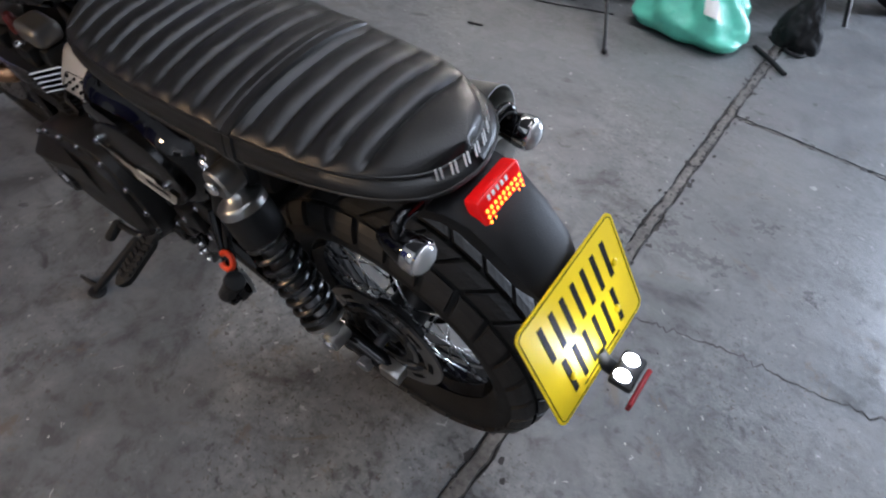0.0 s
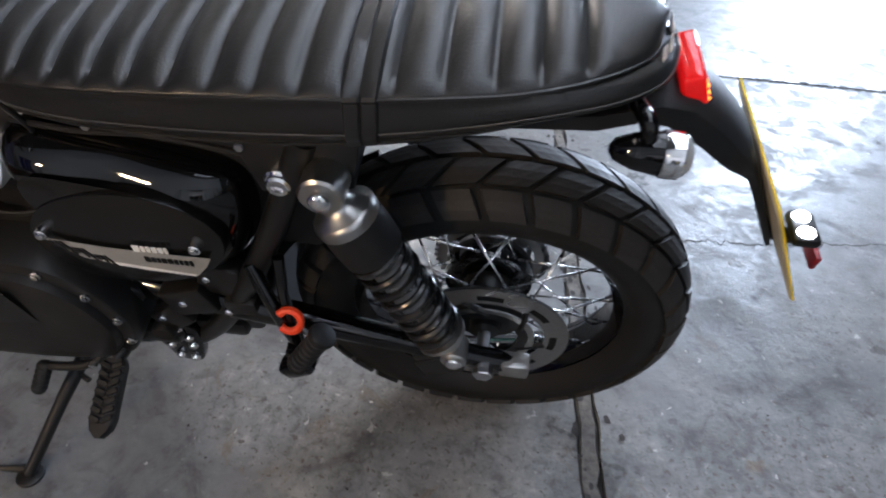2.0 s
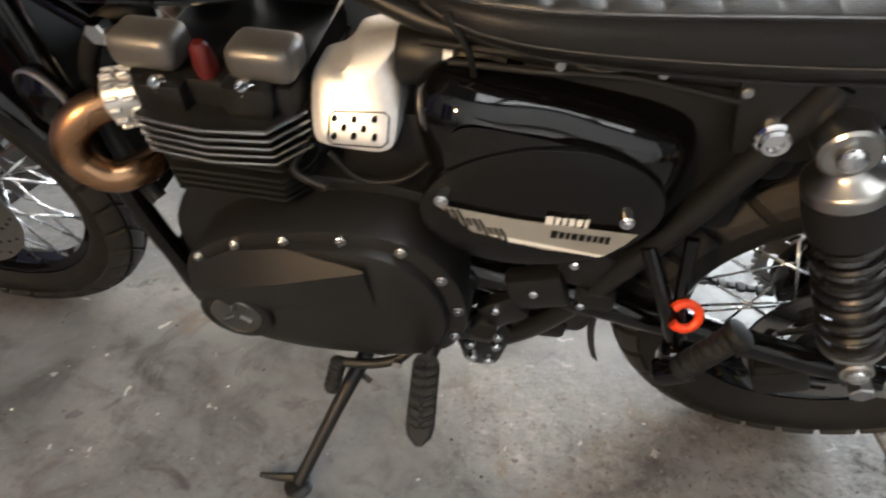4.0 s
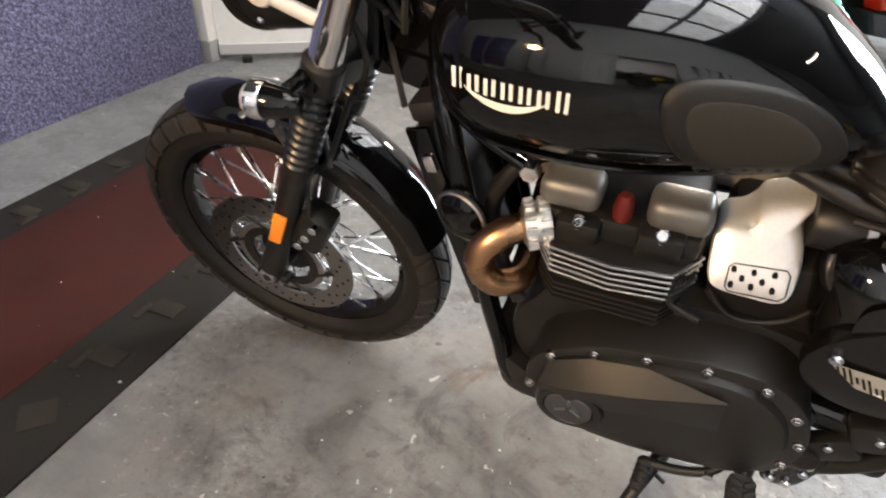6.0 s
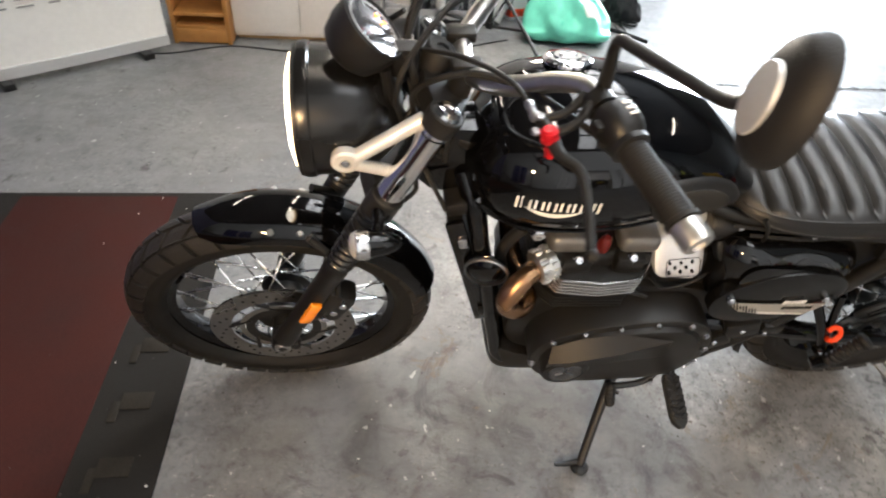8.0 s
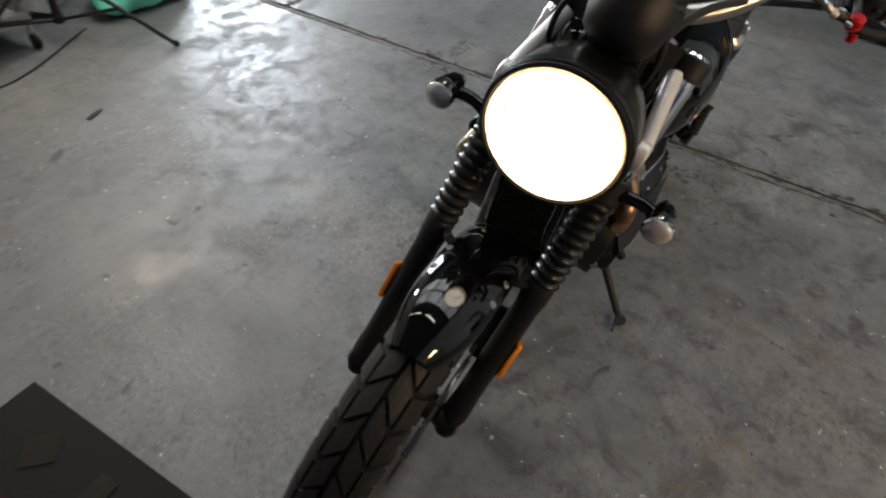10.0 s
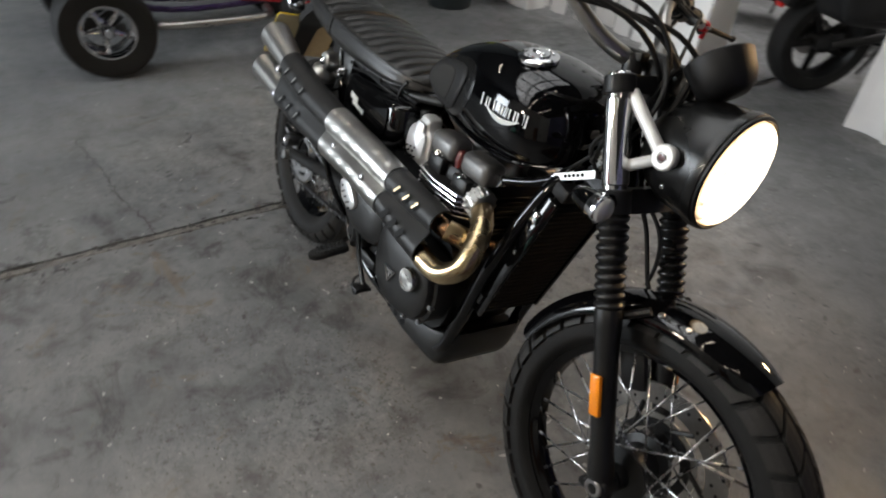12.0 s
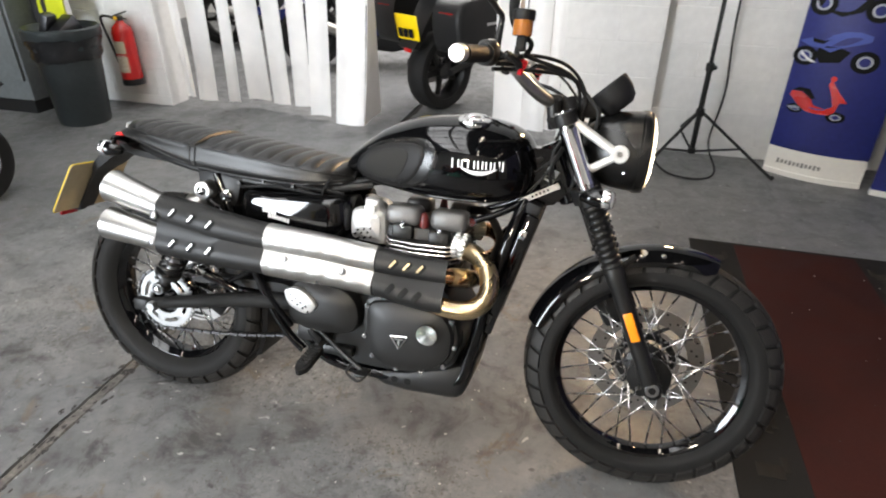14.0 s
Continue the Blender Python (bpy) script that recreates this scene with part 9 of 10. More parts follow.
def hung_cloth(name, label, category, m, w, h, mat, seed):
    """A garment hung from a hook: gathered at the top, falling in soft folds."""
    bm = B()
    rows = []
    for k in range(15):
        u = k / 14
        half = w / 2 * (0.35 + 0.65 * min(1.0, u * 2.2) ** 0.7)
        rows.append([Vector((half * (-1 + j / 8) + 0.008 * noise.noise(Vector((j, k * 0.3, seed))), -0.035 - 0.030 * u * math.cos(j * 1.35 + seed + u), -h * u - 0.015 * noise.noise(Vector((j * 0.6, seed, u))) * u)) for j in range(17)])
    loft(bm, [r + [p + Vector((0, 0.006, 0)) for p in r[::-1]] for r in rows])
    t = thing(name, label, category, m)
    part("cloth", bm, mat, t, angle=70)
    bm = B()
    tube(bm, [(0, 0.03, 0.0), (0, -0.02, -0.005), (0, -0.03, 0.02)], 0.005, 8)
    part("hook", bm, STEEL, t)
    return t


vest = hung_cloth("safety_vest", "yellow safety vest hung on the dark wall", "vest", pose(-3.50, 2.51, 1.15), 0.26, 0.48, material("fluorescent_yellow_cloth", (0.62, 0.66, 0.02), 0.8, grain=200), 3)
hung_cloth("work_coat", "black work coat hung on the dark wall", "coat", pose(-3.68, 2.51, 1.05), 0.30, 0.92, BLACKCLOTH, 6)
# grey metal cabinet beside the bin, pallet, barrel and box
t = thing("metal_cabinet", "dark grey steel cabinet beside the bin", "cabinet", pose(-3.72, 2.36, 0))
bm = B()
box(bm, (-0.30, 0.05, 0.95), (0.66, 0.30, 1.7), 0.01)
part("carcass", bm, WALLGREY, t)
bm = B()
box(bm, (-0.30, -0.115, 1.0), (0.62, 0.02, 1.5), 0.006)
part("door", bm, WALLGREY, t)
bm = B()
box(bm, (-0.30, 0.05, 0.05), (0.62, 0.28, 0.10))
part("plinth", bm, SATIN, t)
t = thing("pallet", "rough wooden pallet on the floor", "pallet", pose(-4.9, 2.0, 0, 0, 0, 4))
for k in range(5):
    bm = B()
    box(bm, (0, -0.44 + 0.22 * k, 0.13), (1.2, 0.14, 0.022), 0.003)
    part("board", bm, PALLETWOOD, t)
for x in (-0.52, 0, 0.52):
    for y in (-0.42, 0, 0.42):
        bm = B()
        box(bm, (x, y, 0.059), (0.10, 0.13, 0.115), 0.004)
        part("bearer_block", bm, PALLETWOOD, t)
t = thing("barrel", "blue plastic drum standing on a pallet", "drum", pose(-5.15, 1.95, 0.142))
bm = B()
lathe(bm, [(0.0005, 0), (0.24, 0.0), (0.26, 0.03), (0.265, 0.25), (0.275, 0.27), (0.265, 0.29), (0.265, 0.55), (0.275, 0.57), (0.265, 0.59), (0.26, 0.80), (0.23, 0.84), (0.0005, 0.84)], (0, 0, 0), (0, 0, 1), 32)
part("drum_shell", bm, BLUEPAINT, t)
bm = B()
cyl(bm, (0.12, 0, 0.83), (0.12, 0, 0.87), 0.04)
part("bung", bm, SATIN, t)
t = thing("yellow_box", "yellow storage box on a pallet", "box", pose(-4.62, 2.1, 0.142))
bm = B()
box(bm, (0, 0, 0.32), (0.40, 0.40, 0.64), 0.012)
part("box_body", bm, YELLOWPAINT, t)
bm = B()
box(bm, (0, 0, 0.655), (0.42, 0.42, 0.03), 0.008)
part("box_lid", bm, YELLOWPAINT, t)


WARM_BULB = glowing("warm_bulb", (1.0, 0.62, 0.22), 60)
PALE_BULB = glowing("pale_bulb", (1.0, 0.90, 0.74), 60)


def lamp_stand(m, aim=(-0.35, -0.9, -0.35), bulb=WARM_BULB, label="black lighting stand with folding legs and a warm lamp"):
    t = thing("lighting_stand", label, "lamp stand", m, "lighting stands")
    bm = B()
    cyl(bm, (0, 0, 0.10), (0, 0, 0.62), 0.016)
    cyl(bm, (0, 0, 0.60), (0, 0, 1.55), 0.012)
    cyl(bm, (0, 0, 0.585), (0, 0, 0.63), 0.024)
    ball(bm, (0.028, 0, 0.605), 0.014, 8)
    cyl(bm, (0, 0, 0.315), (0, 0, 0.36), 0.026)
    cyl(bm, (0, 0, 0.08), (0, 0, 0.115), 0.024)
    part("mast", bm, SATIN, t)
    for k in range(3):
        a = radians(105 + 120 * k)
        d = Vector((math.cos(a), math.sin(a), 0))
        bm = B()
        tube(bm, [Vector((0, 0, 0.335)) + d * 0.02, d * 0.47 + Vector((0, 0, 0.010))], 0.0095, 8)
        tube(bm, [Vector((0, 0, 0.095)) + d * 0.02, d * 0.27 + Vector((0, 0, 0.155))], 0.0075, 8)
        leg = part("leg", bm, SATIN, t)
        bm = B()
        ball(bm, d * 0.475 + Vector((0, 0, 0.012)), 0.014, 8)
        part("rubber_foot", bm, GRIP, leg)
    if aim:
        bm = B()
        d = Vector(aim).normalized()
        lathe(bm, [(0.04, -0.10), (0.055, -0.08), (0.06, 0.0), (0.11, 0.09), (0.112, 0.10), (0.105, 0.095)], (0, 0, 1.58), d, 28, caps=False)
        head = part("lamp_head", bm, SATIN, t)
        bm = B()
        lathe(bm, [(0.075, 0.03), (0.05, 0.05), (0.0005, 0.055)], (0, 0, 1.58), d, 24)
        part("lamp_bulb", bm, bulb, t, "glowing bulb")
    return t


lamp_stand(pose(1.06, 2.60, 0))
warm = bpy.data.lights.new("stand_lamp", "SPOT")
warm.energy, warm.spot_size, warm.spot_blend, warm.shadow_soft_size, warm.color = 115, radians(75), 0.9, 0.09, (1.0, 0.68, 0.36)
wo = new("stand_lamp", warm)
wo.matrix_basis = look((1.02, 2.49, 1.54), (-0.25, 0.25, 0.6))
# this stand's head is out of view; its bulb and spot are added fill
lamp_stand(pose(-0.085, -2.27, 0, 0, 0, 18), (0.15, 0.85, -0.5), PALE_BULB, "black folding lighting stand among clutter by the cabinets")
pale = bpy.data.lights.new("south_fill_spot", "SPOT")
pale.energy, pale.spot_size, pale.spot_blend, pale.shadow_soft_size, pale.color = 56, radians(130), 0.7, 0.09, (1.0, 0.90, 0.76)
po = new("south_fill_spot", pale)
po.matrix_basis = look((-0.10, -2.16, 1.52), (0.1, -0.9, 0.3))
bm = B()
pts = [(1.14, 2.62, 1.2), (1.15, 2.63, 0.8), (1.18, 2.64, 0.45), (1.15, 2.64, 0.15), (1.20, 2.50, 0.012), (1.10, 2.34, 0.012), (0.93, 2.38, 0.012), (0.85, 2.60, 0.012), (0.90, 2.78, 0.012)]
tube(bm, pts, 0.006, 8)
tagged(part("power_cable", bm, GRIP), "thin black cable hanging to the floor", "cable")


def roll_banner(a, b, height, base_mat, name, label, white=0.0, bow=0.0, lift=0.0):
    """A pull-up banner between two floor points, its sheet bowed slightly."""
    a, b = Vector((*a, 0)), Vector((*b, 0))
    t = thing("display_banner", label, "banner", Matrix.Translation((a + b) / 2), "display banners")
    d = (b - a) / 2
    nn = Vector((d.y, -d.x, 0)).normalized()
    rows = lambda z0, z1, off: [[d * (-1 + 2 * k / 16) + nn * (bow * (1 - (-1 + 2 * k / 16) ** 2) + off) + Vector((0, 0, z)) for k in range(17)] for z in (z0, z0 + (z1 - z0) / 3, z0 + (z1 - z0) * 2 / 3, z1)]
    bm = B()
    r = rows(0.03 + white, height, 0.0)
    loft(bm, [row + [p - nn * 0.004 for p in row[::-1]] for row in r])
    sheet = part("banner_sheet", bm, base_mat, t)
    if white:
        bm = B()
        r = rows(0.03, 0.03 + white, 0.0)
        loft(bm, [row + [p - nn * 0.004 for p in row[::-1]] for row in r])
        part("banner_foot", bm, CABWHITE, t, "white strip at the banner foot")
    bm = B()
    r = rows(lift, lift + (0.05 if lift else 0.03), 0.012)
    loft(bm, [row + [p - nn * 0.04 for p in row[::-1]] for row in r])
    base = part("banner_base", bm, SATINBASE if lift else CABWHITE, t, "silver banner cassette" if lift else "")
    for u in ((-0.7, 0.7) if lift else ()):
        bm = B()
        box(bm, d * u - nn * 0.008 + Vector((0, 0, lift / 2)), (0.05, 0.16, lift), 0.004, Matrix.Rotation(math.atan2(d.y, d.x), 4, "Z"))
        part("swivel_foot", bm, SATIN, base)
    return t, d, nn, bow


def banner_spot(info, u, z, off=0.003):
    t, d, nn, bow = info
    return d * u + nn * (bow * (1 - u * u) + off) + Vector((0, 0, z))


def printed(info, outline, mat, name, label="", off=0.003):
    bm = B()
    bm.faces.new([bm.verts.new(banner_spot(info, u, z, off)) for u, z in outline])
    return part(name, bm, mat, info[0], label)


def ring_shape(u, z, ru, rz, n=18):
    return [(u + ru * math.cos(2 * math.pi * k / n), z + rz * math.sin(2 * math.pi * k / n)) for k in range(n)]


SATINBASE = material("silver_cassette_paint", (0.62, 0.62, 0.61), 0.35, 0.4, grain=60, vary=0.04)
info = roll_banner((1.50, 2.66), (1.99, 2.49), 1.95, BLUEPRINT, "banner", "tall blue display banner with printed motorcycles and white foot", 0.135, 0.05)
PRINTBLUE = material("light_blue_print", (0.03, 0.06, 0.30), 0.45)
PRINTGREY = material("silver_print", (0.38, 0.40, 0.45), 0.45)


def printed_wheel(u, z, ru, rz):
    printed(info, ring_shape(u, z, ru, rz), BLACK_INK, "printed_tyre", off=0.0035)
    printed(info, ring_shape(u, z, ru * 0.58, rz * 0.58), PRINTGREY, "printed_rim", off=0.004)
    printed(info, ring_shape(u, z, ru * 0.40, rz * 0.40), BLUEPRINT, "printed_hub", off=0.0045)


# the red scooter
printed_wheel(-0.70, 0.408, 0.17, 0.026)
printed_wheel(0.12, 0.392, 0.19, 0.030)
printed(info, [(-0.88, 0.48), (-0.84, 0.504), (-0.64, 0.506), (-0.44, 0.472), (-0.36, 0.443), (-0.12, 0.428), (0.0, 0.449), (-0.08, 0.51), (-0.19, 0.568), (-0.14, 0.590), (-0.06, 0.567), (0.07, 0.525), (0.26, 0.476), (0.11, 0.473), (0.08, 0.421), (-0.03, 0.399), (-0.31, 0.396), (-0.48, 0.401), (-0.65, 0.427)], EXTRED, "printed_scooter", "red scooter printed on the banner", 0.005)
printed(info, [(-0.84, 0.506), (-0.73, 0.530), (-0.50, 0.528), (-0.36, 0.480), (-0.44, 0.474), (-0.64, 0.508)], BLACK_INK, "printed_saddle", off=0.0055)
printed(info, ring_shape(-0.12, 0.598, 0.06, 0.016, 10), EXTRED, "printed_headset", off=0.005)
printed(info, [(-0.86, 0.415), (-0.70, 0.420), (-0.60, 0.410), (-0.82, 0.402)], PRINTGREY, "printed_silencer", off=0.0055)
# the blue motorcycle above it
printed_wheel(-0.80, 0.700, 0.24, 0.052)
printed_wheel(0.32, 0.700, 0.26, 0.058)
printed(info, [(-0.55, 0.765), (-0.17, 0.762), (0.02, 0.745), (-0.12, 0.687), (-0.49, 0.672), (-0.62, 0.72)], BLACK_INK, "printed_engine", off=0.005)
printed(info, [(-0.98, 0.776), (-0.74, 0.801), (-0.51, 0.789), (-0.39, 0.822), (-0.16, 0.846), (0.09, 0.850), (0.33, 0.833), (0.33, 0.805), (0.11, 0.784), (-0.17, 0.761), (-0.35, 0.734), (-0.52, 0.75), (-0.74, 0.753)], PRINTBLUE, "printed_motorcycle", "blue motorcycle printed on the banner", 0.0055)
printed(info, [(-0.74, 0.800), (-0.51, 0.789), (-0.40, 0.800), (-0.52, 0.772), (-0.72, 0.778)], BLACK_INK, "printed_saddle", off=0.006)
printed(info, [(-0.90, 0.726), (-0.72, 0.690), (-0.54, 0.672), (-0.68, 0.672), (-0.88, 0.705)], WHITE_DECAL, "printed_silencer", off=0.006)
# the dark motorcycle at the top
printed_wheel(-0.72, 0.975, 0.26, 0.060)
printed_wheel(0.30, 0.960, 0.26, 0.060)
printed(info, [(-0.93, 1.03), (-0.78, 0.955), (-0.34, 0.916), (0.01, 0.948), (0.14, 1.01), (0.30, 1.08), (-0.10, 1.12), (-0.60, 1.08)], BLACK_INK, "printed_motorcycle", "black motorcycle printed on the banner", 0.0055)
bm = B()
for k in range(11):
    p = banner_spot(info, -0.72 + 0.085 * k, 0.085, 0.004)
    box(bm, p, (0.014, 0.003, 0.022 if k % 3 else 0.028), 0, Matrix.Rotation(math.atan2(info[1].y, info[1].x), 4, "Z"))
part("printed_bars", bm, GREY_DECAL, info[0], "grey bars of print")
roll_banner((2.02, 2.42), (2.60, 2.30), 1.9, BLUEPRINT, "banner", "second plain blue display banner", 0.0, 0.02)
# speckled panel in front of the bike, and its white post
bm = B()
box(bm, (2.34, -0.10, 1.0), (0.05, 2.62, 2.0), 0.004)
t = thing("display_board", "purple-blue speckled display board standing on the floor", "display board")
part("printed_face", bm, SPECKLE, t)
bm = B()
box(bm, (2.42, -0.10, 1.0), (0.03, 0.06, 2.0))
box(bm, (2.50, -0.10, 0.02), (0.25, 0.06, 0.03))
part("back_prop", bm, SATIN, t)
t = thing("panel_post", "white square post with a grey foot", "post", pose(2.33, -1.50, 0))
bm = B()
box(bm, (0, 0, 1.05), (0.09, 0.12, 1.9), 0.004)
part("post_shaft", bm, CABWHITE, t)
bm = B()
box(bm, (0, 0, 0.05), (0.095, 0.125, 0.10), 0.004)
part("post_foot", bm, material("grey_skirting", (0.3, 0.3, 0.3), 0.6), t)
info = roll_banner((2.276, -1.496), (1.586, -2.024), 1.9, CABWHITE, "banner", "white display banner with grey print on a silver base", 0.0, 0.01, 0.03)
bm = B()
ang = math.atan2(info[1].y, info[1].x)
for k in range(5):
    for z in (0.30, 0.27, 0.335):
        p = banner_spot(info, -0.55 + 0.26 * k, z + 0.05, 0.008)
        box(bm, p, (0.085 - 0.02 * ((k + int(z * 100)) % 3), 0.003, 0.007), 0, Matrix.Rotation(ang, 4, "Z"))
part("printed_bars", bm, GREY_DECAL, info[0], "grey lines of print")
bm = B()
for k in range(4):
    box(bm, banner_spot(info, 0.15 + 0.17 * k, 0.52, 0.008), (0.045, 0.003, 0.06), 0, Matrix.Rotation(ang, 4, "Z"))
part("printed_heading", bm, TEAL, info[0], "teal bars of a heading")


def cabinet(x0, x1, y, h, mat, label, doors):
    t = thing("cabinet", label, "cabinet", pose((x0 + x1) / 2, y, 0), "cabinets by the wall")
    w = x1 - x0
    bm = B()
    box(bm, (0, -0.25, h / 2 + 0.02), (w, 0.46, h), 0.004)
    part("carcass", bm, mat, t)
    for k in range(doors):
        bm = B()
        dw = w / doors
        box(bm, (-w / 2 + dw * (k + 0.5), -0.012, h / 2 + 0.03), (dw - 0.005, 0.02, h - 0.03), 0.003)
        d = part("door", bm, mat, t)
        bm = B()
        cyl(bm, (-w / 2 + dw * (k + 0.85), 0.0, h * 0.8), (-w / 2 + dw * (k + 0.85), 0.025, h * 0.8), 0.012)
        part("knob", bm, STEEL, d)
    bm = B()
    box(bm, (0, -0.25, 0.01), (w - 0.02, 0.42, 0.02))
    part("plinth", bm, PALLETWOOD, t)
    return t


cabinet(0.60, 1.29, -2.17, 0.86, CABWHITE, "white laminate base cabinet with two doors", 2)
t = thing("shelf_unit", "orange pine shelf unit beside the cabinet", "shelf", pose(1.44, -2.10, 0))
for x in (-0.135, 0.135):
    bm = B()
    box(bm, (x, -0.15, 0.45), (0.02, 0.30, 0.90), 0.003)
    part("side_board", bm, WOOD, t)
for z in (0.085, 0.15, 0.44, 0.72, 0.89):
    bm = B()
    box(bm, (0, -0.15, z), (0.25, 0.28, 0.018), 0.003)
    part("shelf_board", bm, WOOD, t)
bm = B()
box(bm, (0, -0.29, 0.45), (0.25, 0.008, 0.88))
part("back_board", bm, WOOD, t)
bm = B()
box(bm, (0, -0.012, 0.042), (0.25, 0.018, 0.07), 0.003)
part("plinth_board", bm, WOOD, t)
# steel trolley with clutter
t = thing("steel_trolley", "grey steel trolley on castors with clutter", "trolley", pose(0.27, -2.45, 0))
for x in (-0.24, 0.24):
    for y in (-0.16, 0.16):
        bm = B()
        tube(bm, [(x, y, 0.07), (x, y, 0.82)], 0.012, 8)
        post = part("post", bm, STEEL, t)
        bm = B()
        cyl(bm, (x - 0.012, y, 0.032), (x + 0.012, y, 0.032), 0.031)
        part("castor", bm, SATIN, post)
for z in (0.12, 0.45, 0.80):
    bm = B()
    box(bm, (0, 0, z), (0.50, 0.34, 0.015), 0.003)
    for y in (-0.17, 0.17):
        box(bm, (0, y, z + 0.02), (0.50, 0.006, 0.05))
    part("tray", bm, STEEL, t)
rnd = random.Random(11)
for k in range(9):
    t = thing("bottle" if k % 2 else "tin", "small workshop bottle on a trolley" if k % 2 else "grey tin on a trolley", "bottle" if k % 2 else "tin", pose(0.27 - 0.19 + 0.05 * k, -2.45 + rnd.uniform(-0.1, 0.12), 0.128 if k < 6 else 0.458), "workshop clutter")
    bm = B()
    r, h = rnd.uniform(0.022, 0.035), rnd.uniform(0.10, 0.20)
    lathe(bm, [(0.0005, 0), (r, 0.0), (r, h * 0.7), (r * 0.45, h * 0.85), (r * 0.4, h), (0.0005, h)], (0, 0, 0), (0, 0, 1), 16)
    part("body", bm, rnd.choice([DARKSTEEL, CABWHITE, SATIN, STEEL]), t)
    bm = B()
    cyl(bm, (0, 0, h), (0, 0, h + 0.02), r * 0.45)
    part("cap", bm, rnd.choice([EXTRED, SATIN, CABWHITE]), t)
# wash tank behind the stand
t = thing("wash_tank", "dark parts-wash tank with a grey steel rim", "tank", pose(0.14, -2.86, 0))
bm = B()
box(bm, (0, 0, 0.36), (0.42, 0.36, 0.70), 0.02)
part("tank_body", bm, material("smoky_tank", (0.05, 0.055, 0.06), 0.25), t)
bm = B()
for x0, y0, sx, sy in ((0, 0.18, 0.46, 0.03), (0, -0.18, 0.46, 0.03), (0.22, 0, 0.03, 0.36), (-0.22, 0, 0.03, 0.36)):
    box(bm, (x0, y0, 0.725), (sx, sy, 0.03), 0.004)
part("tank_rim", bm, STEEL, t)
t = thing("oil_jug", "white jug with a red-orange band on the floor", "jug", pose(-0.30, -2.66, 0, 0, 0, 20))
bm = B()
box(bm, (0, 0, 0.15), (0.12, 0.09, 0.30), 0.02, seg=3)
body = part("jug_body", bm, CABWHITE, t)
bm = B()
box(bm, (0, 0, 0.05), (0.123, 0.093, 0.08), 0.02)
part("band", bm, ORANGE_TAG, t)
bm = B()
cyl(bm, (0.02, 0, 0.30), (0.02, 0, 0.34), 0.022)
part("jug_cap", bm, GREY_DECAL, t)


def lumpy(name, label, category, m, size, mat, seed, rough=0.25, fine=0.10):
    """A soft, creased heap resting on the floor."""
    bm = B()
    bmesh.ops.create_icosphere(bm, subdivisions=5, radius=1.0)
    for v in bm.verts:
        p = v.co.copy()
        k = 1 + rough * noise.fractal(p * 1.4 + Vector((seed, 0, 0)), 1.0, 2.0, 4) + fine * abs(noise.noise(p * 4 + Vector((0, seed, 0))))
        q = Vector((p.x * size[0] * k, p.y * size[1] * k, p.z * size[2] * k))
        q.z = max(q.z + size[2] * 0.55, 0.0)
        taper = 1 - 0.45 * max(0, q.z / (size[2] * 1.6))
        v.co = Vector((q.x * taper, q.y * taper, q.z))
    return tagged(part(name, bm, mat, None, "", m, 70), label, category)


bag = thing("plastic_bag", "green translucent plastic bag full of soft things", "bag", pose(-0.60, -2.42, 0, 0, 0, 33))


def bag_skin(p):
    """Height and girth of a half-full sack slumped on the floor, with long folds towards its neck."""
    turn = math.atan2(p.y, p.x)
    up = max(0.0, p.z * 0.5 + 0.5)
    girth = (1 - 0.95 * up ** 1.05) * (1 + 0.10 * math.cos(3 * turn + 0.7) + 0.05 * math.cos(7 * turn + 5 * up))
    girth *= 1 + 0.14 * noise.noise(p * 2.2 + Vector((3, 0, 0)))
    return Vector((0.37 * girth * math.cos(turn) * (1 - p.z ** 2) ** 0.28 + 0.08 * up, 0.29 * girth * math.sin(turn) * (1 - p.z ** 2) ** 0.28 - 0.11 * up, 0.46 * up ** 1.10 + 0.02 * noise.noise(p * 4)))


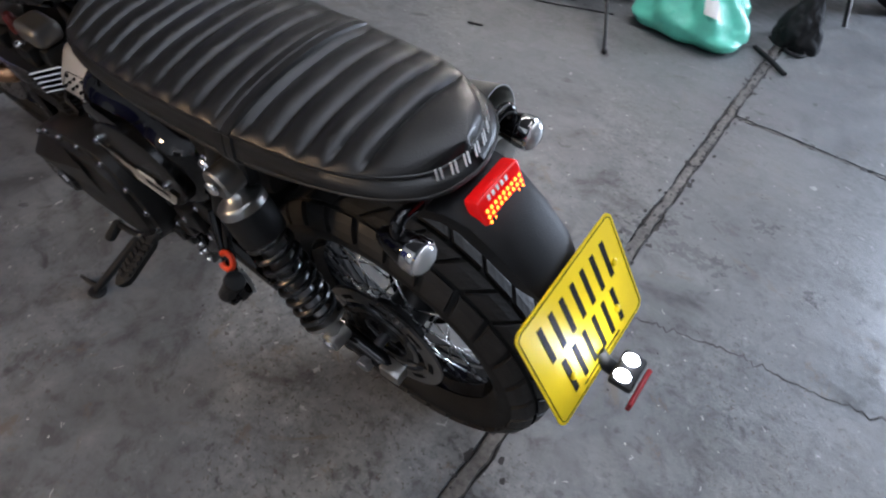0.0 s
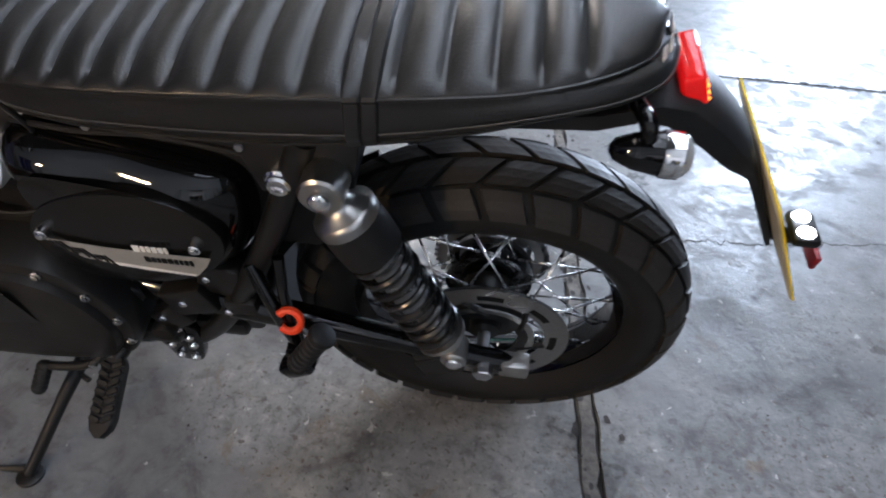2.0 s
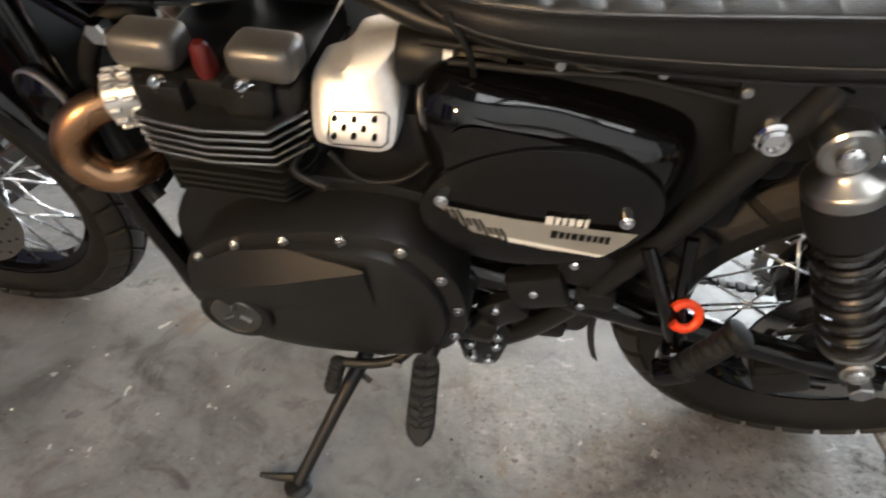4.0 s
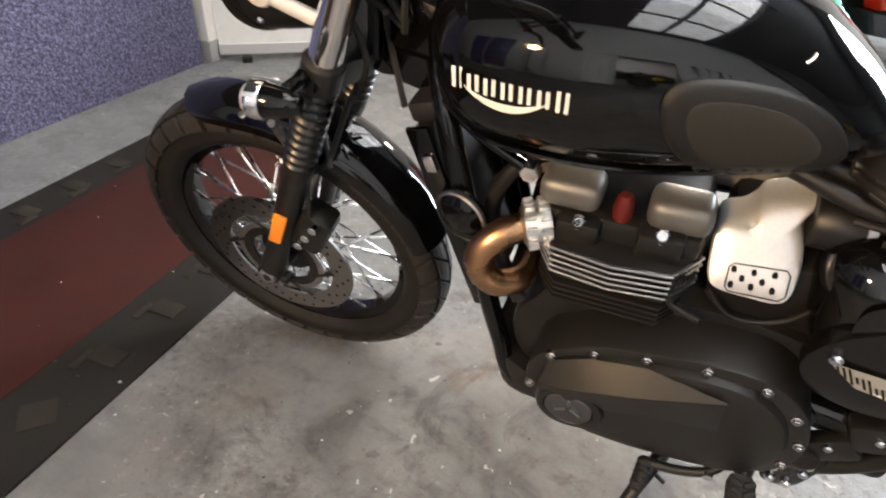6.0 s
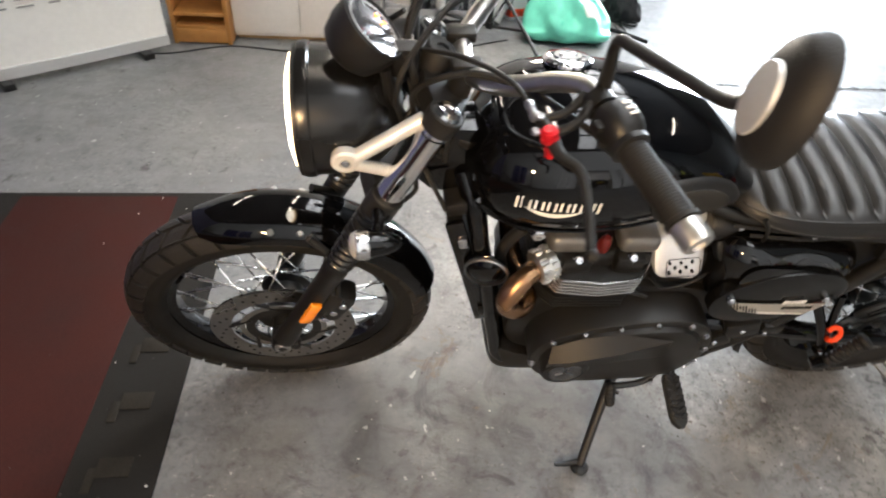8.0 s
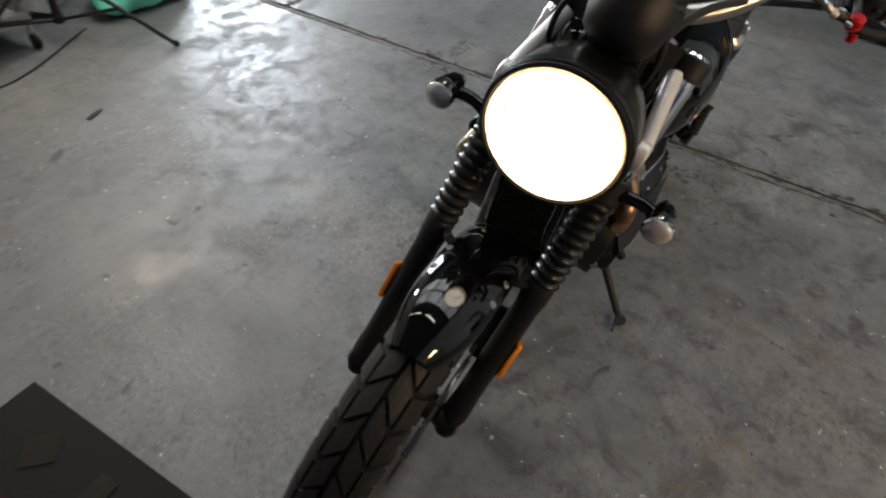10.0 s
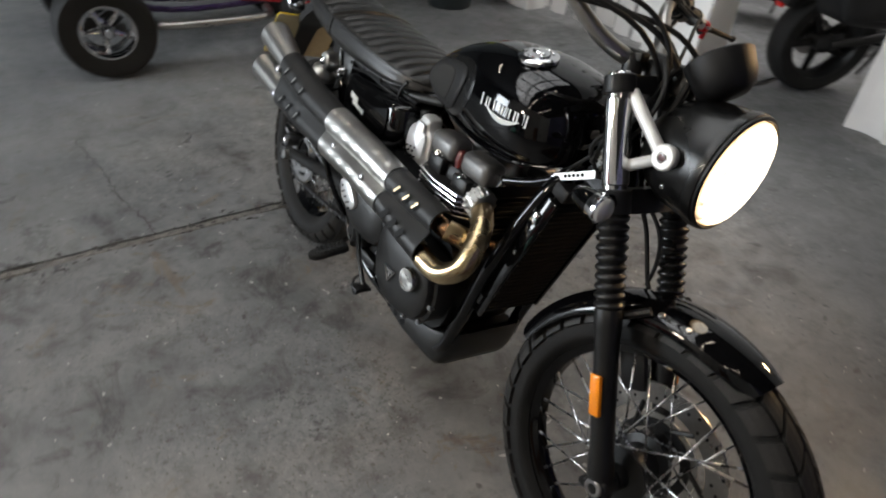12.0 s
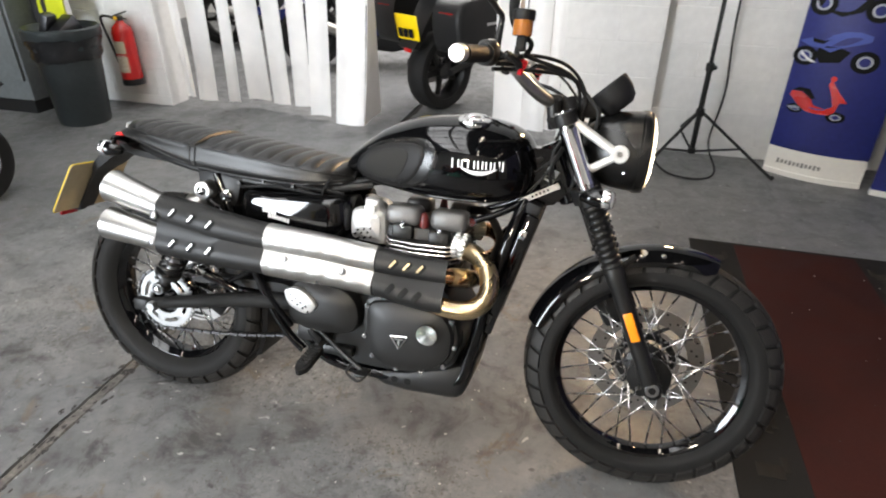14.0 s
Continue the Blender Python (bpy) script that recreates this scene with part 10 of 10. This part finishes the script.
bm = B()
bmesh.ops.create_icosphere(bm, subdivisions=5, radius=1.0)
for v in bm.verts:
    v.co = bag_skin(v.co.normalized())
    v.co.z = max(v.co.z, 0.0)
part("sack", bm, BAG, bag, angle=80)
bm = B()
rows = []
for i in range(4):
    row = []
    for j in range(5):
        d = Vector((-0.10 + 0.075 * j, 1.0, -0.25 + 0.09 * i)).normalized()
        q = bag_skin(d)
        row.append(q + Vector((0, 0.012, 0.006)))
    rows.append(row)
loft(bm, rows, caps=False, closed=False)
part("paper_label", bm, CABWHITE, bag, "pale printed label on the bag")
bm = B()
tube(bm, [(0.076, -0.105, 0.425), (0.082, -0.11, 0.455), (0.088, -0.112, 0.47), (0.095, -0.115, 0.475)], [0.030, 0.018, 0.016, 0.008], 10)
part("knot", bm, BAG, bag, "twisted neck of the bag")
lumpy("black_jacket", "crumpled black jacket on the floor", "jacket", pose(-1.00, -2.74, 0), (0.12, 0.12, 0.15), BLACKCLOTH, 8)
t = thing("paper_roll", "white roll of paper leaning against the clutter by the wall", "roll", pose(-0.14, -2.56, 0.004))
bm = B()
lathe(bm, [(0.018, 0.022), (0.020, 0.020), (0.052, 0.021), (0.054, 0.024), (0.054, 0.44), (0.052, 0.442), (0.020, 0.442), (0.018, 0.44)], (0, 0, 0), (-0.42, -0.22, 0.88), 28, closed=True)
part("wound_sheet", bm, CABWHITE, t)
for k, pts in enumerate(([(-0.86, -2.53, 0.008), (-0.95, -2.44, 0.012), (-1.05, -2.34, 0.008)], [(-0.98, -2.66, 0.01), (-1.00, -2.60, 0.01), (-1.05, -2.585, 0.012), (-1.08, -2.63, 0.01), (-1.04, -2.67, 0.012), (-0.99, -2.64, 0.016)])):
    bm = B()
    tube(bm, pts, 0.011 if k == 0 else 0.008, 8)
    tagged(part("webbing_strap", bm, BLACKCLOTH), "black strap lying on the floor", "strap")
bm = B()
tube(bm, [(2.2, -1.85, 0.004), (1.9, -1.97, 0.004), (1.6, -1.96, 0.004), (1.3, -2.08, 0.004), (0.95, -2.04, 0.004), (0.6, -2.14, 0.004), (0.25, -2.10, 0.004), (-0.2, -2.3, 0.004)], 0.004, 8)
tagged(part("floor_cable", bm, GRIP), "thin dark cable along the cabinets", "cable")
bm = B()
box(bm, (0.22, -1.66, 0.004), (0.075, 0.016, 0.006), 0.002, Matrix.Rotation(0.35, 4, "Z"))
tagged(part("debris_stick", bm, SATIN), "small dark scrap lying on the floor", "scrap")
